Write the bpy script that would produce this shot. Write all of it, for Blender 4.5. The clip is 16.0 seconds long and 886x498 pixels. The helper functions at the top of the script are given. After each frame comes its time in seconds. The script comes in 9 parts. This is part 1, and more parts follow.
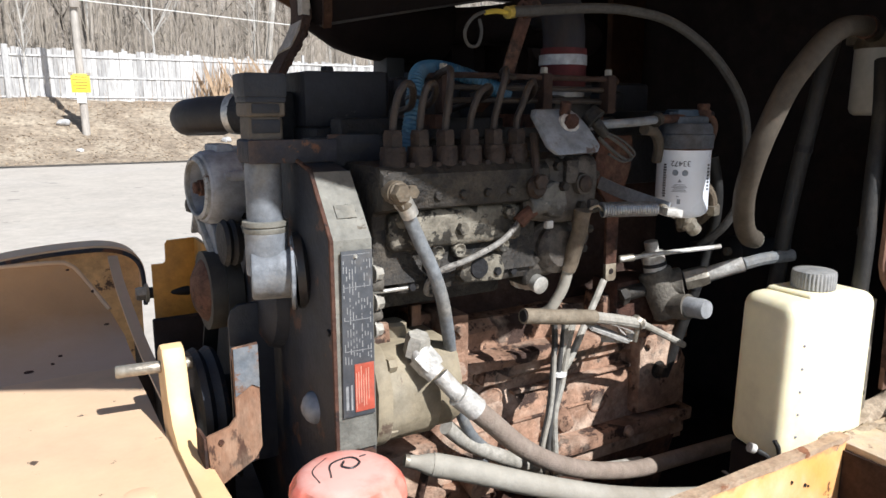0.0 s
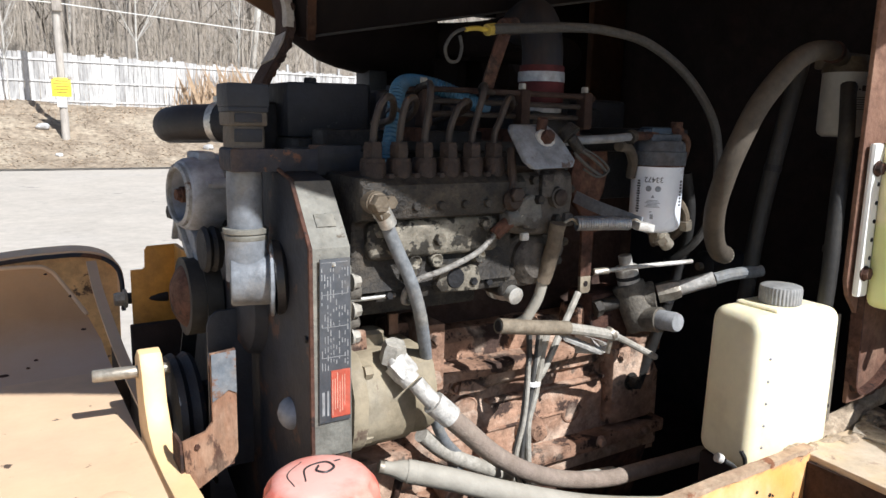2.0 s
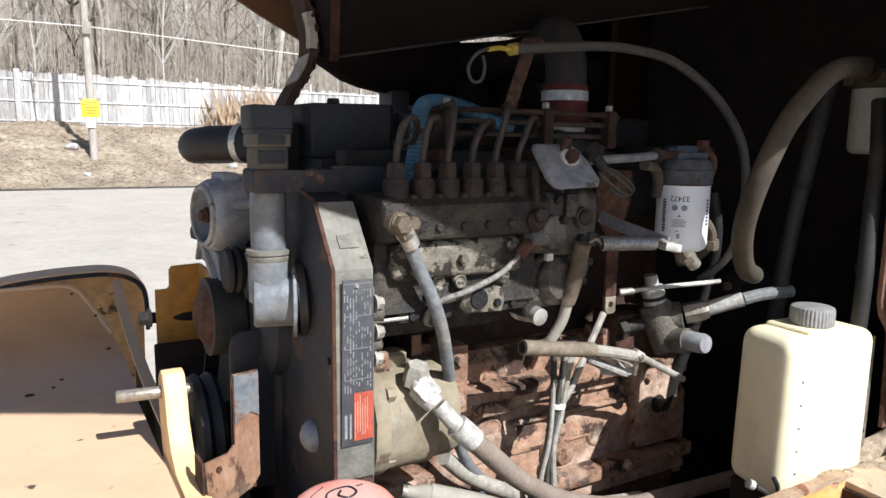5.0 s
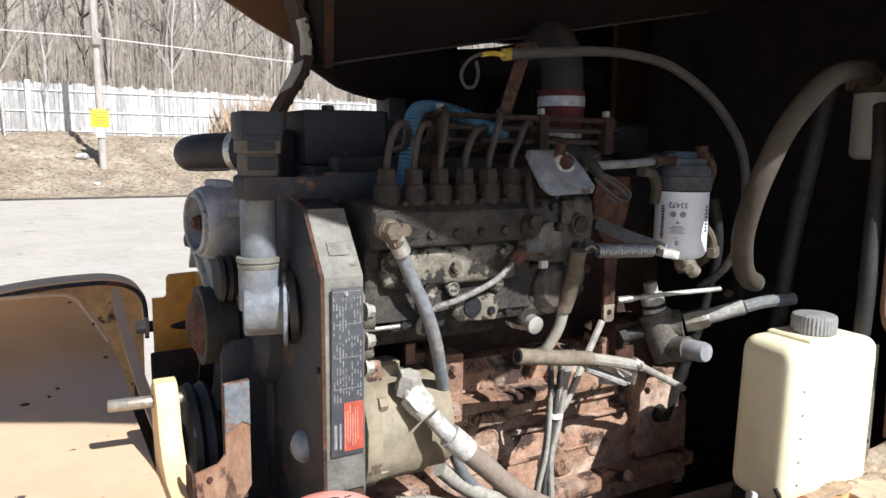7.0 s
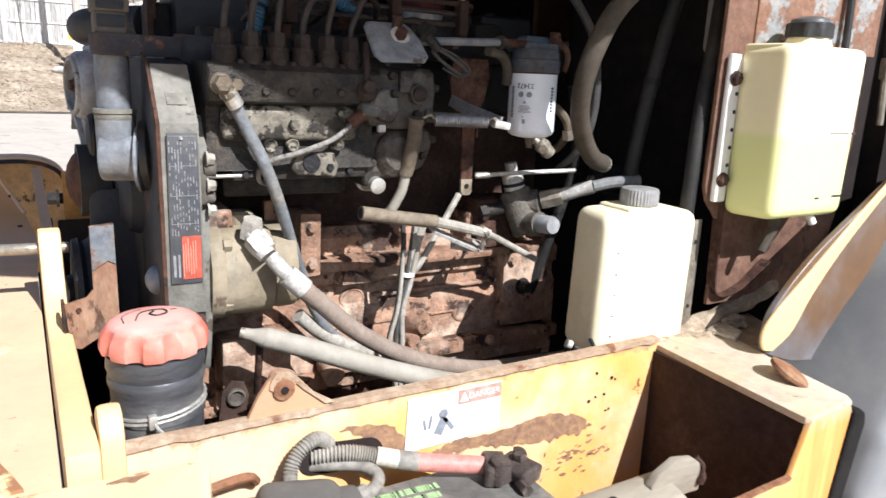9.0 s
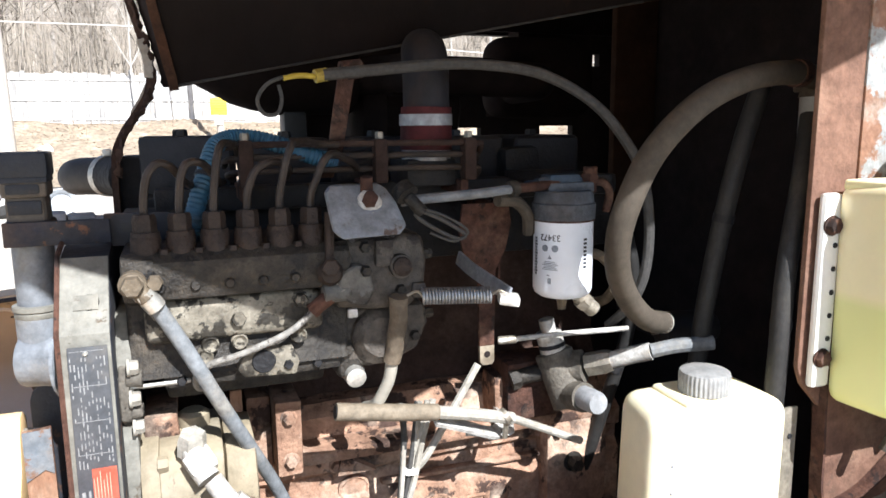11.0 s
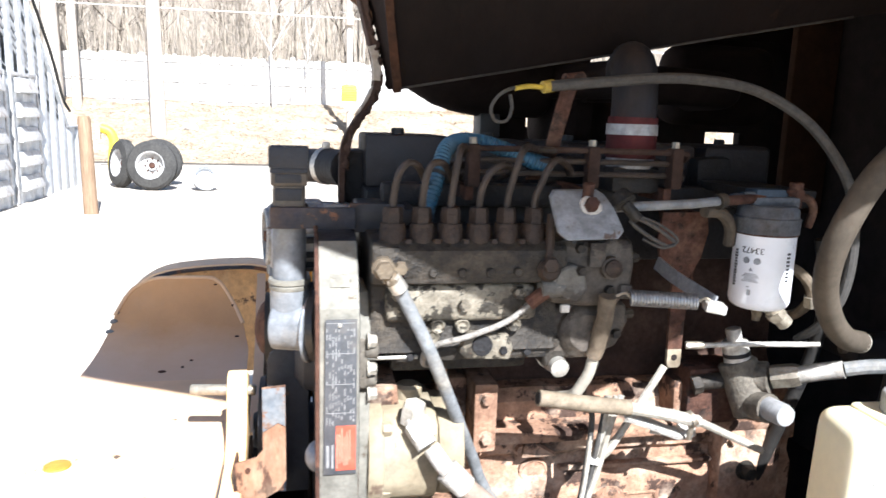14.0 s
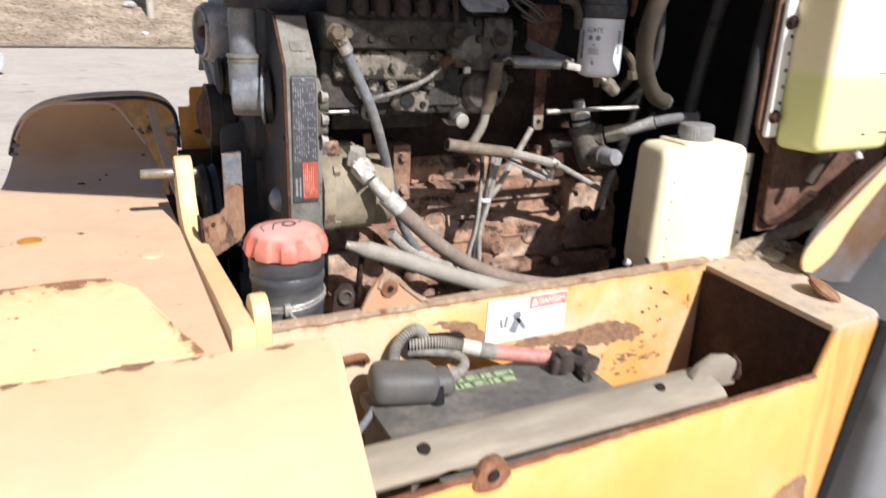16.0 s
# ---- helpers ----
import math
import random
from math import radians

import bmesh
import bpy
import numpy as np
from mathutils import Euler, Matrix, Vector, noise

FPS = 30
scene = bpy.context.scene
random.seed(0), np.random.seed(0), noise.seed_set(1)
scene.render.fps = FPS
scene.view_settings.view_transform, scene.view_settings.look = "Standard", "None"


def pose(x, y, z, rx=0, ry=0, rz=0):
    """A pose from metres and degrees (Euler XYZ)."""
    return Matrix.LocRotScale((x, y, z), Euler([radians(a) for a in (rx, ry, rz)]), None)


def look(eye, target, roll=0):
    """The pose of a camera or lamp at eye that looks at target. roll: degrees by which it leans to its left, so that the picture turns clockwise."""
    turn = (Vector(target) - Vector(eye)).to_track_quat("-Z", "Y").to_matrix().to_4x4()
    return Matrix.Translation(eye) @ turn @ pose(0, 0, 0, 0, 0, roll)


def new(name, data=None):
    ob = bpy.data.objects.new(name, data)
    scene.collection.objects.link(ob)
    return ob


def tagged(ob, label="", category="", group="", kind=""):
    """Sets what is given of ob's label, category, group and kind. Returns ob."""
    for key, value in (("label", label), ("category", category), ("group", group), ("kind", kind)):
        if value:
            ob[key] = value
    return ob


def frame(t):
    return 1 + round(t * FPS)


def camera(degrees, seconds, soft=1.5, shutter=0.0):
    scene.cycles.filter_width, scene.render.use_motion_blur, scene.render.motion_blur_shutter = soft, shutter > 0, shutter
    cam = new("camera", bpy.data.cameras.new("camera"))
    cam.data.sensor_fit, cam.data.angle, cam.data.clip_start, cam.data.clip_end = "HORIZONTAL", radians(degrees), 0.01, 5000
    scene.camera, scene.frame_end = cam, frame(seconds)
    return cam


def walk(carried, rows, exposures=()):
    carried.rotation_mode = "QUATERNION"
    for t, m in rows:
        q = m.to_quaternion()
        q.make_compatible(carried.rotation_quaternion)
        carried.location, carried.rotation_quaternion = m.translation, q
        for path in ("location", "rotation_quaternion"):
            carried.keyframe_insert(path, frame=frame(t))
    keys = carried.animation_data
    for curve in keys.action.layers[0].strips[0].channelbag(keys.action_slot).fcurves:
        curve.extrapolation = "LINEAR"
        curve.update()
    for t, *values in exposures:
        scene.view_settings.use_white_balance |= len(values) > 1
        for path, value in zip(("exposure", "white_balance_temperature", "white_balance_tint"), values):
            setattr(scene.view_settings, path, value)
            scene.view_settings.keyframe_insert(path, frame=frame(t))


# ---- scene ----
cam = camera(63.9, 16.0, shutter=0.5)
METRES, EYE, TILT, LEAN, TURN = 1.45, 1.6, -11.0, 0.0, -30.8
ROWS = [
    (0.0, 0.0, 0.0, 0.0, 0.0, 0.0, -0.0),
    (0.5, 0.0035, -0.0031, 0.0007, -0.33, 0.42, -0.67),
    (1.0, 0.0047, -0.0042, -0.0027, -1.27, 0.73, -1.1),
    (1.5, 0.0016, -0.0103, -0.002, -1.75, 0.81, -1.12),
    (2.0, 0.0037, -0.0138, -0.0016, -1.5, 0.96, -0.94),
    (2.5, 0.0044, -0.0144, -0.0018, -1.0, 1.08, -0.89),
    (3.0, 0.0033, -0.0129, -0.0014, -0.73, 1.31, -0.98),
    (3.5, -0.0001, -0.0132, 0.0004, -0.19, 1.53, -1.06),
    (4.0, -0.001, -0.0143, 0.001, 0.07, 1.8, -1.12),
    (6.5, 0.0089, 0.0045, 0.0024, 0.57, 2.88, -0.62),
    (7.0, 0.0159, 0.0004, 0.0012, 0.88, 3.0, -0.85),
    (7.5, 0.0444, -0.0027, -0.0068, 0.96, 3.06, -0.98),
    (8.0, 0.0837, -0.0021, -0.0341, 1.6, 0.66, -1.61),
    (8.5, 0.1184, -0.0306, -0.0489, 0.61, -0.5, -1.27),
    (9.0, 0.1686, -0.0755, -0.0663, -0.03, -2.6, -2.48),
    (9.5, 0.2099, -0.0734, -0.0482, 0.85, -2.18, -1.43),
    (10.0, 0.255, 0.0277, 0.0063, 5.49, -0.1, -0.64),
    (12.5, 0.2856, 0.1164, 0.0876, 13.76, 1.47, -3.12),
    (13.0, 0.2678, 0.0875, 0.078, 17.46, 0.61, -4.7),
    (13.5, 0.2453, 0.0633, 0.0717, 19.6, 0.1, -5.6),
    (14.0, 0.2013, 0.0268, 0.0666, 18.97, -0.0, -5.42),
    (14.5, 0.1534, -0.0133, 0.0434, 16.31, -2.7, -4.01),
    (15.0, 0.1389, -0.0486, 0.0102, 11.03, -4.53, -4.11),
    (15.5, 0.1543, -0.1172, -0.032, 8.25, -6.0, -3.54),
    (16.0, 0.1486, -0.1998, -0.073, 4.71, -7.94, -2.94),
]
EXPOSURES = [(0.0, 0.70, 5750, 9), (4.2, 0.72, 5750, 9), (7.0, 0.78, 5750, 9), (8.5, 0.90, 5750, 11), (9.0, 0.9, 5750, 11), (9.6, 0.81, 5750, 11), (10.2, 0.92, 5700, 9), (12.3, 1.96, 5700, 9), (14.5, 1.58, 5700, 10), (15.2, 1.2, 5600, 11), (15.6, 0.95, 5750, 12), (16.0, 0.57, 5950, 14)]
walk(cam, [(t, pose(0, 0, EYE, TILT, LEAN, TURN) @ pose(METRES * x, METRES * y, METRES * z, 90 + pitch, roll, yaw)) for t, x, y, z, yaw, pitch, roll in ROWS], EXPOSURES)

# ---- daylight ----
SUN = Vector((0.20, -1.0, 0.93)).normalized()
world = bpy.data.worlds.new("sky")
scene.world = world
world.use_nodes = True
_sky = world.node_tree.nodes.new("ShaderNodeTexSky")
_sky.sky_type, _sky.sun_disc = "NISHITA", False
_sky.sun_elevation = math.asin(SUN.z)
_sky.sun_rotation = math.atan2(SUN.x, SUN.y)
_bg = world.node_tree.nodes["Background"]
_bg.inputs["Strength"].default_value = 0.058
world.node_tree.links.new(_sky.outputs[0], _bg.inputs["Color"])
_lamp = bpy.data.lights.new("sun", "SUN")
_lamp.energy, _lamp.angle, _lamp.color = 5.0, radians(0.5), (1.0, 0.94, 0.855)
sun = new("sun", _lamp)
sun.matrix_world = look((SUN * 40), (0, 0, 0))


# ---- materials ----
def shade(name, base, alt=None, scale=18.0, rough=0.6, metal=0.0, bump=0.25, dirt=None, dirt_amt=0.45, dirt_scale=7.0, chip=None, chip_amt=0.3, chip_scale=14.0, fine=140.0, vary=0.0, stretch=(1, 1, 1), sub=0.0, mottle=0.3):
    """A worn surface: base and alt mottled together, dirt over it in soft patches, chips of another colour with hard edges."""
    m = bpy.data.materials.new(name)
    m.use_nodes = True
    nt = m.node_tree
    b = nt.nodes["Principled BSDF"]
    # dust and soot scatter: the rougher a surface, the less sheen it keeps
    b.inputs["Specular IOR Level"].default_value = 0.5 if rough <= 0.5 else max(0.12, 0.5 - 1.0 * (rough - 0.5))
    N, L = nt.nodes.new, nt.links.new
    tc = N("ShaderNodeTexCoord")
    mp = N("ShaderNodeMapping")
    mp.inputs["Scale"].default_value = stretch
    L(tc.outputs["Object"], mp.inputs["Vector"])
    info = N("ShaderNodeObjectInfo")
    off = N("ShaderNodeVectorMath")
    off.operation = "ADD"
    L(mp.outputs[0], off.inputs[0])
    L(info.outputs["Random"], off.inputs[1])

    def noise_tex(s, detail=6.0, roughness=0.6, plain=False):
        n = N("ShaderNodeTexNoise")
        n.inputs["Scale"].default_value, n.inputs["Detail"].default_value, n.inputs["Roughness"].default_value = s, detail, roughness
        L(off.outputs[0], n.inputs["Vector"])
        return n

    def ramp(src, lo, hi):
        r = N("ShaderNodeMapRange")
        r.inputs["From Min"].default_value, r.inputs["From Max"].default_value = lo, hi
        L(src, r.inputs["Value"])
        return r.outputs[0]

    def mix(fac, a, c, amount=1.0):
        x = N("ShaderNodeMix")
        x.data_type = "RGBA"
        if amount != 1.0:
            k = N("ShaderNodeMath")
            k.operation = "MULTIPLY"
            k.inputs[1].default_value = amount
            L(fac, k.inputs[0])
            fac = k.outputs[0]
        L(fac, x.inputs[0])
        for i, v in ((6, a), (7, c)):
            if isinstance(v, tuple):
                x.inputs[i].default_value = (*v, 1)
            else:
                L(v, x.inputs[i])
        return x.outputs[2]

    n1 = noise_tex(scale)
    alt = alt or tuple(min(1, c * 0.72) for c in base)
    col = mix(ramp(n1.outputs["Fac"], 0.35, 0.68), base, alt)
    rough_src = n1.outputs["Fac"]
    if chip:
        n3 = noise_tex(chip_scale, 9.0, 0.68)
        t = 0.5 + 0.24 * (0.5 - chip_amt)
        f = ramp(n3.outputs["Fac"], t, t + 0.03)
        col = mix(f, col, chip)
    if dirt:
        n2 = noise_tex(dirt_scale, 8.0, 0.65)
        t = 0.62 - 0.3 * dirt_amt
        f2 = ramp(n2.outputs["Fac"], t, t + 0.22)
        col = mix(f2, col, dirt, 0.85)
        rough_src = n2.outputs["Fac"]
    if mottle:
        nm = noise_tex(max(6.0, scale * 3.3), 10.0, 0.72)
        mv = N("ShaderNodeMapRange")
        mv.inputs["From Min"].default_value, mv.inputs["From Max"].default_value = 0.32, 0.68
        mv.inputs["To Min"].default_value, mv.inputs["To Max"].default_value = 1 - mottle, 1 + mottle * 0.8
        L(nm.outputs["Fac"], mv.inputs["Value"])
        hm = N("ShaderNodeHueSaturation")
        L(mv.outputs[0], hm.inputs["Value"])
        L(col, hm.inputs["Color"])
        col = hm.outputs[0]
    if vary:
        hv = N("ShaderNodeHueSaturation")
        L(ramp(info.outputs["Random"], -1.0 / (vary + 1e-6) * 0.0, 1.0), hv.inputs["Fac"])
        vv = N("ShaderNodeMapRange")
        vv.inputs["To Min"].default_value, vv.inputs["To Max"].default_value = 1 - vary, 1 + vary
        L(info.outputs["Random"], vv.inputs["Value"])
        L(vv.outputs[0], hv.inputs["Value"])
        hv.inputs["Fac"].default_value = 1
        for lk in list(hv.inputs["Fac"].links):
            nt.links.remove(lk)
        L(col, hv.inputs["Color"])
        col = hv.outputs[0]
    L(col, b.inputs["Base Color"])
    rr = N("ShaderNodeMapRange")
    rr.inputs["From Min"].default_value, rr.inputs["From Max"].default_value = 0.3, 0.7
    rr.inputs["To Min"].default_value, rr.inputs["To Max"].default_value = max(0.05, rough - 0.13), min(1, rough + 0.15)
    L(rough_src, rr.inputs["Value"])
    L(rr.outputs[0], b.inputs["Roughness"])
    b.inputs["Metallic"].default_value = metal
    if sub:
        b.inputs["Subsurface Weight"].default_value = sub
        b.inputs["Subsurface Radius"].default_value = (0.03, 0.025, 0.015)
    if bump:
        nb = noise_tex(fine, 4.0, 0.6)
        bp = N("ShaderNodeBump")
        bp.inputs["Strength"].default_value, bp.inputs["Distance"].default_value = bump, 0.004
        add = N("ShaderNodeMath")
        add.operation = "ADD"
        L(nb.outputs["Fac"], add.inputs[0])
        L(n1.outputs["Fac"], add.inputs[1])
        L(add.outputs[0], bp.inputs["Height"])
        L(bp.outputs[0], b.inputs["Normal"])
    return m


def overlay(m, colour, axis, lo, hi, scale=25.0, stretch=(1, 1, 1), edge=0.14, strength=1.0, gain=1.4):
    """A second colour, such as rust or dust, with a ragged edge, growing from lo to hi along a world axis."""
    nt = m.node_tree
    b = nt.nodes["Principled BSDF"]
    N, L = nt.nodes.new, nt.links.new
    src = b.inputs["Base Color"].links[0].from_socket
    geo = N("ShaderNodeNewGeometry")
    xyz = N("ShaderNodeSeparateXYZ")
    L(geo.outputs["Position"], xyz.inputs[0])
    r = N("ShaderNodeMapRange")
    r.inputs["From Min"].default_value, r.inputs["From Max"].default_value = lo, hi
    L(xyz.outputs[axis.upper()], r.inputs["Value"])
    mp = N("ShaderNodeMapping")
    mp.inputs["Scale"].default_value = stretch
    L(geo.outputs["Position"], mp.inputs["Vector"])
    n = N("ShaderNodeTexNoise")
    n.inputs["Scale"].default_value, n.inputs["Detail"].default_value, n.inputs["Roughness"].default_value = scale, 8.0, 0.65
    L(mp.outputs[0], n.inputs["Vector"])
    k = N("ShaderNodeMath")
    k.operation = "MULTIPLY_ADD"
    k.inputs[1].default_value, k.inputs[2].default_value = gain, -0.5 * gain
    L(n.outputs["Fac"], k.inputs[0])
    a = N("ShaderNodeMath")
    a.operation = "ADD"
    L(k.outputs[0], a.inputs[0])
    L(r.outputs[0], a.inputs[1])
    f = N("ShaderNodeMapRange")
    f.inputs["From Min"].default_value, f.inputs["From Max"].default_value = 0.5, 0.5 + edge
    f.inputs["To Max"].default_value = strength
    L(a.outputs[0], f.inputs["Value"])
    x = N("ShaderNodeMix")
    x.data_type = "RGBA"
    L(f.outputs[0], x.inputs[0])
    L(src, x.inputs[6])
    x.inputs[7].default_value = (*colour, 1)
    L(x.outputs[2], b.inputs["Base Color"])
    return m


DUST = (0.20, 0.165, 0.115)
RUST = (0.13, 0.055, 0.03)
# one fairing in two colours: its lit strip and its shaded flank
FAIRING_LIT = shade("lit_yellow_fairing", (0.76, 0.52, 0.24), (0.70, 0.48, 0.23), 4, 0.5, 0, 0.06, (0.64, 0.46, 0.26), 0.25, 5, mottle=0.08)
FAIRING_SHADED = shade("shaded_fairing_flank", (0.15, 0.082, 0.040), (0.105, 0.075, 0.055), 4, 0.5, 0, 0.1, (0.15, 0.155, 0.17), 0.62, 3.2, (0.07, 0.06, 0.055), 0.05, 8, mottle=0.15)
SHADED_BROWN = shade("shaded_brown_sheet", (0.185, 0.086, 0.03), (0.095, 0.062, 0.045), 5, 0.6, 0, 0.12, (0.21, 0.11, 0.048), 0.3, 6, (0.07, 0.065, 0.065), 0.05, 8, stretch=(1, 1, 0.5), mottle=0.15)
FADED = shade("sun_faded_yellow_paint", (0.76, 0.52, 0.26), (0.70, 0.49, 0.26), 4, 0.55, 0, 0.1, (0.64, 0.50, 0.32), 0.25, 4, RUST, -0.16, 15, mottle=0.08)
PANEL_YELLOW = shade("rust_ridged_yellow_paint", (0.80, 0.63, 0.36), (0.74, 0.55, 0.27), 6, 0.55, 0, 0.15, (0.62, 0.42, 0.18), 0.2, 7, RUST, -0.07, 16, mottle=0.08)
overlay(PANEL_YELLOW, (0.58, 0.36, 0.15), "y", 0.68, 0.80, 16, edge=0.3, strength=0.8)
overlay(PANEL_YELLOW, (0.28, 0.14, 0.07), "y", 0.715, 0.81, 26, edge=0.12, gain=2.4)
overlay(PANEL_YELLOW, (0.30, 0.15, 0.07), "x", 0.06, 0.135, 30, edge=0.1)
LID_YELLOW = shade("sun_bleached_yellow_lid", (0.82, 0.65, 0.41), (0.79, 0.58, 0.32), 3, 0.5, 0, 0.08, (0.72, 0.57, 0.36), 0.25, 4, mottle=0.06)
overlay(LID_YELLOW, (0.50, 0.28, 0.11), "y", 0.44, 0.505, 40, edge=0.2, gain=2.0)
DUSTY_YELLOW = shade("dust_covered_yellow_paint", (0.55, 0.40, 0.23), (0.44, 0.36, 0.27), 9, 0.75, 0, 0.3, (0.49, 0.41, 0.32), 0.85, 10, RUST, 0.0, 16, mottle=0.18)
YELLOW = shade("yellow_paint", (0.73, 0.40, 0.11), (0.68, 0.40, 0.15), 5, 0.5, 0, 0.12, (0.5, 0.36, 0.2), 0.2, 5, RUST, -0.06, 12, mottle=0.12)
BACK_YELLOW = shade("dusty_yellow_wall_paint", (0.75, 0.37, 0.10), (0.71, 0.45, 0.22), 6, 0.55, 0, 0.15, (0.66, 0.51, 0.35), 0.5, 6, RUST, -0.09, 18, mottle=0.12)
overlay(BACK_YELLOW, (0.60, 0.48, 0.34), "x", 0.56, 0.36, 9, edge=0.5, strength=0.8)
overlay(BACK_YELLOW, (0.40, 0.22, 0.12), "z", 1.078, 1.118, 50, edge=0.2, strength=0.85)
FRONT_YELLOW = shade("streaked_yellow_front_paint", (0.77, 0.365, 0.085), (0.76, 0.41, 0.13), 4, 0.5, 0, 0.12, (0.73, 0.47, 0.22), 0.3, 5, mottle=0.08)
overlay(FRONT_YELLOW, (0.55, 0.25, 0.06), "x", 0.84, 1.16, 38, (1, 1, 0.08), 0.3, 0.9)
overlay(FRONT_YELLOW, (0.48, 0.36, 0.24), "z", 1.03, 1.12, 30, (1, 1, 0.5), 0.3, 0.7)
YELLOW_RUSTY = shade("rusted_yellow_paint", (0.72, 0.42, 0.12), (0.64, 0.42, 0.18), 6, 0.55, 0, 0.2, (0.3, 0.2, 0.1), 0.25, 8, RUST, 0.08, 14, mottle=0.15)
DUSTY_RIM = shade("dust_coated_rusty_rim", (0.42, 0.31, 0.21), (0.30, 0.20, 0.13), 30, 0.85, 0, 0.4, (0.52, 0.43, 0.32), 0.45, 14, (0.22, 0.10, 0.055), 0.2, 22)
WALL_RUST = shade("mottled_rust_patch", (0.22, 0.13, 0.085), (0.32, 0.19, 0.11), 40, 0.9, 0, 0.4, (0.48, 0.30, 0.13), 0.3, 30)
TAN_DECK = shade("dusty_tan_paint", (0.67, 0.46, 0.285), (0.62, 0.44, 0.285), 4, 0.6, 0, 0.1, (0.50, 0.37, 0.25), 0.25, 3, (0.10, 0.07, 0.05), -0.16, 30, mottle=0.07)
SWEPT_OCHRE = shade("ochre_paint_pale_foot", (0.50, 0.285, 0.13), (0.46, 0.27, 0.13), 4, 0.6, 0, 0.1, (0.42, 0.28, 0.17), 0.25, 5, mottle=0.08)
# paler and greyer towards the foot of the sheet
overlay(SWEPT_OCHRE, (0.60, 0.45, 0.335), "z", 1.235, 1.125, 5, edge=0.6, strength=0.95, gain=0.7)
YELLOW_DEEP = shade("ochre_paint", (0.50, 0.24, 0.035), (0.40, 0.19, 0.03), 9, 0.5, 0, 0.15, (0.2, 0.12, 0.05), 0.3, 8)
RUSTY = shade("rusted_steel", (0.0975, 0.04875, 0.03375), (0.045, 0.0255, 0.021), 22, 0.85, 0, 0.6, (0.165, 0.105, 0.075), 0.35, 12, (0.03, 0.021, 0.01875), 0.25, 25, mottle=0.45)
RUSTY_BLOCK = shade("rusted_cast_iron", (0.37, 0.225, 0.15), (0.17, 0.098, 0.066), 12, 0.85, 0, 0.7, (0.56, 0.44, 0.34), 0.42, 8, (0.06, 0.038, 0.03), 0.3, 13, fine=160, mottle=0.45)
BRACKET_RUST = shade("rust_streaked_bracket", (0.30, 0.175, 0.11), (0.19, 0.10, 0.062), 26, 0.85, 0, 0.5, (0.38, 0.28, 0.20), 0.4, 14, (0.09, 0.05, 0.035), 0.15, 20, stretch=(1, 1, 0.4))
RUST_RIM = shade("rust_edge", (0.27, 0.135, 0.075), (0.17, 0.08, 0.045), 30, 0.9, 0, 0.5, (0.38, 0.25, 0.15), 0.3, 16)
RUST_DARK = shade("dark_rusted_steel", (0.0525, 0.0315, 0.0245), (0.0315, 0.021, 0.0175), 26, 0.85, 0, 0.5, (0.091, 0.063, 0.049), 0.3, 14)
SEAL_BLACK = shade("black_edge_seal", (0.012, 0.011, 0.011), (0.018, 0.016, 0.015), 14, 0.92, 0, 0.2)
TUBE_GREY = shade("dark_grey_tube", (0.0605, 0.05775, 0.055), (0.044, 0.0418, 0.0385), 40, 0.7, 0, 0.3, (0.0935, 0.0825, 0.06875), 0.3, 14)
GOV_BROWN = shade("dusty_brown_casting", (0.08625, 0.0735, 0.06), (0.045, 0.0375, 0.0315), 24, 0.65, 0.05, 0.6, (0.1425, 0.1237, 0.1013), 0.35, 12, (0.0285, 0.0225, 0.01875), 0.3, 18, mottle=0.45)
SILL_BROWN = shade("dusty_brown_sill", (0.36, 0.27, 0.19), (0.24, 0.165, 0.11), 14, 0.8, 0, 0.5, (0.36, 0.29, 0.21), 0.5, 10)
GOV_GREY = shade("grey_governor_casting", (0.12, 0.1162, 0.1087), (0.06375, 0.06, 0.054), 24, 0.6, 0.1, 0.6, (0.18, 0.1688, 0.1462), 0.35, 12, (0.0375, 0.0315, 0.02625), 0.3, 18, mottle=0.4)
SIGN_INK = shade("faded_sign_print", (0.30, 0.24, 0.04), None, 4, 0.6, 0, 0)
GREASY = shade("greasy_dark_iron", (0.0162, 0.0162, 0.0186), (0.009, 0.0087, 0.0096), 20, 0.62, 0.1, 0.5, (0.045, 0.0384, 0.0324), 0.28, 12)
BLACK_PAINT = shade("black_paint", (0.012, 0.01275, 0.01575), (0.0195, 0.0195, 0.021), 12, 0.55, 0, 0.2, (0.0525, 0.045, 0.0375), 0.25, 6, (0.06375, 0.06, 0.05625), -0.02, 9)
# very dark brown: hood sheets, air cleaner, turbocharger and muffler
HOOD_DARK = shade("dark_brown_steel", (0.016, 0.0105, 0.0092), (0.011, 0.0078, 0.0072), 7, 0.9, 0, 0.2, (0.027, 0.017, 0.0125), 0.25, 5)
COLUMN_BROWN = shade("dark_brown_column", (0.06, 0.03, 0.016), (0.04, 0.021, 0.013), 9, 0.8, 0, 0.2, (0.03, 0.018, 0.013), 0.3, 6)
HEM_GREY = shade("lit_grey_hem", (0.055, 0.05, 0.047), (0.02, 0.017, 0.015), 14, 0.7, 0, 0.2)
STACK_SOOT = shade("sooty_blue_pipe", (0.020, 0.020, 0.026), (0.012, 0.011, 0.012), 12, 0.7, 0, 0.2, (0.05, 0.032, 0.022), 0.35, 10, stretch=(1, 1, 0.5))
FLANGE_RUST = shade("rusty_folded_edge", (0.06, 0.027, 0.015), (0.028, 0.015, 0.010), 30, 0.8, 0, 0.4, (0.13, 0.075, 0.045), 0.3, 18)
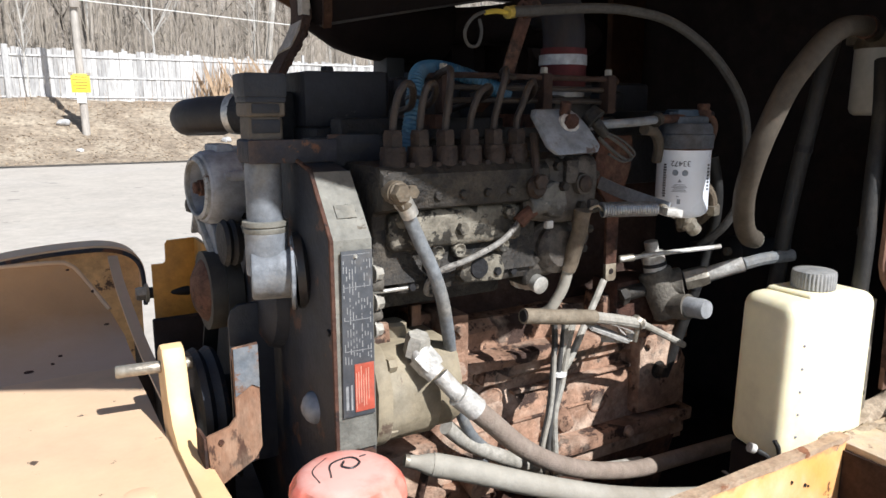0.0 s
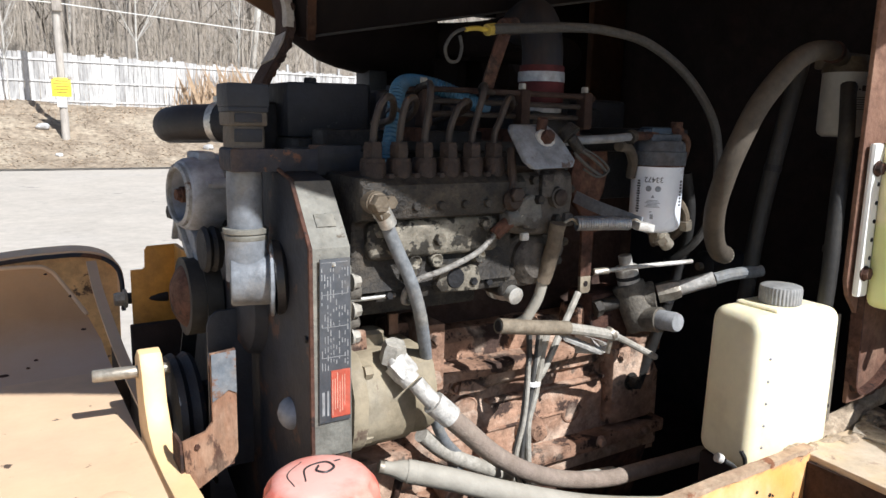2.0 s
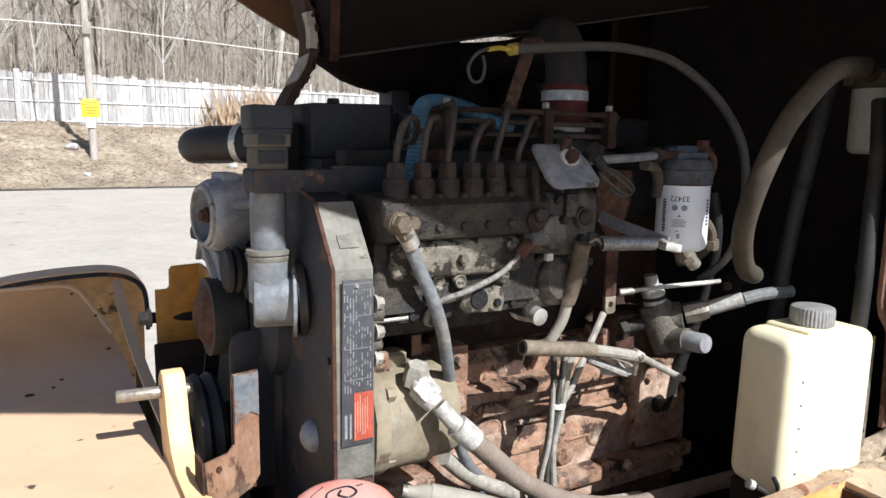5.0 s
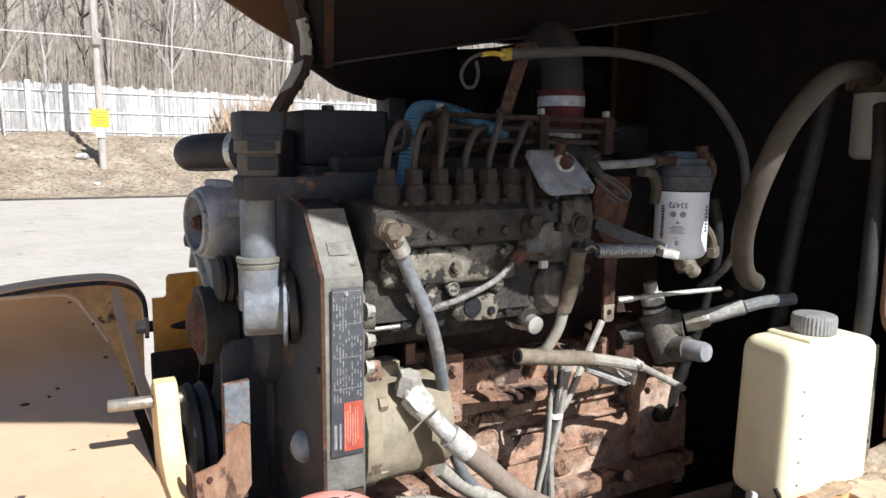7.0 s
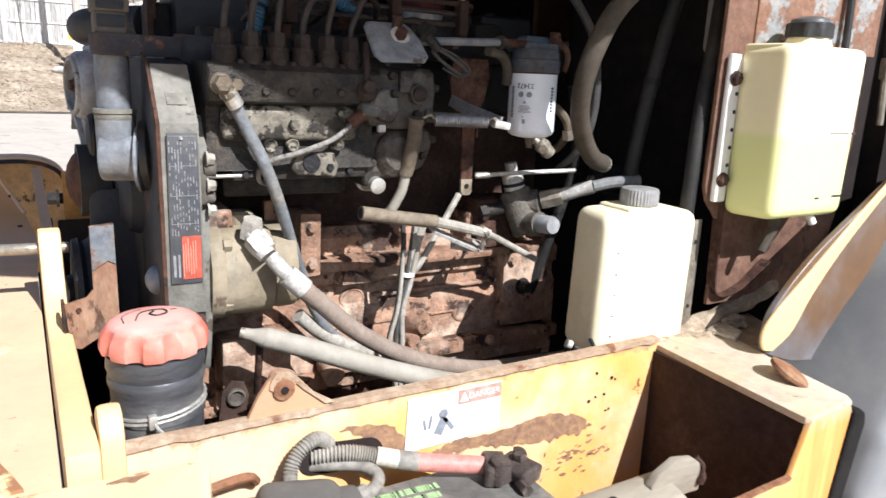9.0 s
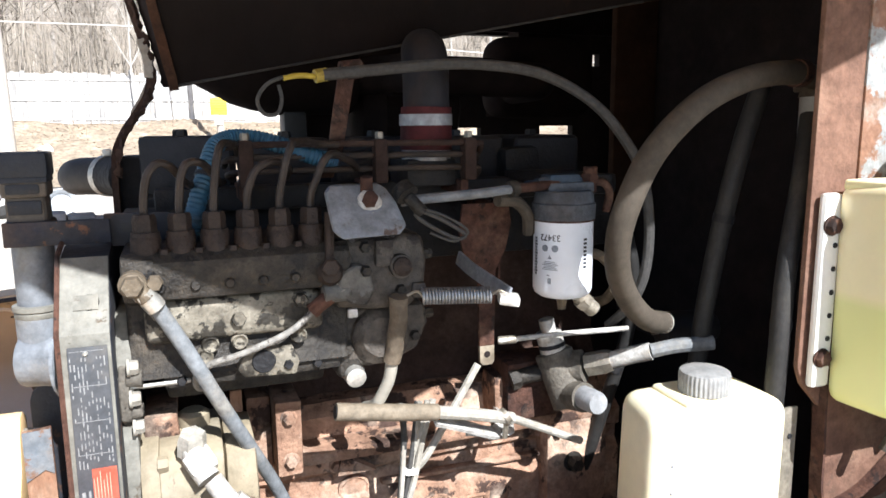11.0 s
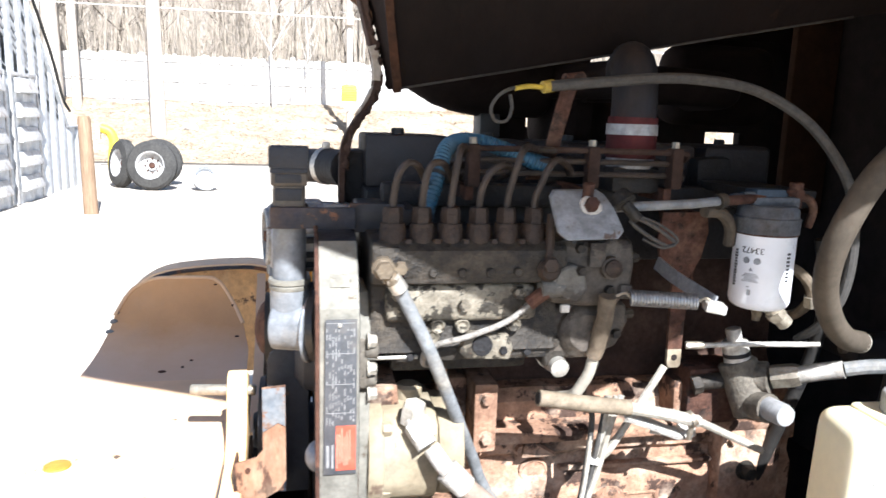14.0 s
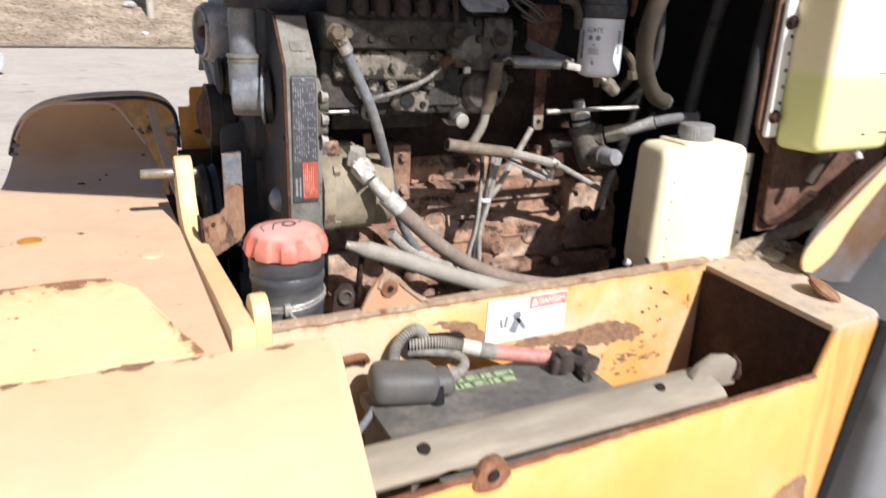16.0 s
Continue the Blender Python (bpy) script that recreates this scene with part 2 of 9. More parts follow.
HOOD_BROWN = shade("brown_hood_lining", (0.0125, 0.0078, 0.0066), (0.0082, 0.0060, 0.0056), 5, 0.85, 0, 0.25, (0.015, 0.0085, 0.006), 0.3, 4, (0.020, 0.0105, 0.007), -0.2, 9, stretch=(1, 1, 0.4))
PUMP_GREY = shade("oily_grey_casting", (0.0372, 0.031, 0.02356), (0.01488, 0.0124, 0.01054), 26, 0.62, 0.05, 0.9, (0.093, 0.07564, 0.0558), 0.25, 14, (0.01116, 0.00992, 0.0093), 0.3, 22, mottle=0.5)
PUMP_CHIPPED = shade("flaking_grey_paint", (0.225, 0.20, 0.155), (0.12, 0.105, 0.08), 24, 0.65, 0.05, 0.7, (0.06, 0.05, 0.038), 0.46, 12, (0.028, 0.024, 0.018), 0.5, 34, mottle=0.4)
ALU = shade("dull_cast_aluminium", (0.33, 0.35, 0.395), (0.21, 0.22, 0.245), 14, 0.5, 0.15, 0.2, (0.17, 0.16, 0.15), 0.4, 12, mottle=0.3)
ALU_LIGHT = shade("grey_alloy_cover", (0.36, 0.375, 0.385), (0.22, 0.225, 0.225), 18, 0.55, 0.3, 0.4, (0.16, 0.14, 0.12), 0.35, 10, (0.10, 0.065, 0.05), 0.1, 26, mottle=0.4)
WORN_BLUE = shade("worn_blue_grey_paint", (0.13, 0.145, 0.165), (0.19, 0.195, 0.20), 22, 0.7, 0, 0.3, (0.24, 0.19, 0.15), 0.3, 16, (0.16, 0.085, 0.055), 0.22, 20)
RIM_BROWN = shade("weathered_tan_rim", (0.64, 0.41, 0.19), (0.54, 0.35, 0.18), 9, 0.6, 0, 0.2, (0.42, 0.32, 0.22), 0.3, 8, (0.10, 0.06, 0.04), 0.05, 12)
# paler than the hood's yellow: sun glare is put into the colour
HOOD_PALE = shade("glaring_hood_paint", (0.86, 0.79, 0.62), (0.82, 0.74, 0.55), 4, 0.5, 0, 0.08, mottle=0.06)
PATCH_PALE = shade("bare_worn_metal", (0.36, 0.33, 0.29), (0.24, 0.21, 0.18), 30, 0.6, 0.1, 0.3, (0.15, 0.10, 0.07), 0.3, 20)
PRINT_FADED = shade("faded_grey_print", (0.46, 0.47, 0.50), (0.6, 0.6, 0.62), 60, 0.5, 0, 0)
RUST_BLUE = shade("rust_spotted_dark_paint", (0.017, 0.0204, 0.02975), (0.0238, 0.0238, 0.0272), 14, 0.6, 0, 0.3, (0.0493, 0.0408, 0.0357), 0.28, 9, (0.08075, 0.0425, 0.0289), 0.17, 14)
RUST_STRAP = shade("rusty_blue_strap", (0.03, 0.034, 0.048), (0.05, 0.042, 0.036), 14, 0.75, 0, 0.4, (0.13, 0.085, 0.06), 0.35, 9, (0.15, 0.072, 0.042), 0.42, 14)
HYD_KHAKI = shade("pale_khaki_pump_paint", (0.285, 0.238, 0.162), (0.215, 0.178, 0.12), 9, 0.65, 0, 0.2, (0.288, 0.2592, 0.2016), 0.35, 7, (0.1224, 0.0828, 0.0576), -0.06, 16)
STEEL_DIRTY = shade("dirty_plated_steel", (0.40, 0.36, 0.29), (0.24, 0.21, 0.17), 40, 0.45, 0.6, 0.3, (0.22, 0.18, 0.13), 0.35, 22)
STEEL_BRIGHT = shade("bright_plated_steel", (0.62, 0.60, 0.55), (0.42, 0.40, 0.36), 40, 0.38, 0.6, 0.25, (0.3, 0.25, 0.19), 0.2, 22)
BRUISE = shade("blue_grey_pit", (0.32, 0.32, 0.34), (0.22, 0.22, 0.24), 40, 0.6)
FOAM_PALE = shade("dusty_torn_foam", (0.52, 0.46, 0.38), (0.36, 0.31, 0.25), 30, 0.85, 0, 0.5, (0.28, 0.23, 0.18), 0.35, 14)
ZINC_WHITE = shade("white_oxidised_fitting", (0.58, 0.56, 0.52), (0.33, 0.305, 0.27), 50, 0.5, 0.2, 0.35, (0.4, 0.36, 0.3), 0.25, 25)
SLEEVE_TAN = shade("dirty_split_sleeve", (0.24, 0.20, 0.145), (0.15, 0.12, 0.085), 20, 0.75, 0, 0.35, (0.33, 0.285, 0.22), 0.3, 12)
BRUSH_TAN = shade("dry_shrub", (0.40, 0.29, 0.19), (0.30, 0.21, 0.135), 2, 0.9, 0, 0)
PIPE_BROWN = shade("brown_dusty_pipe", (0.136, 0.1062, 0.0748), (0.085, 0.0663, 0.04675), 20, 0.7, 0, 0.35, (0.204, 0.1658, 0.1232), 0.3, 12)
LINE_CHIPPED = shade("chipped_braided_line", (0.27, 0.255, 0.23), (0.13, 0.12, 0.105), 60, 0.7, 0.1, 0.4, (0.18, 0.155, 0.12), 0.3, 30, (0.09, 0.08, 0.07), 0.3, 70)
VALVE_DUSTY = shade("dusty_valve_casting", (0.132, 0.117, 0.096), (0.072, 0.063, 0.051), 24, 0.75, 0.05, 0.6, (0.192, 0.171, 0.141), 0.35, 14, (0.036, 0.03, 0.024), 0.25, 22, mottle=0.4)
COVER_BLUE = shade("weathered_blue_grey_cover", (0.2465, 0.2677, 0.2975), (0.1615, 0.17, 0.1827), 20, 0.6, 0.15, 0.4, (0.1275, 0.1148, 0.1062), 0.35, 12, (0.102, 0.07225, 0.0595), 0.1, 24, mottle=0.35)
NUT_BROWN = shade("brown_greasy_nut", (0.036, 0.0225, 0.0155), (0.021, 0.0135, 0.010), 40, 0.6, 0.2, 0.6, (0.066, 0.051, 0.039), 0.25, 24, mottle=0.45)
HOSE_SOOT = shade("sooty_rubber", (0.026, 0.0205, 0.018), (0.018, 0.0155, 0.0145), 14, 0.55, 0, 0.2, (0.06, 0.046, 0.036), 0.3, 8)
VALVE_BLUE = shade("worn_blue_black_cover", (0.0125, 0.0135, 0.0190), (0.0085, 0.0088, 0.0115), 14, 0.6, 0, 0.35, (0.042, 0.036, 0.033), 0.2, 7, (0.05, 0.045, 0.044), -0.1, 18)
LINE_BROWN = shade("dusty_steel_line", (0.044, 0.031, 0.0235), (0.026, 0.0195, 0.0155), 40, 0.55, 0.2, 0.3)
PIPE_GREY = shade("dusty_blue_grey_pipe", (0.195, 0.21, 0.23), (0.13, 0.135, 0.145), 16, 0.55, 0.1, 0.25, (0.21, 0.185, 0.145), 0.4, 11, mottle=0.35)
# white enamel with the bay's shade put into a duller tone
FILTER_SHADED = shade("shaded_white_can", (0.496, 0.488, 0.456), (0.416, 0.4, 0.368), 10, 0.5, 0, 0.05, (0.24, 0.216, 0.184), 0.25, 12, mottle=0.12)
KHAKI = shade("dusty_khaki_paint", (0.20, 0.192, 0.165), (0.135, 0.128, 0.108), 14, 0.65, 0, 0.35, (0.27, 0.25, 0.205), 0.3, 9, (0.09, 0.07, 0.05), 0.05, 20)
COVER_DARK = shade("dark_oily_cover", (0.024, 0.0224, 0.0224), (0.0144, 0.0136, 0.0144), 9, 0.5, 0.1, 0.25, (0.052, 0.0416, 0.0336), 0.3, 8)
HOSE_GREY = shade("dusty_grey_rubber", (0.19, 0.20, 0.21), (0.13, 0.135, 0.138), 30, 0.75, 0, 0.35, (0.29, 0.27, 0.235), 0.35, 15)
HOSE_TAN = shade("dusty_braided_hose", (0.085, 0.070, 0.054), (0.058, 0.048, 0.037), 30, 0.8, 0, 0.15, (0.125, 0.10, 0.074), 0.35, 9, fine=420, mottle=0.15)
HOSE_BROWN = shade("brown_dusty_hose", (0.27, 0.215, 0.175), (0.21, 0.165, 0.13), 40, 0.8, 0, 0.4, (0.35, 0.30, 0.24), 0.35, 12, fine=320, mottle=0.15)
HOSE_BLACK = shade("black_rubber_hose", (0.0154, 0.0147, 0.014), (0.0245, 0.0224, 0.021), 25, 0.6, 0, 0.3, (0.056, 0.049, 0.0385), 0.3, 10)
HOSE_PALE = shade("smooth_pale_hose", (0.335, 0.31, 0.26), (0.275, 0.25, 0.205), 12, 0.75, 0, 0.2, (0.22, 0.19, 0.145), 0.3, 8, mottle=0.12)
DUSTY_BROWN = shade("dusty_brown_casting", (0.11, 0.093, 0.075), (0.06, 0.052, 0.045), 16, 0.7, 0, 0.35, (0.19, 0.16, 0.125), 0.4, 10, (0.12, 0.065, 0.042), 0.15, 16)
HOSE_LIGHT = shade("pale_worn_hose", (0.37, 0.345, 0.30), (0.26, 0.24, 0.20), 30, 0.75, 0, 0.35, (0.25, 0.215, 0.165), 0.35, 12)
RUBBER = shade("black_rubber", (0.018, 0.018, 0.018), (0.028, 0.027, 0.026), 20, 0.6, 0, 0.2, (0.06, 0.055, 0.045), 0.3, 8)
BLUE_HOSE = shade("blue_corrugated_plastic", (0.03, 0.105, 0.18), (0.0225, 0.07125, 0.12), 20, 0.5, 0, 0.2, (0.09, 0.09, 0.0825), 0.25, 14)
RED_RUBBER = shade("red_silicone_hose", (0.085, 0.016, 0.017), (0.055, 0.014, 0.015), 15, 0.75, 0, 0.2, (0.06, 0.038, 0.036), 0.35, 12)
BLUE_DULL = shade("blue_grey_coupling", (0.036, 0.06, 0.093), (0.024, 0.036, 0.054), 15, 0.55, 0, 0.2, (0.06, 0.054, 0.048), 0.25, 10)
SILVER_BAND = shade("silver_band", (0.36, 0.368, 0.384), (0.272, 0.272, 0.28), 30, 0.5, 0.3, 0.1)
RED_CAP = shade("faded_red_plastic", (0.58, 0.12, 0.08), (0.60, 0.21, 0.15), 8, 0.5, 0, 0.12, (0.58, 0.34, 0.27), 0.45, 7, mottle=0.1)
overlay(RED_CAP, (0.68, 0.46, 0.40), "z", 1.212, 1.231, 14, edge=0.5, strength=0.7)
INK = shade("black_marker", (0.02, 0.02, 0.022), None, 20, 0.5, 0, 0)
NECK_BLACK = shade("dusty_black_plastic", (0.060, 0.063, 0.070), (0.036, 0.037, 0.040), 14, 0.42, 0, 0.25, (0.24, 0.23, 0.215), 0.5, 7, (0.30, 0.29, 0.27), -0.12, 22, stretch=(0.5, 0.5, 1.6))
WHITE_FILTER = shade("white_enamel_can", (0.78, 0.81, 0.87), (0.73, 0.76, 0.82), 10, 0.32, 0, 0.04, (0.5, 0.48, 0.45), 0.05, 12, mottle=0.04)
PRINT_BLACK = shade("black_print", (0.03, 0.03, 0.035), None, 30, 0.5, 0, 0)
PRINT_GREY = shade("grey_print", (0.25, 0.27, 0.30), None, 30, 0.5, 0, 0)
PRINT_WHITE = shade("white_print", (0.25, 0.25, 0.25), None, 30, 0.5, 0, 0)
PLATE_BLACK = shade("black_data_plate", (0.05, 0.054, 0.062), (0.07, 0.072, 0.078), 30, 0.45, 0.1, 0.05, (0.13, 0.115, 0.095), 0.2, 14)
LABEL_RED = shade("red_warning_label", (0.42, 0.075, 0.04), (0.36, 0.08, 0.05), 20, 0.5, 0, 0.05, (0.3, 0.17, 0.12), 0.35, 18)
LABEL_WHITE = shade("white_sticker", (0.82, 0.81, 0.78), (0.75, 0.73, 0.68), 14, 0.4, 0, 0.04, (0.5, 0.42, 0.3), 0.12, 12, mottle=0.06)
TANK_WHITE = shade("aged_white_polythene", (0.82, 0.75, 0.53), (0.78, 0.70, 0.46), 6, 0.42, 0, 0.06, (0.62, 0.53, 0.34), 0.25, 8, sub=0.35, mottle=0.07)
CAP_GREY = shade("grey_ribbed_cap", (0.20, 0.20, 0.195), (0.27, 0.265, 0.255), 18, 0.6, 0, 0.15, (0.32, 0.3, 0.27), 0.3, 10)
BATTERY_BLACK = shade("dusty_battery_case", (0.105, 0.102, 0.095), (0.15, 0.143, 0.125), 14, 0.7, 0, 0.2, (0.24, 0.215, 0.175), 0.5, 7)
BATTERY_GREEN = shade("faded_green_print", (0.30, 0.48, 0.20), (0.38, 0.5, 0.28), 40, 0.6, 0, 0.1, (0.2, 0.2, 0.16), 0.3, 30)
BOOT_RUBBER = shade("dusty_rubber_boot", (0.085, 0.082, 0.078), (0.12, 0.115, 0.105), 9, 0.6, 0, 0.1, (0.22, 0.20, 0.17), 0.35, 6, mottle=0.15)
CONDUIT_TAPE = shade("pale_tape", (0.62, 0.58, 0.48), (0.48, 0.44, 0.36), 30, 0.6, 0, 0.1)
CABLE_RED = shade("faded_red_cable", (0.50, 0.19, 0.16), (0.46, 0.22, 0.18), 30, 0.55, 0, 0.15, (0.4, 0.3, 0.24), 0.3, 18)
CONDUIT = shade("dusty_split_conduit", (0.27, 0.25, 0.215), (0.16, 0.15, 0.13), 30, 0.75, 0, 0.2, (0.36, 0.33, 0.28), 0.45, 14)
BAR_METAL = shade("grimy_hold_down_bar", (0.34, 0.305, 0.24), (0.25, 0.215, 0.165), 10, 0.7, 0.05, 0.3, (0.40, 0.35, 0.27), 0.35, 9, (0.19, 0.11, 0.065), -0.04, 16, stretch=(0.25, 1, 1), mottle=0.2)
GREY_TANK = shade("grey_painted_steel", (0.21, 0.214, 0.22), (0.18, 0.184, 0.19), 3, 0.45, 0, 0.05, (0.27, 0.26, 0.245), 0.25, 4, mottle=0.08)
RUST_GALV = shade("peeling_grey_paint", (0.33, 0.335, 0.325), (0.25, 0.255, 0.25), 26, 0.7, 0.05, 0.35, (0.36, 0.31, 0.26), 0.3, 20, (0.23, 0.125, 0.08), 0.6, 11)
POST_RUST = shade("rusted_post_steel", (0.19, 0.108, 0.075), (0.12, 0.066, 0.047), 18, 0.85, 0, 0.4, (0.26, 0.165, 0.115), 0.35, 8, (0.075, 0.045, 0.035), 0.15, 16)
# near-black stands in for the deep shade of the bay and holes
DARK_WALL = shade("near_black_fill", (0.026, 0.0195, 0.018), (0.019, 0.0150, 0.0142), 6, 0.85, 0, 0.2, (0.044, 0.031, 0.026), 0.3, 6)
BRONZE = shade("bronze_fitting", (0.15, 0.12, 0.0825), (0.0975, 0.075, 0.0525), 40, 0.6, 0.3, 0.4, (0.18, 0.15, 0.1125), 0.3, 20)
CLAMP_DUSTY = shade("dusty_corroded_clamp", (0.085, 0.065, 0.055), (0.045, 0.036, 0.032), 50, 0.8, 0, 0.5, (0.20, 0.16, 0.13), 0.35, 30)
DIRT_PILE = shade("debris", (0.42, 0.34, 0.25), (0.26, 0.20, 0.14), 60, 0.95, 0, 0.8)
YELLOW_TAG = shade("yellow_plastic_grip", (0.50, 0.37, 0.03), (0.30, 0.22, 0.03), 20, 0.5, 0, 0.1, (0.2, 0.15, 0.05), 0.2, 20)
GROUND = shade("bleached_asphalt", (0.50, 0.45, 0.385), (0.43, 0.385, 0.33), 0.9, 0.9, 0, 0.3, (0.48, 0.44, 0.39), 0.4, 0.25, (0.30, 0.275, 0.245), -0.05, 1.3, fine=60, mottle=0.12)
POST_TIMBER = shade("brown_timber", (0.26, 0.18, 0.12), (0.19, 0.13, 0.085), 3.0, 0.85, 0, 0.4, stretch=(4, 4, 0.4))
RIM_PAINT = shade("chalky_rim_paint", (0.50, 0.50, 0.50), (0.38, 0.37, 0.36), 8, 0.6, 0, 0.1, (0.22, 0.15, 0.11), 0.3, 6)
EARTH = shade("leaf_litter", (0.34, 0.275, 0.20), (0.23, 0.18, 0.13), 1.6, 0.95, 0, 1.0, (0.47, 0.40, 0.30), 0.45, 0.5, (0.17, 0.135, 0.10), 0.05, 2.2, fine=10, mottle=0.45)
WOODS_FLOOR = shade("winter_wood_floor", (0.38, 0.335, 0.285), (0.26, 0.225, 0.19), 0.5, 0.95, 0, 1.0, (0.46, 0.42, 0.36), 0.4, 0.2, fine=6, mottle=0.4)
DARK_EDGE = shade("dark_road_edge", (0.06, 0.055, 0.05), (0.13, 0.115, 0.095), 1.2, 0.8, 0, 0.3)
FENCE_WOOD = shade("weathered_grey_planks", (0.52, 0.505, 0.485), (0.38, 0.365, 0.35), 1.1, 0.85, 0, 0.3, (0.30, 0.28, 0.26), 0.3, 0.6, stretch=(3, 3, 0.5), mottle=0.35)
POLE_WOOD = shade("weathered_pole", (0.46, 0.42, 0.37), (0.34, 0.30, 0.26), 2.0, 0.85, 0, 0.4, stretch=(4, 4, 0.4))
BARK = shade("grey_bark", (0.36, 0.318, 0.27), (0.25, 0.216, 0.18), 1.5, 0.9, 0, 0.5, (0.48, 0.45, 0.41), 0.3, 0.7, stretch=(3, 3, 0.6))
BARK_DARK = shade("dark_bark", (0.11, 0.09, 0.072), (0.065, 0.054, 0.045), 3.0, 0.9, 0, 0.4, stretch=(4, 4, 0.4))
BARK_PALE = shade("pale_bark", (0.58, 0.55, 0.50), (0.42, 0.39, 0.35), 1.5, 0.85, 0, 0.4, (0.25, 0.22, 0.2), 0.1, 1.2)
SHED_WHITE = shade("white_corrugated_steel", (0.52, 0.54, 0.57), (0.44, 0.46, 0.48), 1.0, 0.5, 0, 0.05, (0.5, 0.49, 0.46), 0.15, 1.4)
SIGN_YELLOW = shade("yellow_sign", (0.80, 0.60, 0.03), (0.72, 0.55, 0.05), 4, 0.5, 0, 0)


def coolant_plastic():
    """Translucent bottle, clear above and tinted by the coolant in it below."""
    m = shade("coolant_bottle_plastic", (0.88, 0.80, 0.52), (0.86, 0.77, 0.47), 5, 0.4, 0, 0.03, sub=0.3, mottle=0.04)
    nt = m.node_tree
    b = nt.nodes["Principled BSDF"]
    src = b.inputs["Base Color"].links[0].from_socket
    tc = nt.nodes.new("ShaderNodeTexCoord")
    xyz = nt.nodes.new("ShaderNodeSeparateXYZ")
    nt.links.new(tc.outputs["Object"], xyz.inputs[0])
    r = nt.nodes.new("ShaderNodeMapRange")
    r.inputs["From Min"].default_value, r.inputs["From Max"].default_value = -0.008, 0.006
    nt.links.new(xyz.outputs["Z"], r.inputs["Value"])
    x = nt.nodes.new("ShaderNodeMix")
    x.data_type = "RGBA"
    x.inputs[6].default_value = (0.73, 0.735, 0.33, 1)
    nt.links.new(r.outputs[0], x.inputs[0])
    nt.links.new(src, x.inputs[7])
    nt.links.new(x.outputs[2], b.inputs["Base Color"])
    return m


BOTTLE = coolant_plastic()

# ---- building blocks ----
WHERE = {}


def thing(name, at, label, category, group="", kind=""):
    ob = new(name)
    ob.empty_display_size = 0.02
    ob.location = at
    WHERE[ob] = Vector(at)
    return tagged(ob, label, category, group, kind)


def part(name, bm, material, parent=None, label="", smooth=35):
    """Links a bmesh, given in world places, as one mesh object, under its thing or part."""
    me = bpy.data.meshes.new(name)
    c = sum((v.co for v in bm.verts), Vector()) / max(1, len(bm.verts))
    bmesh.ops.translate(bm, verts=bm.verts, vec=-c)
    bmesh.ops.recalc_face_normals(bm, faces=bm.faces)
    for f in bm.faces:
        f.smooth = True
    for e in bm.edges:
        if len(e.link_faces) == 2 and e.calc_face_angle(0) > radians(smooth):
            e.smooth = False
    bm.to_mesh(me)
    bm.free()
    me.materials.append(material)
    ob = new(name, me)
    WHERE[ob] = c
    if parent:
        ob.parent = parent
        ob.location = c - WHERE[parent]
    else:
        ob.location = c
    if label:
        ob["label"] = label
    return ob


def solid(name, bm, material, label, category, group="", kind="", smooth=35):
    return tagged(part(name, bm, material, None, "", smooth), label, category, group, kind)


def join(*bms):
    out = bms[0]
    for b in bms[1:]:
        me = bpy.data.meshes.new("tmp")
        b.to_mesh(me)
        b.free()
        out.from_mesh(me)
        bpy.data.meshes.remove(me)
    return out


def soften(bm, w, seg=2, angle=40):
    if w > 0:
        es = [e for e in bm.edges if len(e.link_faces) == 2 and e.calc_face_angle(0) > radians(angle)]
        bmesh.ops.bevel(bm, geom=es, offset=w, segments=seg, affect="EDGES", profile=0.6, clamp_overlap=True)
    return bm


def block(lo, hi, bevel=0.004, turn=(0, 0, 0), seg=2):
    bm = bmesh.new()
    bmesh.ops.create_cube(bm, size=1)
    lo, hi = Vector(lo), Vector(hi)
    bmesh.ops.scale(bm, verts=bm.verts, vec=hi - lo)
    soften(bm, bevel, seg)
    bmesh.ops.transform(bm, matrix=Matrix.Translation((lo + hi) / 2) @ pose(0, 0, 0, *turn), verts=bm.verts)
    return bm


def prism(outline, axis, lo, hi, bevel=0.003, seg=2):
    """A plate: an outline in the two other axes (in order), from lo to hi along axis."""
    bm = bmesh.new()

    def place(p, h):
        a, b = p
        return {"x": (h, a, b), "y": (a, h, b), "z": (a, b, h)}[axis]
    low = [bm.verts.new(place(p, lo)) for p in outline]
    high = [bm.verts.new(place(p, hi)) for p in outline]
    bm.faces.new(low)
    bm.faces.new(high[::-1])
    n = len(outline)
    for i in range(n):
        bm.faces.new((low[i], high[i], high[(i + 1) % n], low[(i + 1) % n]))
    bmesh.ops.recalc_face_normals(bm, faces=bm.faces)
    return soften(bm, bevel, seg)


def axis_frame(a, b):
    a, b = Vector(a), Vector(b)
    return Matrix.Translation(a) @ (b - a).to_track_quat("Z", "Y").to_matrix().to_4x4(), (b - a).length


def lathe(a, b, profile, seg=24, hollow=False):
    """A turned body from a towards b: profile rows of (share of the way, radius); hollow joins the last row to the first, for a ring."""
    m, d = axis_frame(a, b)
    bm = bmesh.new()
    rings = []
    for s, r in profile:
        rings.append([bm.verts.new(m @ Vector((r * math.cos(2 * math.pi * i / seg), r * math.sin(2 * math.pi * i / seg), s * d))) for i in range(seg)])
    for p, q in zip(rings, rings[1:] + (rings[:1] if hollow else [])):
        for i in range(seg):
            bm.faces.new((p[i], p[(i + 1) % seg], q[(i + 1) % seg], q[i]))
    if not hollow:
        bm.faces.new(rings[0][::-1])
        bm.faces.new(rings[-1])
    return bm


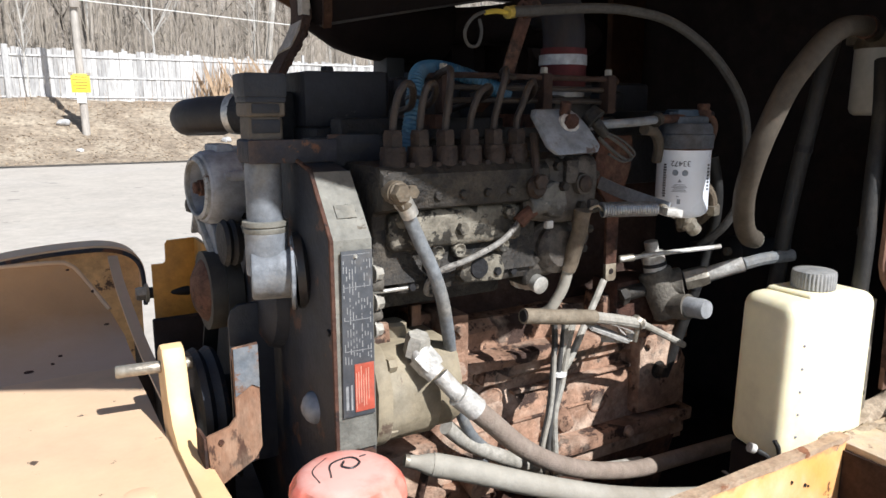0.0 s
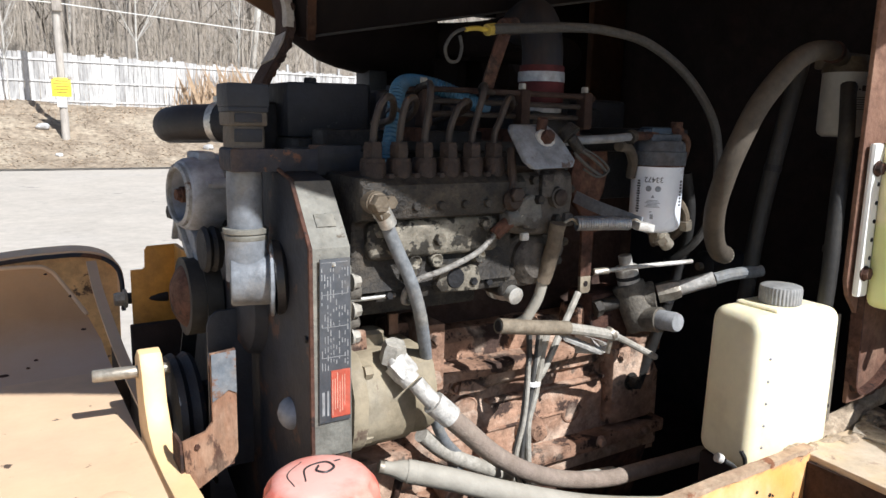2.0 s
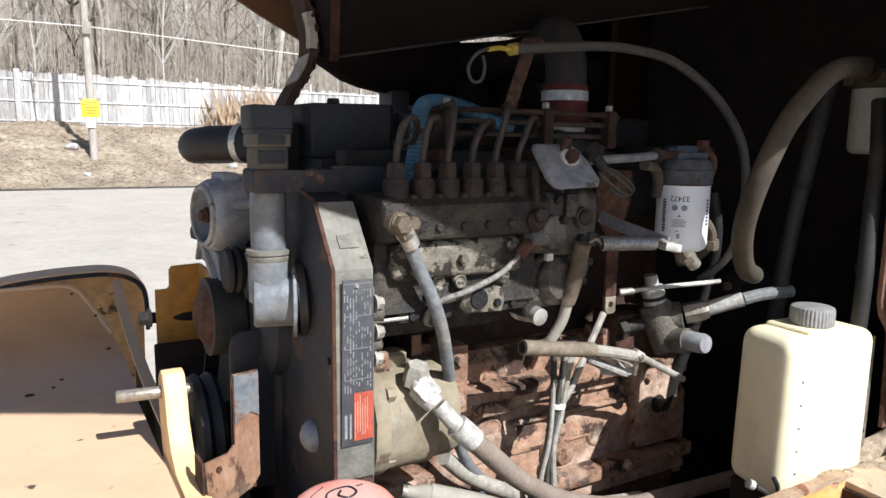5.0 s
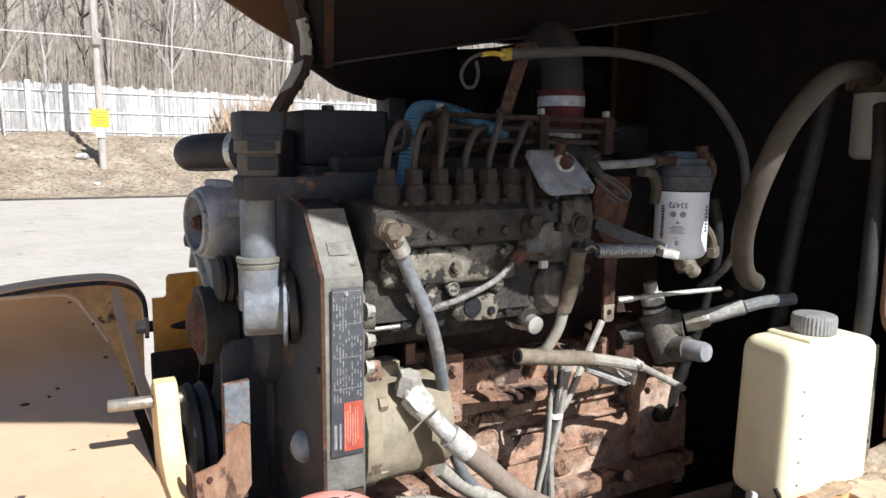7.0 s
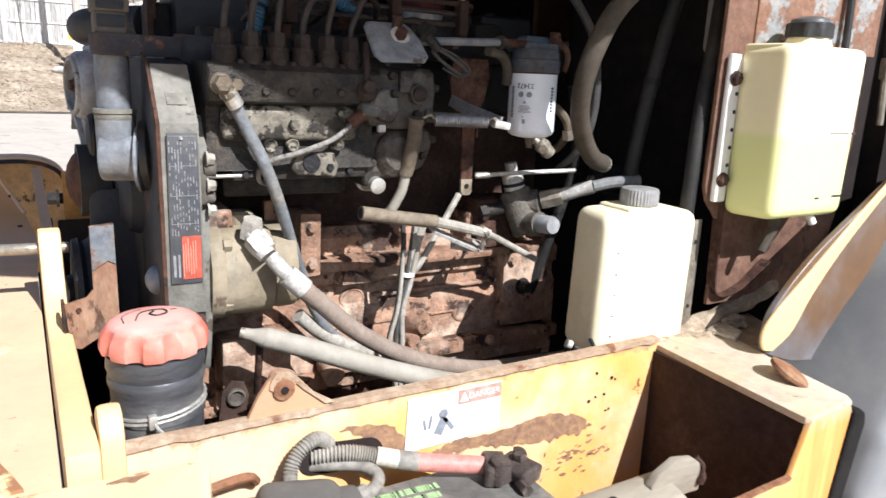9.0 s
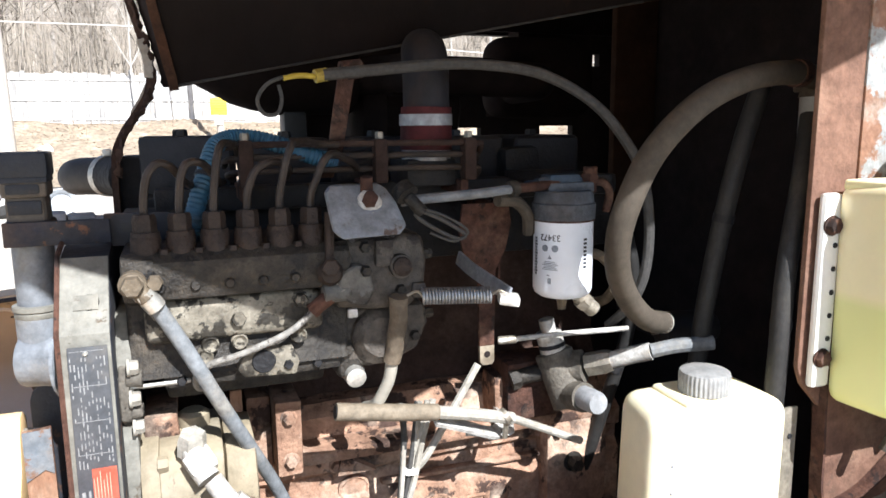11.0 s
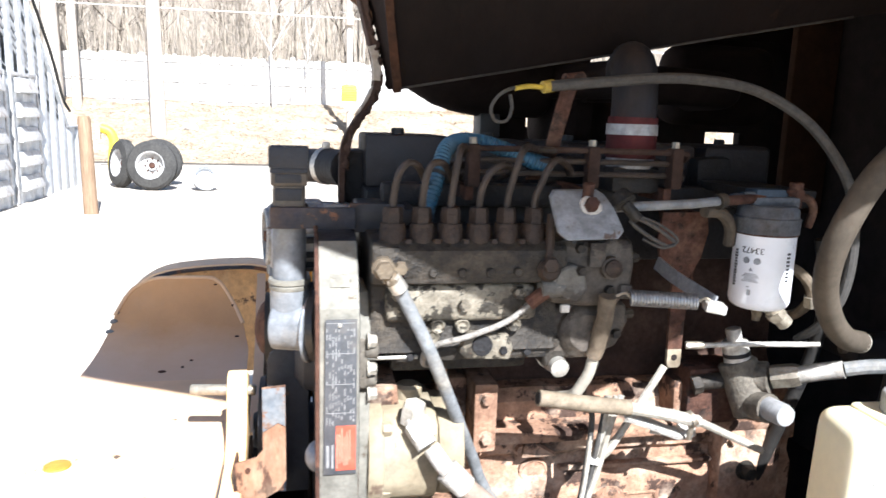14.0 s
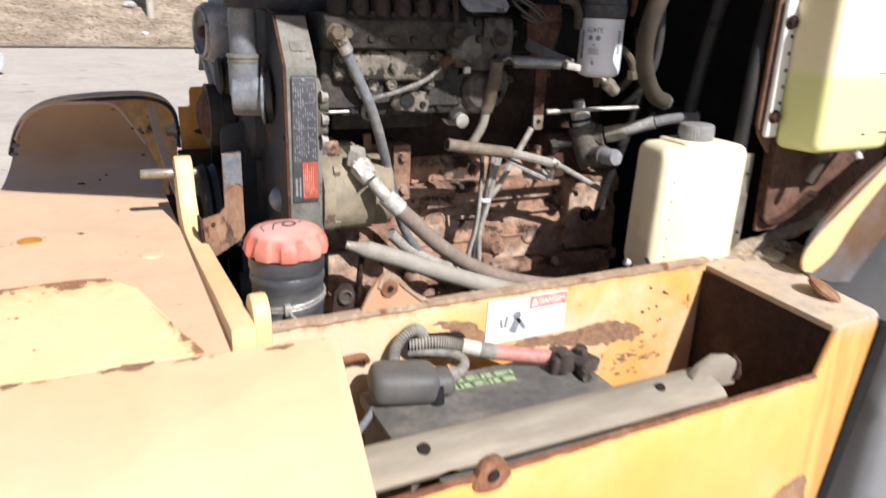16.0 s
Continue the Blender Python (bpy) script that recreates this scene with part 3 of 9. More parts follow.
def rod(a, b, r, r2=None, seg=16, edge=0.08):
    r2 = r if r2 is None else r2
    return lathe(a, b, [(0, r * 0.86), (0.0 + edge * 0.5, r), (1 - edge * 0.5, r2), (1, r2 * 0.86)], seg)


def hexa(a, b, r, washer=0.0, seg=6):
    bm = lathe(a, b, [(0, r), (0.75, r), (1, r * 0.86)], seg)
    if washer:
        a, b = Vector(a), Vector(b)
        bm = join(bm, rod(a - (b - a) * 0.02, a + (b - a) * 0.25, washer, seg=16))
    return bm


def glide(points, n=8):
    """A smooth row of places through the points."""
    P = [Vector(p) for p in points]
    if len(P) == 2:
        return P
    P = [P[0] * 2 - P[1]] + P + [P[-1] * 2 - P[-2]]
    out = []
    for i in range(1, len(P) - 2):
        a, b, c, d = P[i - 1:i + 3]
        for k in range(n):
            t = k / n
            out.append(0.5 * ((2 * b) + (c - a) * t + (2 * a - 5 * b + 4 * c - d) * t * t + (3 * b - a - 3 * c + d) * t ** 3))
    out.append(P[-2])
    return out


def tube(points, r, seg=12, n=8, ribs=0, rib=0.0, smooth_path=True, ends=None):
    """A hose or pipe along the points; with ribs, corrugated."""
    path = glide(points, n if not ribs else max(n, ribs * 4 // max(1, len(points) - 1))) if smooth_path else [Vector(p) for p in points]
    bm = bmesh.new()
    rings = []
    t0 = (path[1] - path[0]).normalized()
    u = t0.orthogonal().normalized()
    for i, p in enumerate(path):
        t = (path[min(i + 1, len(path) - 1)] - path[max(i - 1, 0)]).normalized()
        u = (u - t * u.dot(t)).normalized()
        v = t.cross(u)
        k = i / (len(path) - 1)
        rr = r if not isinstance(r, (list, tuple)) else r[0] + (r[1] - r[0]) * k
        if ribs:
            rr += rib * (0.5 + 0.5 * math.cos(2 * math.pi * k * ribs))
        rings.append([bm.verts.new(p + (u * math.cos(2 * math.pi * j / seg) + v * math.sin(2 * math.pi * j / seg)) * rr) for j in range(seg)])
    for p, q in zip(rings, rings[1:]):
        for j in range(seg):
            bm.faces.new((p[j], p[(j + 1) % seg], q[(j + 1) % seg], q[j]))
    bm.faces.new(rings[0][::-1])
    bm.faces.new(rings[-1])
    return bm


def coil(a, b, r, wire, turns):
    m, d = axis_frame(a, b)
    pts = [m @ Vector((r * math.cos(k * math.pi / 6), r * math.sin(k * math.pi / 6), d * k / (12 * turns))) for k in range(12 * turns + 1)]
    return tube(pts, wire, 6, smooth_path=False)


def strip(points, width_dir, width, thick, n=6, bevel=0.0):
    """A bent flat bar along the points."""
    path = glide(points, n)
    w = Vector(width_dir).normalized()
    bm = bmesh.new()
    rings = []
    for i, p in enumerate(path):
        t = (path[min(i + 1, len(path) - 1)] - path[max(i - 1, 0)]).normalized()
        s = (w - t * w.dot(t)).normalized()
        nrm = t.cross(s)
        rings.append([bm.verts.new(p + s * a * width / 2 + nrm * b * thick / 2) for a, b in ((-1, -1), (1, -1), (1, 1), (-1, 1))])
    for p, q in zip(rings, rings[1:]):
        for j in range(4):
            bm.faces.new((p[j], p[(j + 1) % 4], q[(j + 1) % 4], q[j]))
    bm.faces.new(rings[0][::-1])
    bm.faces.new(rings[-1])
    return bm


def rough_up(bm, amount, scale, seed=0.0):
    for v in bm.verts:
        v.co += noise.noise_vector(v.co * scale + Vector((seed, seed, seed))) * amount
    return bm


def lettering(text, size, m, material, name, parent):
    """Flat lettering, built with the built-in font, at the pose m (its face along +z, reading along +x)."""
    cu = bpy.data.curves.new("letters", "FONT")
    cu.body, cu.size, cu.align_x, cu.align_y, cu.extrude = text, size, "CENTER", "CENTER", 0.0003
    tmp = new("letters", cu)
    me = bpy.data.meshes.new_from_object(tmp.evaluated_get(bpy.context.evaluated_depsgraph_get()))
    bpy.data.objects.remove(tmp)
    bm = bmesh.new()
    bm.from_mesh(me)
    bpy.data.meshes.remove(me)
    bmesh.ops.transform(bm, matrix=m, verts=bm.verts)
    return part(name, bm, material, parent)


FACE_FRONT = pose(0, 0, 0, 90, 0, 0)  # lettering that faces -y


def bars(m, rows, material, name, parent, thick=0.0004):
    """Unreadable writing as plain bars: rows of (x, y, width, height) in the plane of m."""
    out = bmesh.new()
    for x, y, w, h in rows:
        b = bmesh.new()
        bmesh.ops.create_cube(b, size=1)
        bmesh.ops.scale(b, verts=b.verts, vec=(w, h, thick))
        bmesh.ops.translate(b, verts=b.verts, vec=(x, y, thick / 2))
        out = join(out, b)
    bmesh.ops.transform(out, matrix=m, verts=out.verts)
    return part(name, out, material, parent)

# ---- yard: ground, bank, fence, woods ----
def sheet(xs, ys, height):
    bm = bmesh.new()
    g = [[bm.verts.new((x, y, height(x, y))) for x in xs] for y in ys]
    for a, b in zip(g, g[1:]):
        for i in range(len(xs) - 1):
            bm.faces.new((a[i], a[i + 1], b[i + 1], b[i]))
    return bm


def steps(lo, hi, n):
    return [lo + (hi - lo) * i / n for i in range(n + 1)]


solid("ground", sheet([-900, -300, -100] + steps(-60, 60, 24) + [100, 300, 900], [-900, -300, -100] + steps(-50, 50, 20) + [100, 300, 900], lambda x, y: 0.0), GROUND, "bleached grey asphalt yard with faint stains", "ground", kind="structure")


def bank_z(x, y):
    k = min(1, max(0, (y - 23.9) / 6.7))
    k = k * k * (3 - 2 * k) * 0.6 + k * 0.4
    return 0.01 + 1.95 * k + 0.22 * k * noise.noise(Vector((x * 0.5, y * 0.8, 0))) + 0.08 * k * noise.noise(Vector((x * 2.1, y * 2.3, 3)))


solid("bank", sheet(steps(-40, 60, 250), steps(23.9, 33.0, 44), bank_z), EARTH, "earth bank covered with dry leaves and dead grass", "bank", kind="structure")
solid("road_edge", sheet(steps(-40, 60, 200), [23.65, 23.85, 24.02], lambda x, y: (0.012, 0.05, 0.012)[0 if y < 23.8 else 1 if y < 23.9 else 2] + 0.02 * noise.noise(Vector((x * 1.5, y, 0)))), DARK_EDGE, "dark strip between yard and bank", "kerb", kind="structure")


def hill_z(x, y):
    return 1.9 + 0.26 * max(0, y - 36) + 1.2 * noise.noise(Vector((x * 0.06, y * 0.06, 5))) * min(1, max(0, (y - 34) / 10))


solid("wooded_hill", sheet(steps(-90, 140, 80), steps(32.6, 150, 50), hill_z), WOODS_FLOOR, "brown winter hillside under bare trees", "hill", kind="structure")

_nt = FENCE_WOOD.node_tree
_b = _nt.nodes["Principled BSDF"]
_g = _nt.nodes.new("ShaderNodeNewGeometry")
_h = _nt.nodes.new("ShaderNodeHueSaturation")
_m = _nt.nodes.new("ShaderNodeMapRange")
_m.inputs["To Min"].default_value, _m.inputs["To Max"].default_value = 0.72, 1.3
_nt.links.new(_g.outputs["Random Per Island"], _m.inputs["Value"])
_nt.links.new(_m.outputs[0], _h.inputs["Value"])
_nt.links.new(_b.inputs["Base Color"].links[0].from_socket, _h.inputs["Color"])
_nt.links.new(_h.outputs[0], _b.inputs["Base Color"])

fence = thing("fence", (0, 31, 1.9), "weathered white-grey board fence on top of the bank", "fence")
rng = random.Random(4)
_pl = bmesh.new()
x = -24.0
while x < 40:
    w = rng.uniform(0.13, 0.17)
    z0, z1 = 1.75 + rng.uniform(-0.05, 0.1), 3.88 + rng.uniform(-0.07, 0.05) - 0.012 * max(0, x - 3) * 1.5
    b = bmesh.new()
    bmesh.ops.create_cube(b, size=1)
    bmesh.ops.scale(b, verts=b.verts, vec=(w, 0.022, z1 - z0))
    bmesh.ops.rotate(b, verts=b.verts, matrix=Matrix.Rotation(rng.uniform(-0.012, 0.012), 3, "Y"))
    bmesh.ops.translate(b, verts=b.verts, vec=(x + w / 2, 31 + rng.uniform(-0.012, 0.012), (z0 + z1) / 2))
    me = bpy.data.meshes.new("tmp")
    b.to_mesh(me)
    b.free()
    _pl.from_mesh(me)
    bpy.data.meshes.remove(me)
    x += w + rng.uniform(0.006, 0.02)
tagged(part("planks", _pl, FENCE_WOOD, fence), kind="stuff")
for z in (2.12, 2.85, 3.62):
    part("rail", block((-24, 30.95, z - 0.03), (40, 30.985, z + 0.03), 0), FENCE_WOOD, fence)
for i in range(26):
    px = -23 + 2.45 * i
    part("post", block((px - 0.05, 31.02, 1.5), (px + 0.05, 31.12, 3.95 + 0.08 * math.sin(i * 2.3)), 0.01), FENCE_WOOD, fence)

part("front_post", block((-0.11, 30.86, 1.70), (0.09, 30.94, 3.98), 0.012), FENCE_WOOD, fence)


def tree_mesh(seed, height):
    """A bare winter tree: tapered trunk with forking limbs and twigs."""
    r = random.Random(seed)
    verts, faces = [], []

    def limb(p, d, length, rad, depth):
        n = 4 if depth else 7
        rings = []
        sides = 6 if depth == 0 else 4 if depth == 1 else 3
        q = p.copy()
        dirn = d.copy()
        pts = []
        for i in range(n + 1):
            k = i / n
            rr = rad * (1 - 0.75 * k)
            u = dirn.orthogonal().normalized()
            v = dirn.cross(u)
            base = len(verts)
            for j in range(sides):
                a = 2 * math.pi * j / sides
                verts.append(q + (u * math.cos(a) + v * math.sin(a)) * rr)
            rings.append(base)
            pts.append((q.copy(), dirn.copy(), rr))
            q = q + dirn * length / n
            dirn = (dirn + Vector((r.gauss(0, 0.09), r.gauss(0, 0.09), 0.05))).normalized()
        for a, b in zip(rings, rings[1:]):
            for j in range(sides):
                faces.append((a + j, a + (j + 1) % sides, b + (j + 1) % sides, b + j))
        if depth < 3:
            count = (13, 5, 4)[depth]
            for _ in range(count):
                k = r.uniform(0.25 if depth == 0 else 0.2, 0.98)
                q0, d0, r0 = pts[min(n, int(k * n))]
                side = Vector((r.gauss(0, 1), r.gauss(0, 1), 0)).normalized()
                nd = (d0 * r.uniform(0.5, 0.9) + side * r.uniform(0.5, 0.9) + Vector((0, 0, 0.25))).normalized()
                limb(q0, nd, length * r.uniform(0.22, 0.42) * (1 if depth else 0.9), max(0.007, r0 * 0.5), depth + 1)

    limb(Vector((0, 0, 0)), Vector((r.gauss(0, 0.04), r.gauss(0, 0.04), 1)).normalized(), height, height * 0.0058, 0)
    me = bpy.data.meshes.new("tree")
    me.from_pydata([tuple(v) for v in verts], [], faces)
    me.update()
    return me


tree_meshes = [(tree_mesh(10 + i, h), BARK_PALE if i == 2 else BARK) for i, h in enumerate((15, 12, 17, 9, 13, 19, 7))]
for me, mat in tree_meshes:
    me.materials.append(mat)
rng = random.Random(11)
for i in range(270):
    ty = 33.2 + 44 * rng.random() ** 1.6
    tx = rng.uniform(-0.62, 0.85) * (ty + 2) - 1
    k = rng.choice((0, 1, 3, 4, 5, 6, 0, 1, 4, 6, 3)) if i % 14 else 2
    ob = new("tree", tree_meshes[k][0])
    s = rng.uniform(0.8, 1.25)
    ob.location, ob.scale, ob.rotation_euler = (tx, ty, hill_z(tx, ty) - 0.1), (s * rng.uniform(0.8, 1.6), s * rng.uniform(0.8, 1.6), s), (0, 0, rng.uniform(0, 6.28))
    tagged(ob, "pale-barked bare winter tree" if k == 2 else "bare grey winter tree on the hillside", "tree", "trees behind the fence")

dark_tree = tree_mesh(41, 12)
dark_tree.materials.append(BARK_DARK)
for tx, ty in ((-8.2, 36.5), (-6.9, 37.5), (-6.0, 36.0), (-3.4, 38.5), (-1.2, 36.8), (2.6, 37.5), (5.6, 36.2), (9.3, 38.0), (12.4, 36.4), (-10.5, 37.2)):
    ob = new("tree", dark_tree)
    ob.location, ob.scale, ob.rotation_euler = (tx, ty, hill_z(tx, ty) - 0.1), (1.5, 1.5, 0.9 + 0.03 * (tx % 5)), (0.02 * (tx % 3), 0, tx)
    tagged(ob, "dark-barked bare winter tree behind the fence", "tree", "trees behind the fence")

# brush growing along the fence
rng = random.Random(8)
bv, bf = [], []
for i in range(420):
    bx = rng.uniform(-14, 24)
    by = rng.uniform(28.5, 30.7)
    z = bank_z(bx, by) - 0.02
    h = rng.uniform(0.25, 1.0) * (1.4 if 8 < bx < 12 else 0.8)
    dx, dy = rng.gauss(0, 0.25) * h, rng.gauss(0, 0.15) * h
    n = len(bv)
    w = 0.006
    bv += [(bx - w, by, z), (bx + w, by, z), (bx, by + w, z), (bx + dx, by + dy, z + h)]
    bf += [(n, n + 1, n + 3), (n + 1, n + 2, n + 3), (n + 2, n, n + 3)]
for i in range(420):
    bx, by = rng.gauss(8.4, 0.9), rng.uniform(29.9, 30.8)
    z = bank_z(bx, by) - 0.02
    h = rng.uniform(0.5, 2.0)
    n = len(bv)
    bv += [(bx - 0.004, by, z + 0.3 * h * (i % 2)), (bx + 0.004, by, z + 0.3 * h * (i % 2)), (bx, by + 0.004, z), (bx + rng.gauss(0, 0.2) * h, by, z + h)]
    bf += [(n, n + 1, n + 3), (n + 1, n + 2, n + 3), (n + 2, n, n + 3)]
me = bpy.data.meshes.new("brush")
me.from_pydata(bv, [], bf)
me.materials.append(BRUSH_TAN)
tagged(new("brush", me), "dry brown weed stems along the fence", "brush", kind="stuff")


def utility_pole(x, y, z0, h, r, label, arm=True):
    p = thing("utility_pole", (x, y, z0), label, "pole", "poles along the fence")
    part("shaft", lathe((x, y, z0 - 0.2), (x - 0.1, y, z0 + h), [(0, r), (1, r * 0.75)], 14), POLE_WOOD, p)
    if arm:
        part("crossarm", block((x - 1.2, y - 0.1, z0 + h - 0.7), (x + 1.1, y, z0 + h - 0.55), 0.01), POLE_WOOD, p)
    return p


pole = utility_pole(2.1, 27.0, bank_z(2.1, 27), 9, 0.13, "tall weathered wooden utility pole on the bank")
utility_pole(-4.65, 27.0, bank_z(-4.65, 27), 9, 0.27, "thick bleached utility pole on the bank", False)
utility_pole(-8.07, 29.8, bank_z(-8.07, 29.8), 9, 0.18, "grey weathered utility pole beyond the shed", False)
utility_pole(-8.82, 29.8, bank_z(-8.82, 29.8), 9, 0.31, "thick bleached utility pole beyond the shed", False)
sign = thing("warning_sign", (2.05, 26.85, 2.2), "square yellow notice with a white tag, nailed to the pole", "sign")
part("board", block((1.766, 26.835, 2.20), (2.336, 26.86, 2.807), 0.01), SIGN_YELLOW, sign)
for cx in (1.77, 2.30):
    part("corner_clip", block((cx - 0.05, 26.81, 2.76), (cx + 0.07, 26.835, 2.85), 0.005), BARK, sign)
part("tag", block((1.90, 26.835, 1.857), (2.18, 26.86, 2.19), 0.005), LABEL_WHITE, sign)
bars(pose(2.05, 26.834, 2.50) @ FACE_FRONT, [(0.02, 0.2, 0.38, 0.035), (-0.03, 0.11, 0.44, 0.03), (0.03, 0.02, 0.38, 0.035), (-0.02, -0.07, 0.44, 0.03), (0.0, -0.16, 0.32, 0.035)], SIGN_INK, "lettering", sign)
part("bracket", block((1.93, 26.78, 4.9), (2.21, 26.9, 5.3), 0.02), BARK, pole)
for k, (a, b, s) in enumerate((((2.07, 26.85, 5.15), (40, 27.85, 3.7), 0.15), ((-40, 28, 5.5), (2.07, 26.85, 5.15), 0.1), ((2.07, 26.85, 5.5), (40, 27.9, 4.4), 0.3), ((-40, 28, 6.5), (2.07, 26.85, 5.35), 0.5))):
    mid = (Vector(a) + Vector(b)) / 2 - Vector((0, 0, s))
    solid("overhead_wire", tube([a, mid, b], 0.014 if k < 2 else 0.009, 6, 12), LABEL_WHITE if k < 2 else BARK, "pale overhead cable strung along the bank" if k < 2 else "thin overhead wire strung between poles", "wire", "overhead wires")

# slender pale trees at the fence, stones and leaf litter on the bank
for tx, ty, s, lean_deg in ((-0.82, 30.5, 0.5, 2), (0.68, 30.5, 0.4, -1), (5.33, 32.3, 0.6, 3), (9.5, 33.0, 0.6, -2)):
    ob = new("tree", tree_meshes[2][0])
    ob.location, ob.scale, ob.rotation_euler = (tx, ty, 1.7), (s * 0.8, s * 0.8, s), (0, radians(lean_deg), tx)
    tagged(ob, "slender pale-barked bare tree beside the fence", "tree", "pale trees by the fence")
rng = random.Random(31)
for rx, ry, rs in ((1.48, 27.6, 0.16), (1.75, 25.4, 0.09), (6.5, 26.0, 0.14), (-3.6, 27.3, 0.2), (10.2, 27.6, 0.22)):
    b = bmesh.new()
    bmesh.ops.create_icosphere(b, subdivisions=3, radius=rs)
    bmesh.ops.scale(b, verts=b.verts, vec=(1.3, 1, 0.8))
    bmesh.ops.translate(b, verts=b.verts, vec=(rx, ry, bank_z(rx, ry) + rs * 0.35))
    solid("stone", rough_up(b, rs * 0.35, 2.2 / rs * 0.5), FENCE_WOOD, "pale grey stone lying in the leaf litter", "stone", "stones on the bank")
TWIGS = shade("pale_winter_twigs", (0.40, 0.348, 0.285), (0.30, 0.256, 0.205), 0.6, 0.9, 0, 0)
sv, sf = [], []


def stem(p, q, w):
    n = len(sv)
    sv.extend([(p[0] - w, p[1], p[2]), (p[0] + w, p[1], p[2]), (p[0], p[1] + w, p[2]), q])
    sf.extend([(n, n + 1, n + 3), (n + 1, n + 2, n + 3), (n + 2, n, n + 3)])


for i in range(8000):
    ty = 32.5 + 34 * rng.random() ** 1.7
    tx = rng.uniform(-0.6, 0.8) * (ty + 2) - 1
    h = rng.uniform(1.5, 6.5)
    p = Vector((tx, ty, hill_z(tx, ty) - 0.1))
    q = p + Vector((rng.gauss(0, 0.09) * h, rng.gauss(0, 0.09) * h, h))
    stem(p, tuple(q), rng.uniform(0.008, 0.028))
    for j in range(4):
        k = rng.uniform(0.3, 0.95)
        b0 = p + (q - p) * k
        stem(b0, tuple(b0 + Vector((rng.gauss(0, 0.22) * h, rng.gauss(0, 0.2) * h, h * rng.uniform(0.1, 0.3)))), 0.007)
me = bpy.data.meshes.new("saplings")
me.from_pydata([tuple(v) for v in sv], [], sf)
me.materials.append(TWIGS)
tagged(new("saplings", me), "thicket of thin pale bare saplings behind the fence", "saplings", kind="stuff")
LITTER = shade("dry_leaves", (0.37, 0.28, 0.19), (0.25, 0.19, 0.125), 2.0, 0.9, 0, 0)
_nt = LITTER.node_tree
_b = _nt.nodes["Principled BSDF"]
_g = _nt.nodes.new("ShaderNodeNewGeometry")
_h = _nt.nodes.new("ShaderNodeHueSaturation")
_m = _nt.nodes.new("ShaderNodeMapRange")
_m.inputs["To Min"].default_value, _m.inputs["To Max"].default_value = 0.8, 1.4
_nt.links.new(_g.outputs["Random Per Island"], _m.inputs["Value"])
_nt.links.new(_m.outputs[0], _h.inputs["Value"])
_nt.links.new(_b.inputs["Base Color"].links[0].from_socket, _h.inputs["Color"])
_nt.links.new(_h.outputs[0], _b.inputs["Base Color"])
lv, lf = [], []
for i in range(20000):
    lx, ly = rng.uniform(-10, 22), 23.9 + 7.1 * rng.random() ** 1.1
    if noise.noise(Vector((lx * 0.9, ly * 1.3, 2))) < rng.uniform(-0.6, 0.35):
        continue
    s = rng.uniform(0.02, 0.065)
    z = bank_z(lx, ly) + 0.004
    a = rng.uniform(0, 3.14)
    ca, sa, tz = math.cos(a) * s, math.sin(a) * s, rng.uniform(-0.6, 0.9) * s
    n = len(lv)
    lv += [(lx - ca, ly - sa, z), (lx + sa * 0.5, ly - ca * 0.5, z + tz * 0.4), (lx + ca, ly + sa, z + tz * 0.5 + 0.008), (lx - sa * 0.5, ly + ca * 0.5, z + abs(tz) * 0.7)]
    lf.append((n, n + 1, n + 2, n + 3))
me = bpy.data.meshes.new("leaf_litter")
me.from_pydata(lv, [], lf)
me.materials.append(LITTER)
tagged(new("leaf_litter", me), "dry brown leaves scattered over the bank", "leaves", kind="stuff")

# white shed with corrugated wall
shed = thing("shed", (-5, 11, 0), "white corrugated steel shed with louvred openings", "shed")
ys = steps(4.0, 17.0, 260)
prof = [(-4.5 + (0.035 if (i // 5) % 2 else 0.0), y) for i, y in enumerate(ys)]
wall = prism(prof + [(-4.7, 17.0), (-4.7, 4.0)], "z", 0, 4.6, 0)
for v in wall.verts:
    if v.co.z > 1 and v.co.y > 13.3:
        v.co.z = max(1.25, 4.6 - 1.18 * (v.co.y - 13.3))
part("wall", wall, SHED_WHITE, shed)
part("end_wall", block((-9, 16.85, 0), (-4.7, 17.0, 1.25), 0.01), SHED_WHITE, shed)
part("roof", block((-9, 3.9, 4.6), (-4.35, 13.3, 4.7), 0.02), SHED_WHITE, shed)
part("sloping_roof", prism([(13.3, 4.62), (16.15, 1.26), (17.1, 1.26), (17.1, 1.30), (16.17, 1.30), (13.3, 4.68)], "x", -9, -4.44, 0.005), SHED_WHITE, shed)
part("corner_trim", block((-4.62, 16.95, 0), (-4.42, 17.05, 1.25), 0.01), SHED_WHITE, shed)
for y0 in (10.35, 11.85, 13.35):
    for j in range(5):
        z0 = 0.22 + 0.42 * j
        part("louvre", join(prism([(-4.45, z0), (-4.45, z0 + 0.26), (-4.36, z0 + 0.03), (-4.36, z0)], "y", y0, y0 + 0.93, 0.008)), RIM_PAINT, shed)
    frame_bm = join(block((-4.465, y0 - 0.17, 0.02), (-4.44, y0 - 0.11, 2.24), 0.004), block((-4.465, y0 + 1.04, 0.02), (-4.44, y0 + 1.10, 2.24), 0.004), block((-4.465, y0 - 0.11, 2.18), (-4.44, y0 + 1.04, 2.24), 0.004))
    part("door_frame", frame_bm, RIM_PAINT, shed)
part("drain_pipe", tube([(-4.40, 13.6, 4.35), (-4.40, 14.75, 3.14), (-4.40, 15.25, 2.56), (-4.40, 15.71, 1.86), (-4.40, 16.1, 1.6)], 0.028, 8), RUBBER, shed)


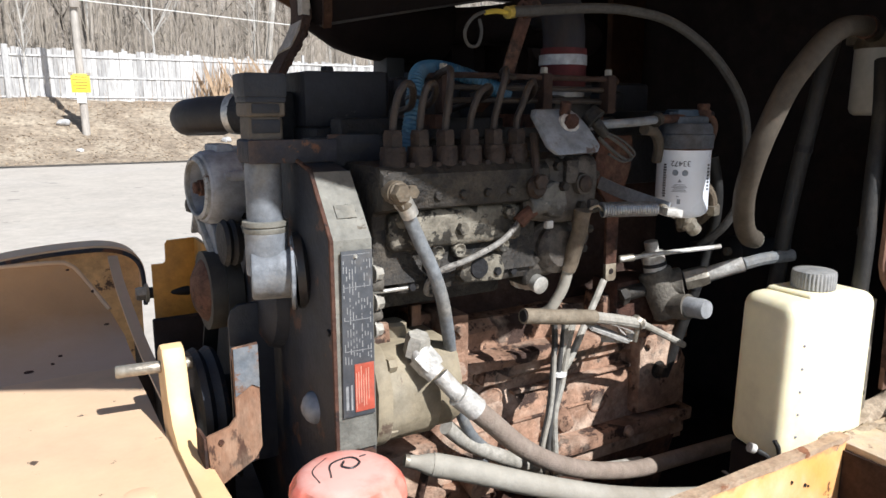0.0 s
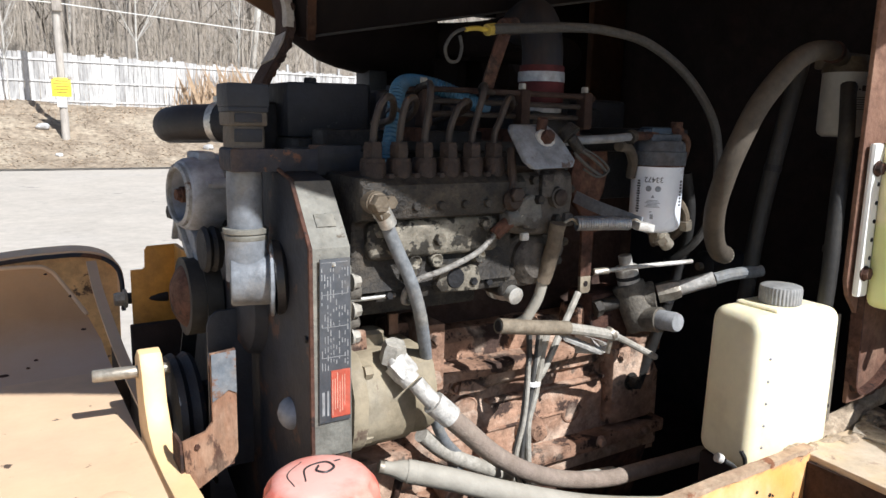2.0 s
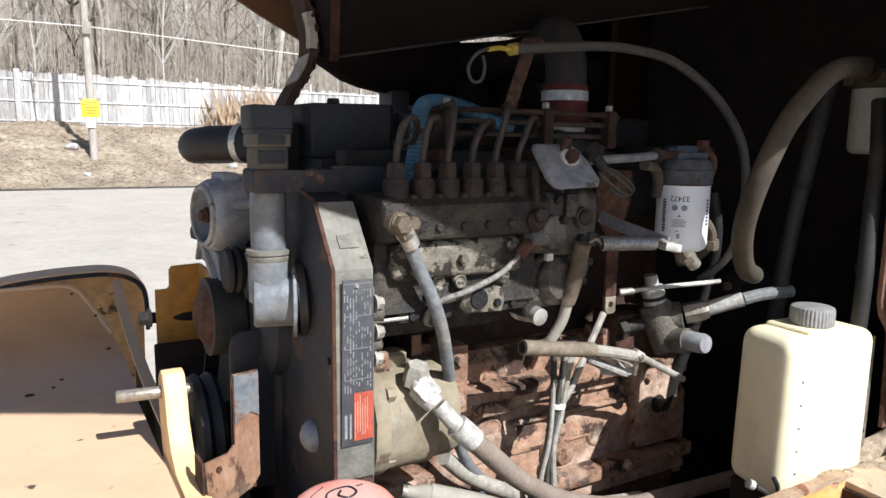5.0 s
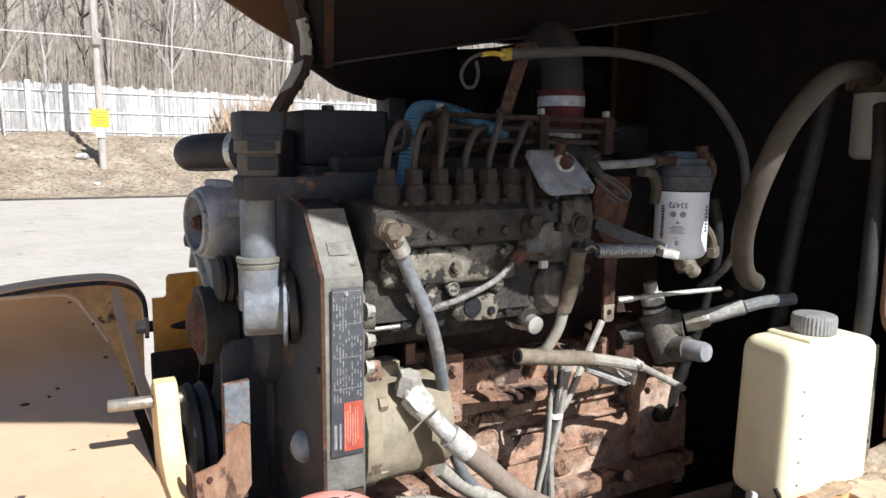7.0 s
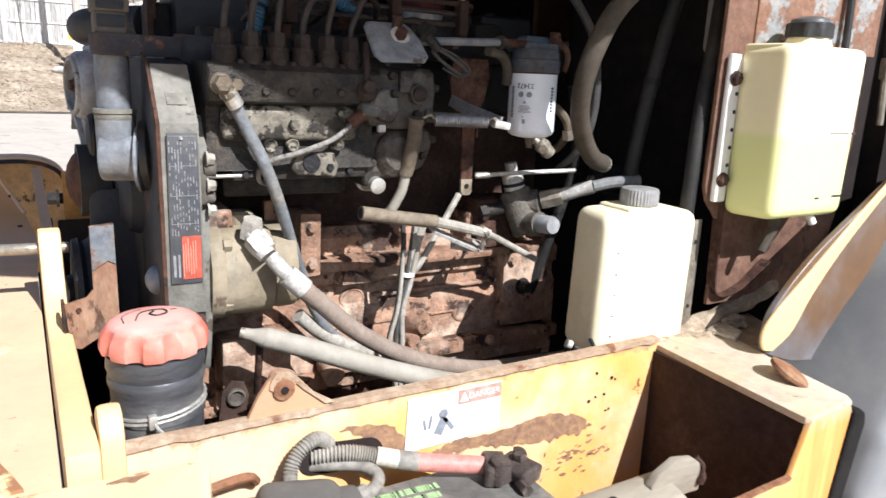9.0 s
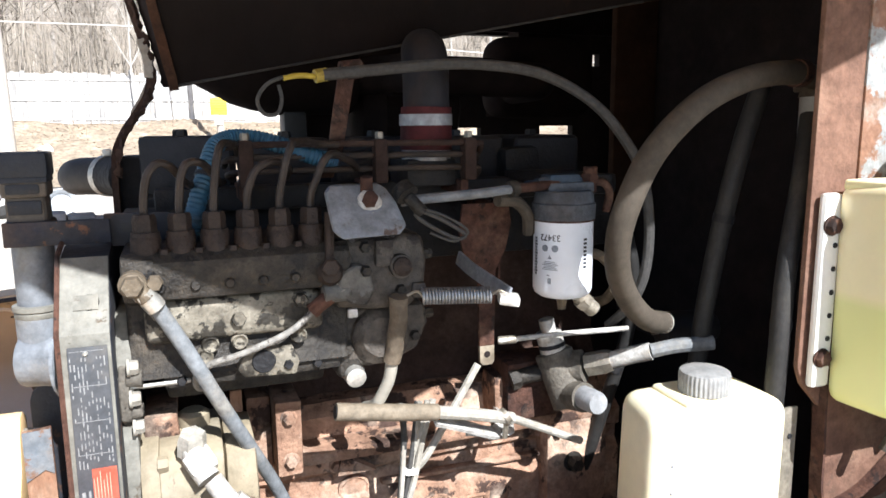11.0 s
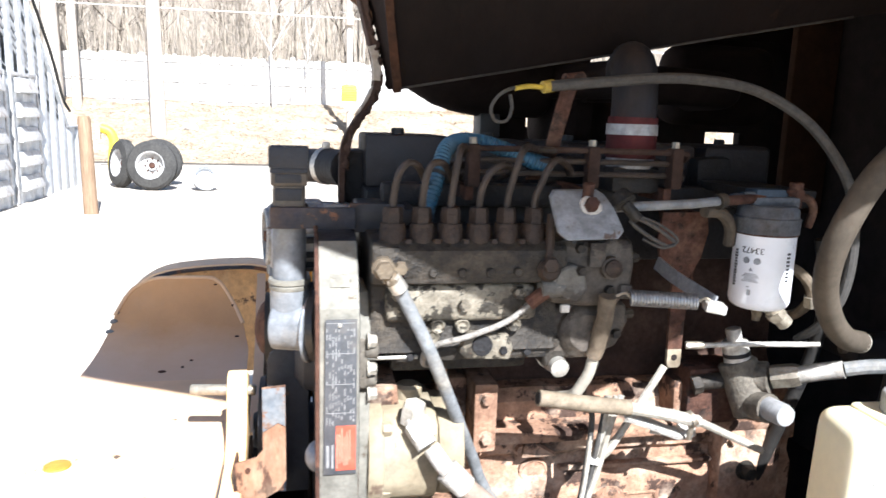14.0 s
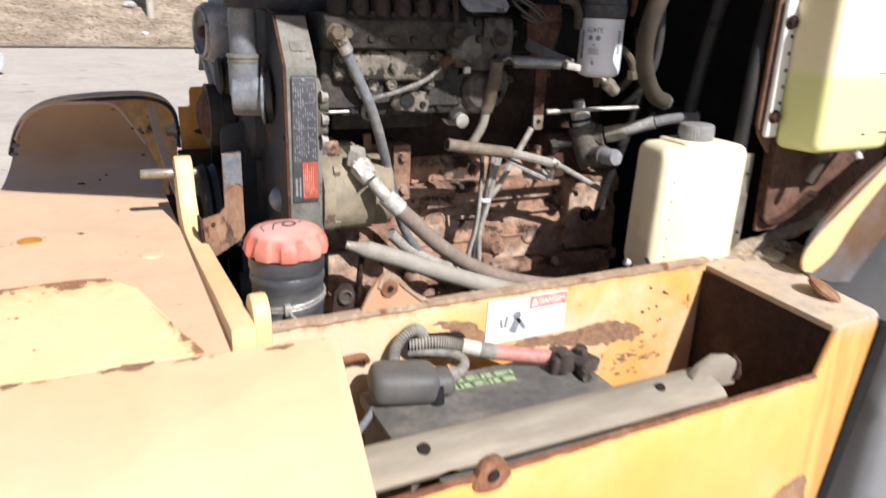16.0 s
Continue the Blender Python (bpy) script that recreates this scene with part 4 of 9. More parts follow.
def truck_tyre(name, at, face, label, lean=8):
    """A wheel standing on the ground: tyre with tread blocks, and a dished rim with bolts."""
    t = thing(name, at, label, "tyre", "old wheels in the yard")
    at = Vector(at)
    d = Vector((math.sin(radians(face)), -math.cos(radians(face)), math.tan(radians(lean)))).normalized()
    c = at + Vector((0, 0, 0.52))
    part("tyre", lathe(c - d * 0.14, c + d * 0.14, [(0, 0.30), (0.02, 0.36), (0.1, 0.47), (0.3, 0.52), (0.7, 0.52), (0.9, 0.47), (0.98, 0.36), (1.0, 0.30), (0.9, 0.29), (0.1, 0.29)], 40, True), shade("worn_tyre", (0.04, 0.039, 0.038), (0.06, 0.058, 0.055), 6, 0.85, 0, 0.3), t)
    rim = part("rim", lathe(c - d * 0.1, c + d * 0.13, [(0, 0.295), (0.9, 0.295), (1.0, 0.31), (1.02, 0.29), (0.9, 0.262), (0.30, 0.250), (0.24, 0.20), (0.20, 0.11), (0.5, 0.10), (0.52, 0.075), (0.3, 0.06)], 32), RIM_PAINT, t)
    part("hub", lathe(c - d * 0.04, c + d * 0.03, [(0, 0.07), (0.8, 0.06), (1, 0.03)], 12), RUSTY, rim)
    u = d.orthogonal().normalized()
    v = d.cross(u)
    for i in range(8):
        a = 2 * math.pi * i / 8
        q = c - d * 0.03 + (u * math.cos(a) + v * math.sin(a)) * 0.15
        part("wheel_nut", hexa(q - d * 0.03, q + d * 0.03, 0.018), RUSTY, rim)
    return t


truck_tyre("truck_tyre", (-2.80, 15.9, 0), -8, "worn truck tyre on a white rim, standing in the yard")
truck_tyre("truck_tyre", (-3.5, 16.4, 0), -55, "worn truck tyre leaning beside another one")
truck_tyre("truck_tyre", (-2.87, 17.0, 0.0), 10, "worn truck tyre standing behind the others")
wr = thing("wheel_rim", (-1.78, 15.95, 0), "bare white steel wheel rim on the ground", "rim")
part("barrel", lathe((-1.78, 16.1, 0.25), (-1.70, 15.8, 0.29), [(0, 0.25), (0.05, 0.27), (0.12, 0.23), (0.85, 0.23), (0.95, 0.27), (1, 0.255), (0.8, 0.21), (0.5, 0.19), (0.5, 0.05)], 28), SHED_WHITE, wr)
post = thing("timber_post", (-3.03, 12.15, 0), "short brown timber post set in the yard", "post")
part("shaft", rough_up(lathe((-3.03, 12.15, -0.05), (-3.06, 12.15, 1.55), [(0, 0.11), (0.5, 0.105), (0.97, 0.10), (1, 0.08)], 12), 0.01, 5), POST_TIMBER, post)
hyd = thing("yellow_guard_hoop", (-5.05, 22.0, 0), "bent yellow steel guard hoop at the yard's edge", "guard hoop")
part("hoop", tube([(-5.05, 22.0, 0), (-5.02, 22.0, 0.40), (-4.98, 22.0, 0.75), (-5.08, 22.0, 1.02), (-5.32, 22.0, 1.12)], 0.13, 14), SIGN_YELLOW, hyd)
part("bracket", block((-5.42, 21.84, 0.80), (-5.30, 21.98, 1.16), 0.02), BARK, hyd)

# ---- machine: frame, deck and covers ----
chassis = thing("chassis", (0.6, 1.0, 0.0), "near-black machine frame closing off the engine bay", "frame")
# floor and walls are added to keep daylight out of the bay
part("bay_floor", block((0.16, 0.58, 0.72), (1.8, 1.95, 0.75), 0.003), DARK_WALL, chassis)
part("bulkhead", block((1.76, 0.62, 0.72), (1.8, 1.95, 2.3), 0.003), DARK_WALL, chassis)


def far_wall():
    """The far side of the bay, added to shut out light, with the slots through which daylight shows."""
    slots = ((1.17, 1.40, 1.835, 1.93), (1.61, 1.672, 1.85, 1.886), (1.175, 1.275, 1.638, 1.668), (1.468, 1.582, 1.638, 1.672))
    xs = sorted({0.95, 1.76} | {v for s in slots for v in s[:2]})
    zs = sorted({0.75, 2.3} | {v for s in slots for v in s[2:]})
    bm = bmesh.new()
    for x0, x1 in zip(xs, xs[1:]):
        for z0, z1 in zip(zs, zs[1:]):
            cx, cz = (x0 + x1) / 2, (z0 + z1) / 2
            if any(a < cx < b and c < cz < d for a, b, c, d in slots) or (cx < 1.17 and cz > 1.7):
                continue
            bm = join(bm, block((x0, 1.86, z0), (x1, 1.89, z1), 0))
    return bm


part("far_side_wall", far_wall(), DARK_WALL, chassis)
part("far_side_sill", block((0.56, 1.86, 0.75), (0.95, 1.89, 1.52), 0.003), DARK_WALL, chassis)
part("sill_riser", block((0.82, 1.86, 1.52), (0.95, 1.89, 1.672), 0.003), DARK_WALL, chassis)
# added near-black fill for a gap where only darkness shows
part("front_apron", rough_up(join(block((0.154, 1.445, 0.72), (0.190, 1.465, 1.085), 0.004), block((0.199, 1.445, 0.72), (0.30, 1.465, 1.195), 0.004)), 0.001, 20), DARK_WALL, chassis)
part("front_leg", block((0.2, 1.2, 0.0), (0.32, 1.3, 0.72), 0.01), DARK_WALL, chassis)
part("rear_leg", block((1.3, 1.2, 0.0), (1.42, 1.3, 0.72), 0.01), DARK_WALL, chassis)
part("near_leg", block((0.75, 0.6, 0.0), (0.87, 0.7, 0.72), 0.01), DARK_WALL, chassis)

# hood standing open
hood = thing("hood", (0.9, 1.0, 1.73), "open engine hood, dark brown inside and yellow outside", "hood")
def lean(z, y0=1.088, z0=1.73, k=0.6):
    return y0 - k * (z - z0)


def inner_panel():
    bm = bmesh.new()
    rows = []
    for i in range(9):
        s = i / 8
        xl, xr = 0.43, 1.5
        xx = xl + (xr - xl) * s
        zb = 1.73 + 0.19 * (xx - 0.43)
        col = []
        for j in range(5):
            z = zb + (2.32 - zb) * j / 4
            px = xx - (0.20 * (z - 1.73) * (1 - s))
            col.append((px, lean(z), z))
        rows.append(col)
    front = [[bm.verts.new(p) for p in c] for c in rows]
    back = [[bm.verts.new((p[0], p[1] + 0.012, p[2])) for p in c] for c in rows]
    for g in (front, back):
        for a, b in zip(g, g[1:]):
            for j in range(4):
                bm.faces.new((a[j], b[j], b[j + 1], a[j + 1]))
    for i in range(8):
        bm.faces.new((front[i][0], back[i][0], back[i + 1][0], front[i + 1][0]))
        bm.faces.new((front[i][4], front[i + 1][4], back[i + 1][4], back[i][4]))
    for j in range(4):
        bm.faces.new((front[0][j], front[0][j + 1], back[0][j + 1], back[0][j]))
        bm.faces.new((front[8][j], back[8][j], back[8][j + 1], front[8][j + 1]))
    return bm


part("inner_panel", inner_panel(), HOOD_BROWN, hood, "dark brown inner panel")
part("edge_flange", rough_up(strip([(0.4365 - 0.20 * (z - 1.73), lean(z) - 0.002, z) for z in steps(1.728, 2.3, 16)], (1, 0, 0), 0.013, 0.006, 2), 0.0014, 60), FLANGE_RUST, hood, "rusty folded edge")


def side_return():
    """The sheet's left edge, folded back, with a torn rear edge."""
    bm = bmesh.new()
    rows = []
    for i, z in enumerate(steps(1.732, 2.3, 70)):
        tear = 0.010 * noise.noise(Vector((z * 60, 0, 1))) + 0.006 * noise.noise(Vector((z * 140, 0, 4)))
        f, r = (0.431 - 0.20 * (z - 1.73), lean(z)), (0.424 - 0.24 * (z - 1.73) - 0.5 * abs(tear), 1.100 + 0.02 * (z - 1.73) + tear)
        rows.append([bm.verts.new((x, y, z)) for x, y in (f, r, (r[0] + 0.004, r[1]), (f[0] + 0.004, f[1]))])
    for p, q in zip(rows, rows[1:]):
        for j in range(4):
            bm.faces.new((p[j], p[(j + 1) % 4], q[(j + 1) % 4], q[j]))
    bm.faces.new(rows[0][::-1])
    bm.faces.new(rows[-1])
    return bm


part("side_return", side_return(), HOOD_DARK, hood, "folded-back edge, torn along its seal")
# the lighter grey paints in light along the bent hem
part("hem", tube([(x, lean(1.73 + 0.19 * (x - 0.425)) - 0.003, 1.731 + 0.19 * (x - 0.425)) for x in (0.44, 0.6, 0.8, 1.0, 1.2)], 0.002, 6), HEM_GREY, hood, "bent hem, its lit edge put into the grey")
# only the tip is in view; the edge follows the shadow it casts
DOOR = [(0.335, 2.31), (0.40, 2.20), (0.465, 2.09), (0.545, 1.985), (0.63, 1.895), (0.70, 1.815), (0.75, 1.778), (0.798, 1.765), (0.83, 1.784), (0.90, 1.845), (0.985, 1.925), (1.03, 1.965), (1.10, 2.015), (1.356, 2.231), (1.40, 2.31)]


def leaning(bm, y0=0.37, z0=1.763, k=0.6):
    for v in bm.verts:
        v.co.y -= k * (v.co.z - z0)
    return bm


part("outer_panel", leaning(prism(DOOR, "y", 0.367, 0.373, 0.001)), HOOD_PALE, hood, "outer panel with a pointed corner, sun glare put into its colour")
# unseen sheet, added to shade the deck and the engine bay
part("roof_panel", prism([(0.335, 0.04), (0.067, 0.185), (-0.1, 0.28), (-0.13, 0.60), (-0.10, 0.86), (0.28, 0.90), (0.3, 1.96), (1.82, 1.96), (1.82, 0.04)], "z", 2.31, 2.325, 0.003), FADED, hood)
far_hood = thing("far_hood_panel", (0.6, 1.8, 1.9), "far side hood panel, its shade put into two tones", "hood panel")
# one panel in two tones, painting its shade: brown ahead, near-black behind
part("panel", prism([(-0.1, 2.5), (0.30, 2.05), (0.436, 1.95), (0.52, 1.902), (0.64, 1.842), (0.80, 1.842), (0.80, 2.5)], "y", 1.78, 1.79, 0.002), SHADED_BROWN, far_hood, "front part, shade put into its brown colour")
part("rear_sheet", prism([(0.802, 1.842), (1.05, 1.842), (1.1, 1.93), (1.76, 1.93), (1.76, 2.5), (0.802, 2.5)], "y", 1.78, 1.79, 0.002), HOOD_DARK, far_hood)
part("rear_column", rough_up(block((1.615, 1.69, 1.45), (1.756, 1.715, 2.305), 0.006), 0.002, 12), COLUMN_BROWN, far_hood, "dark brown upright column")
part("brace", block((1.36, 1.79, 1.9), (1.42, 1.86, 2.45), 0.004), HOOD_DARK, far_hood)
part("stay", block((1.36, 1.70, 2.44), (1.44, 1.80, 2.5), 0.004), HOOD_DARK, far_hood)

strut = thing("hood_strut", (0.36, 1.08, 1.5), "bent flat steel bar holding the hood open, paint worn", "strut")
BAR = [(0.347, 1.10, 1.45), (0.347, 1.10, 1.60), (0.356, 1.105, 1.654), (0.396, 1.118, 1.717), (0.4035, 1.118, 1.758), (0.396, 1.117, 1.80), (0.383, 1.115, 1.85), (0.346, 1.11, 2.0), (0.285, 1.10, 2.28)]
part("bar", strip(BAR, (0.020, 1.000, 0.0), 0.058, 0.009, 5), RUST_DARK, strut)
part("torn_seal", rough_up(tube([p + Vector((0.004, -0.029, 0)) for p in glide(BAR[1:], 14)], 0.0045, 8, smooth_path=False), 0.006, 110), RUST_DARK, strut, "torn dark seal along the bar")
part("torn_patch", rough_up(strip([(0.402, 1.094, 1.745), (0.4025, 1.094, 1.765), (0.399, 1.093, 1.785), (0.394, 1.092, 1.80)], (0, 1, 0), 0.018, 0.012, 4), 0.0015, 90), PATCH_PALE, strut, "pale torn scrap")
part("worn_patch", strip([(0.3765, 1.112, 1.690), (0.3905, 1.116, 1.712), (0.4015, 1.118, 1.734)], (0.020, 1.000, 0.0), 0.05, 0.0105, 5), PATCH_PALE, strut, "bare worn patch")

# deck beside the engine
deck = thing("deck", (-0.1, 1.0, 0.0), "dusty tan steel deck with a raised rounded lip", "deck")
DZ = 1.12


def deck_sheet():
    bm = bmesh.new()
    xs = steps(-0.5, 0.152, 14)
    ys = steps(0.46, 1.42, 22)

    def z(x, y):
        return DZ + 0.003 * noise.noise(Vector((x * 4, y * 4, 0))) * min(1, (1.43 - y) * 6)
    left = lambda x, y: x if y < 1.2 else max(x, -0.5 + 0.31 * min(1, (y - 1.2) / 0.12))
    top = [[bm.verts.new((left(x, y), y, z(x, y))) for x in xs] for y in ys]
    low = [[bm.verts.new((left(x, y), y, z(x, y) - 0.008)) for x in xs] for y in ys]
    for g in (top, low):
        for a, b in zip(g, g[1:]):
            for i in range(len(xs) - 1):
                bm.faces.new((a[i], a[i + 1], b[i + 1], b[i]))
    for i in range(len(xs) - 1):
        bm.faces.new((top[0][i], low[0][i], low[0][i + 1], top[0][i + 1]))
        bm.faces.new((top[-1][i], top[-1][i + 1], low[-1][i + 1], low[-1][i]))
    for j in range(len(ys) - 1):
        bm.faces.new((top[j][0], top[j + 1][0], low[j + 1][0], low[j][0]))
        bm.faces.new((top[j][-1], low[j][-1], low[j + 1][-1], top[j + 1][-1]))
    return bm


part("plate", deck_sheet(), TAN_DECK, deck)


def span(rows, s):
    """The value at s of rows of (s, value), joined by straight lines."""
    for (a, u), (b, v) in zip(rows, rows[1:]):
        if s <= b:
            return u + (v - u) * (s - a) / (b - a)
    return rows[-1][1]


def swept_back():
    """The deck's far end, swept up in a quarter turn, its upper corners rounded off."""
    left = ((0, -0.19), (40, -0.168), (60, -0.158), (75, -0.137), (84, -0.112), (90, -0.072))
    right = ((0, 0.160), (30, 0.157), (51, 0.140), (68, 0.114), (82, 0.090), (87, 0.076), (90, 0.056))
    bm = bmesh.new()
    top, low = [], []
    for a in steps(0, 72, 12) + [77, 81, 84, 86, 88, 89, 90]:
        c, q = math.cos(radians(a)), math.sin(radians(a))
        x0, x1 = span(left, a), span(right, a)
        front, back = [], []
        for i in range(15):
            px = x0 + (x1 - x0) * i / 14
            w = 0.0025 * noise.noise(Vector((px * 6, a * 0.03, 4)))
            front.append(bm.verts.new((px, 1.42 + 0.28 * q, DZ + 0.1602 - 0.16 * c + w * q)))
            back.append(bm.verts.new((px, 1.42 + 0.28 * q + 0.007 * q, DZ + 0.1602 - 0.16 * c - 0.007 * c + w * q)))
        top.append(front)
        low.append(back)
    for g in (top, low):
        for a, b in zip(g, g[1:]):
            for i in range(14):
                bm.faces.new((a[i], a[i + 1], b[i + 1], b[i]))
    for i in range(14):
        bm.faces.new((top[0][i], low[0][i], low[0][i + 1], top[0][i + 1]))
        bm.faces.new((top[-1][i], top[-1][i + 1], low[-1][i + 1], low[-1][i]))
    for j in range(len(top) - 1):
        bm.faces.new((top[j][0], top[j + 1][0], low[j + 1][0], low[j][0]))
        bm.faces.new((top[j][-1], low[j][-1], low[j + 1][-1], top[j + 1][-1]))
    return bm


part("swept_back", swept_back(), SWEPT_OCHRE, deck, "ochre sheet, paler towards its foot", smooth=60)
part("swept_edge", tube([(-0.158, 1.662, DZ + 0.0802), (-0.137, 1.691, DZ + 0.119), (-0.112, 1.699, DZ + 0.1435), (-0.072, 1.702, DZ + 0.160), (-0.01, 1.702, DZ + 0.162), (0.056, 1.702, DZ + 0.160), (0.076, 1.701, DZ + 0.152), (0.090, 1.698, DZ + 0.138), (0.114, 1.681, DZ + 0.100), (0.140, 1.638, DZ + 0.060)], 0.0045, 8, 6), TAN_DECK, deck, "pale worn edge")
ARCH = [(-0.195, 1.13), (-0.17, 1.197), (-0.13, 1.237), (-0.072, 1.262), (0.02, 1.274), (0.10, 1.278), (0.155, 1.277), (0.20, 1.266), (0.230, 1.243), (0.242, 1.205), (0.243, 1.13)]
ARCH_LINE = [(p.x, p.z) for p in glide([(a, 0, b) for a, b in ARCH], 5)]
part("outer_rim", prism(ARCH_LINE + [(0.24, 0.95), (-0.2, 0.95)], "y", 1.934, 1.942, 0), RIM_BROWN, deck, "weathered brown outer rim")
part("rim_flange", strip([(a, 1.895, b + 0.003) for a, b in ARCH], (0, 1, 0), 0.088, 0.006, 5), TAN_DECK, deck, "dusty rolled rim", smooth=60)
part("rim_edge", tube([(a * 0.99 + 0.0003, 1.852, b - 0.004) for a, b in ARCH], 0.0055, 8, 5), RUST_STRAP, deck, "dark worn rim edge")
for k, (px, a, s) in enumerate(((0.114, 66, 0.0035), (0.07, 84, 0.0022), (-0.162, 47, 0.005), (-0.158, 55, 0.006), (-0.153, 62, 0.005), (0.02, 14, 0.0035), (0.035, 20, 0.003), (-0.02, 10, 0.005), (0.128, 40, 0.003))):
    c, q = math.cos(radians(a)), math.sin(radians(a))
    at = Vector((px, 1.42 + 0.28 * q, DZ + 0.1602 - 0.16 * c))
    out = Vector((0, -q, c)).normalized()
    chip = lathe(at - out * 0.003, at + out * 0.0026, [(0, s), (0.9, s * 0.9), (1, s * 0.7)], 11)
    for v in chip.verts:
        v.co.x = px + (v.co.x - px) * (1.5 + 0.5 * math.sin(k)) + 0.4 * s * noise.noise(v.co * 300)
    part("scuff", chip, WORN_BLUE if k in (2, 3, 4) else RUSTY, deck, "dark paint chip")
part("side_slat", strip([(0.174, 1.845, 1.256), (0.176, 1.74, 1.20), (0.184, 1.5, 1.125), (0.19, 1.2, 1.09)], (1, 0, 0), 0.022, 0.006), TAN_DECK, deck)
# added dark sheet, hides the bright ground beside the deck edge
part("side_skirt", prism([(0.9, 0.3), (1.72, 0.3), (1.72, 1.15), (1.66, 1.14), (1.5, 1.112), (1.2, 1.078), (0.9, 1.07)], "x", 0.192, 0.196, 0), DARK_WALL, deck)


def front_panel():
    """The yellow sheet folded down at the deck's near edge, its ridge standing a little proud."""
    bm = bmesh.new()
    rows = []
    for i in range(15):
        s = i / 14
        y0 = 0.50 + 0.29 * (1 - max(0, (s - 0.86) / 0.14) ** 2 * 0.85)
        xx = -0.5 + 0.60 * s
        col = []
        for j in range(7):
            k = j / 6
            y = y0 + (0.49 - y0) * k
            col.append((xx + 0.02 * k * s, y, DZ + 0.009 + 0.006 * noise.noise(Vector((xx * 9, k * 3, 1))) * (1 - k) - 0.005 * k ** 1.6))
        rows.append(col)
    top = [[bm.verts.new(q) for q in c] for c in rows]
    low = [[bm.verts.new((q[0], q[1], q[2] - 0.007)) for q in c] for c in rows]
    for g in (top, low):
        for a, b in zip(g, g[1:]):
            for j in range(6):
                bm.faces.new((a[j], b[j], b[j + 1], a[j + 1]))
    for i in range(14):
        bm.faces.new((top[i][0], low[i][0], low[i + 1][0], top[i + 1][0]))
        bm.faces.new((top[i][6], top[i + 1][6], low[i + 1][6], low[i][6]))
    for j in range(6):
        bm.faces.new((top[0][j], top[0][j + 1], low[0][j + 1], low[0][j]))
        bm.faces.new((top[14][j], low[14][j], low[14][j + 1], top[14][j + 1]))
    return bm


part("front_panel", front_panel(), PANEL_YELLOW, deck, "yellow folded front panel with rust at its ridge")


def patch(points, axis, at, seed, wobble=0.004):
    """A ragged rust patch, proud of the sheet by a hair."""
    P = glide([(a, b, 0) for a, b in points + points[:1]], 8)[:-1]
    out = [(p.x + wobble * noise.noise(Vector((p.x * 90, p.y * 90, seed))), p.y + wobble * noise.noise(Vector((p.y * 90, p.x * 90, seed + 7)))) for p in P]
    return prism(out, axis, at[0], at[1], 0)


for q in ((-0.105, 1.052), (0.091, 0.904)):
    part("plug", lathe((q[0], q[1], DZ - 0.004), (q[0], q[1], DZ + 0.004), [(0, 0.022), (0.8, 0.020), (1, 0.012)], 20), YELLOW_DEEP if q[0] < 0 else TAN_DECK, deck)

# yellow arm with its pin
arm = thing("hinge_arm", (0.17, 0.8, 1.12), "yellow steel hinge arm with a pin through its end", "arm")
ARM = [(0.50, 1.142), (0.62, 1.14), (0.80, 1.13), (0.93, 1.124), (1.00, 1.128), (1.035, 1.148), (1.058, 1.18), (1.07, 1.225), (1.085, 1.25), (1.105, 1.253), (1.125, 1.24), (1.13, 1.2), (1.115, 1.13), (1.08, 1.06), (0.9, 1.04), (0.5, 1.05)]
part("plate", prism(ARM, "x", 0.156, 0.190, 0.006), FADED, arm)
part("pin", rod((0.094, 1.108, 1.219), (0.202, 1.094, 1.219), 0.0095, seg=18, edge=0.04), STEEL_DIRTY, arm, "dull steel pin")
part("end_lug", prism([(0.555 + 0.03 * math.cos(a), 1.13 + 0.035 * math.sin(a)) for a in steps(0, math.pi, 10)] + [(0.525, 1.06), (0.585, 1.06)], "x", 0.1905, 0.216, 0.006), FADED, arm)

# battery compartment
box = thing("battery_box", (0.6, 0.4, 0.0), "yellow steel battery box with rusty edges and a torn rim", "battery box")


RIM_Z = 1.110


part("back_wall", prism([(0.17, 0.78), (1.05, 0.78), (1.05, RIM_Z), (0.462, RIM_Z), (0.430, 1.138), (0.412, 1.162), (0.402, 1.168), (0.39, 1.168), (0.38, 1.160), (0.366, 1.14), (0.352, RIM_Z), (0.17, RIM_Z)], "y", 0.553, 0.561, 0.001), BACK_YELLOW, box)
part("back_rim", rough_up(prism([(0.17 + 0.02 * k, RIM_Z + 0.004 * (j - 1) + (0.0035 * noise.noise(Vector((k * 0.9, 3, 0))) if j == 0 else 0)) for j, ks in ((0, range(45)), (2, range(44, -1, -1))) for k in ks], "y", 0.549, 0.566, 0), 0.0012, 60), DUSTY_RIM, box, "dust-coated rusty rim")
part("rim_ear", rough_up(prism([(0.380, 1.150), (0.382, 1.160), (0.39, 1.170), (0.404, 1.170), (0.414, 1.162), (0.436, 1.137), (0.464, 1.118), (0.452, 1.118), (0.424, 1.142), (0.414, 1.152), (0.398, 1.138)], "y", 0.550, 0.5525, 0), 0.0008, 60), DUSTY_RIM, box)


def front_z(x):
    return 1.054 - 0.052 * (x - 0.385)


def slanted(bm):
    """The front wall runs a little away from the deck's line."""
    for v in bm.verts:
        v.co.y += 0.085 * (v.co.x - 0.4)
    return bm


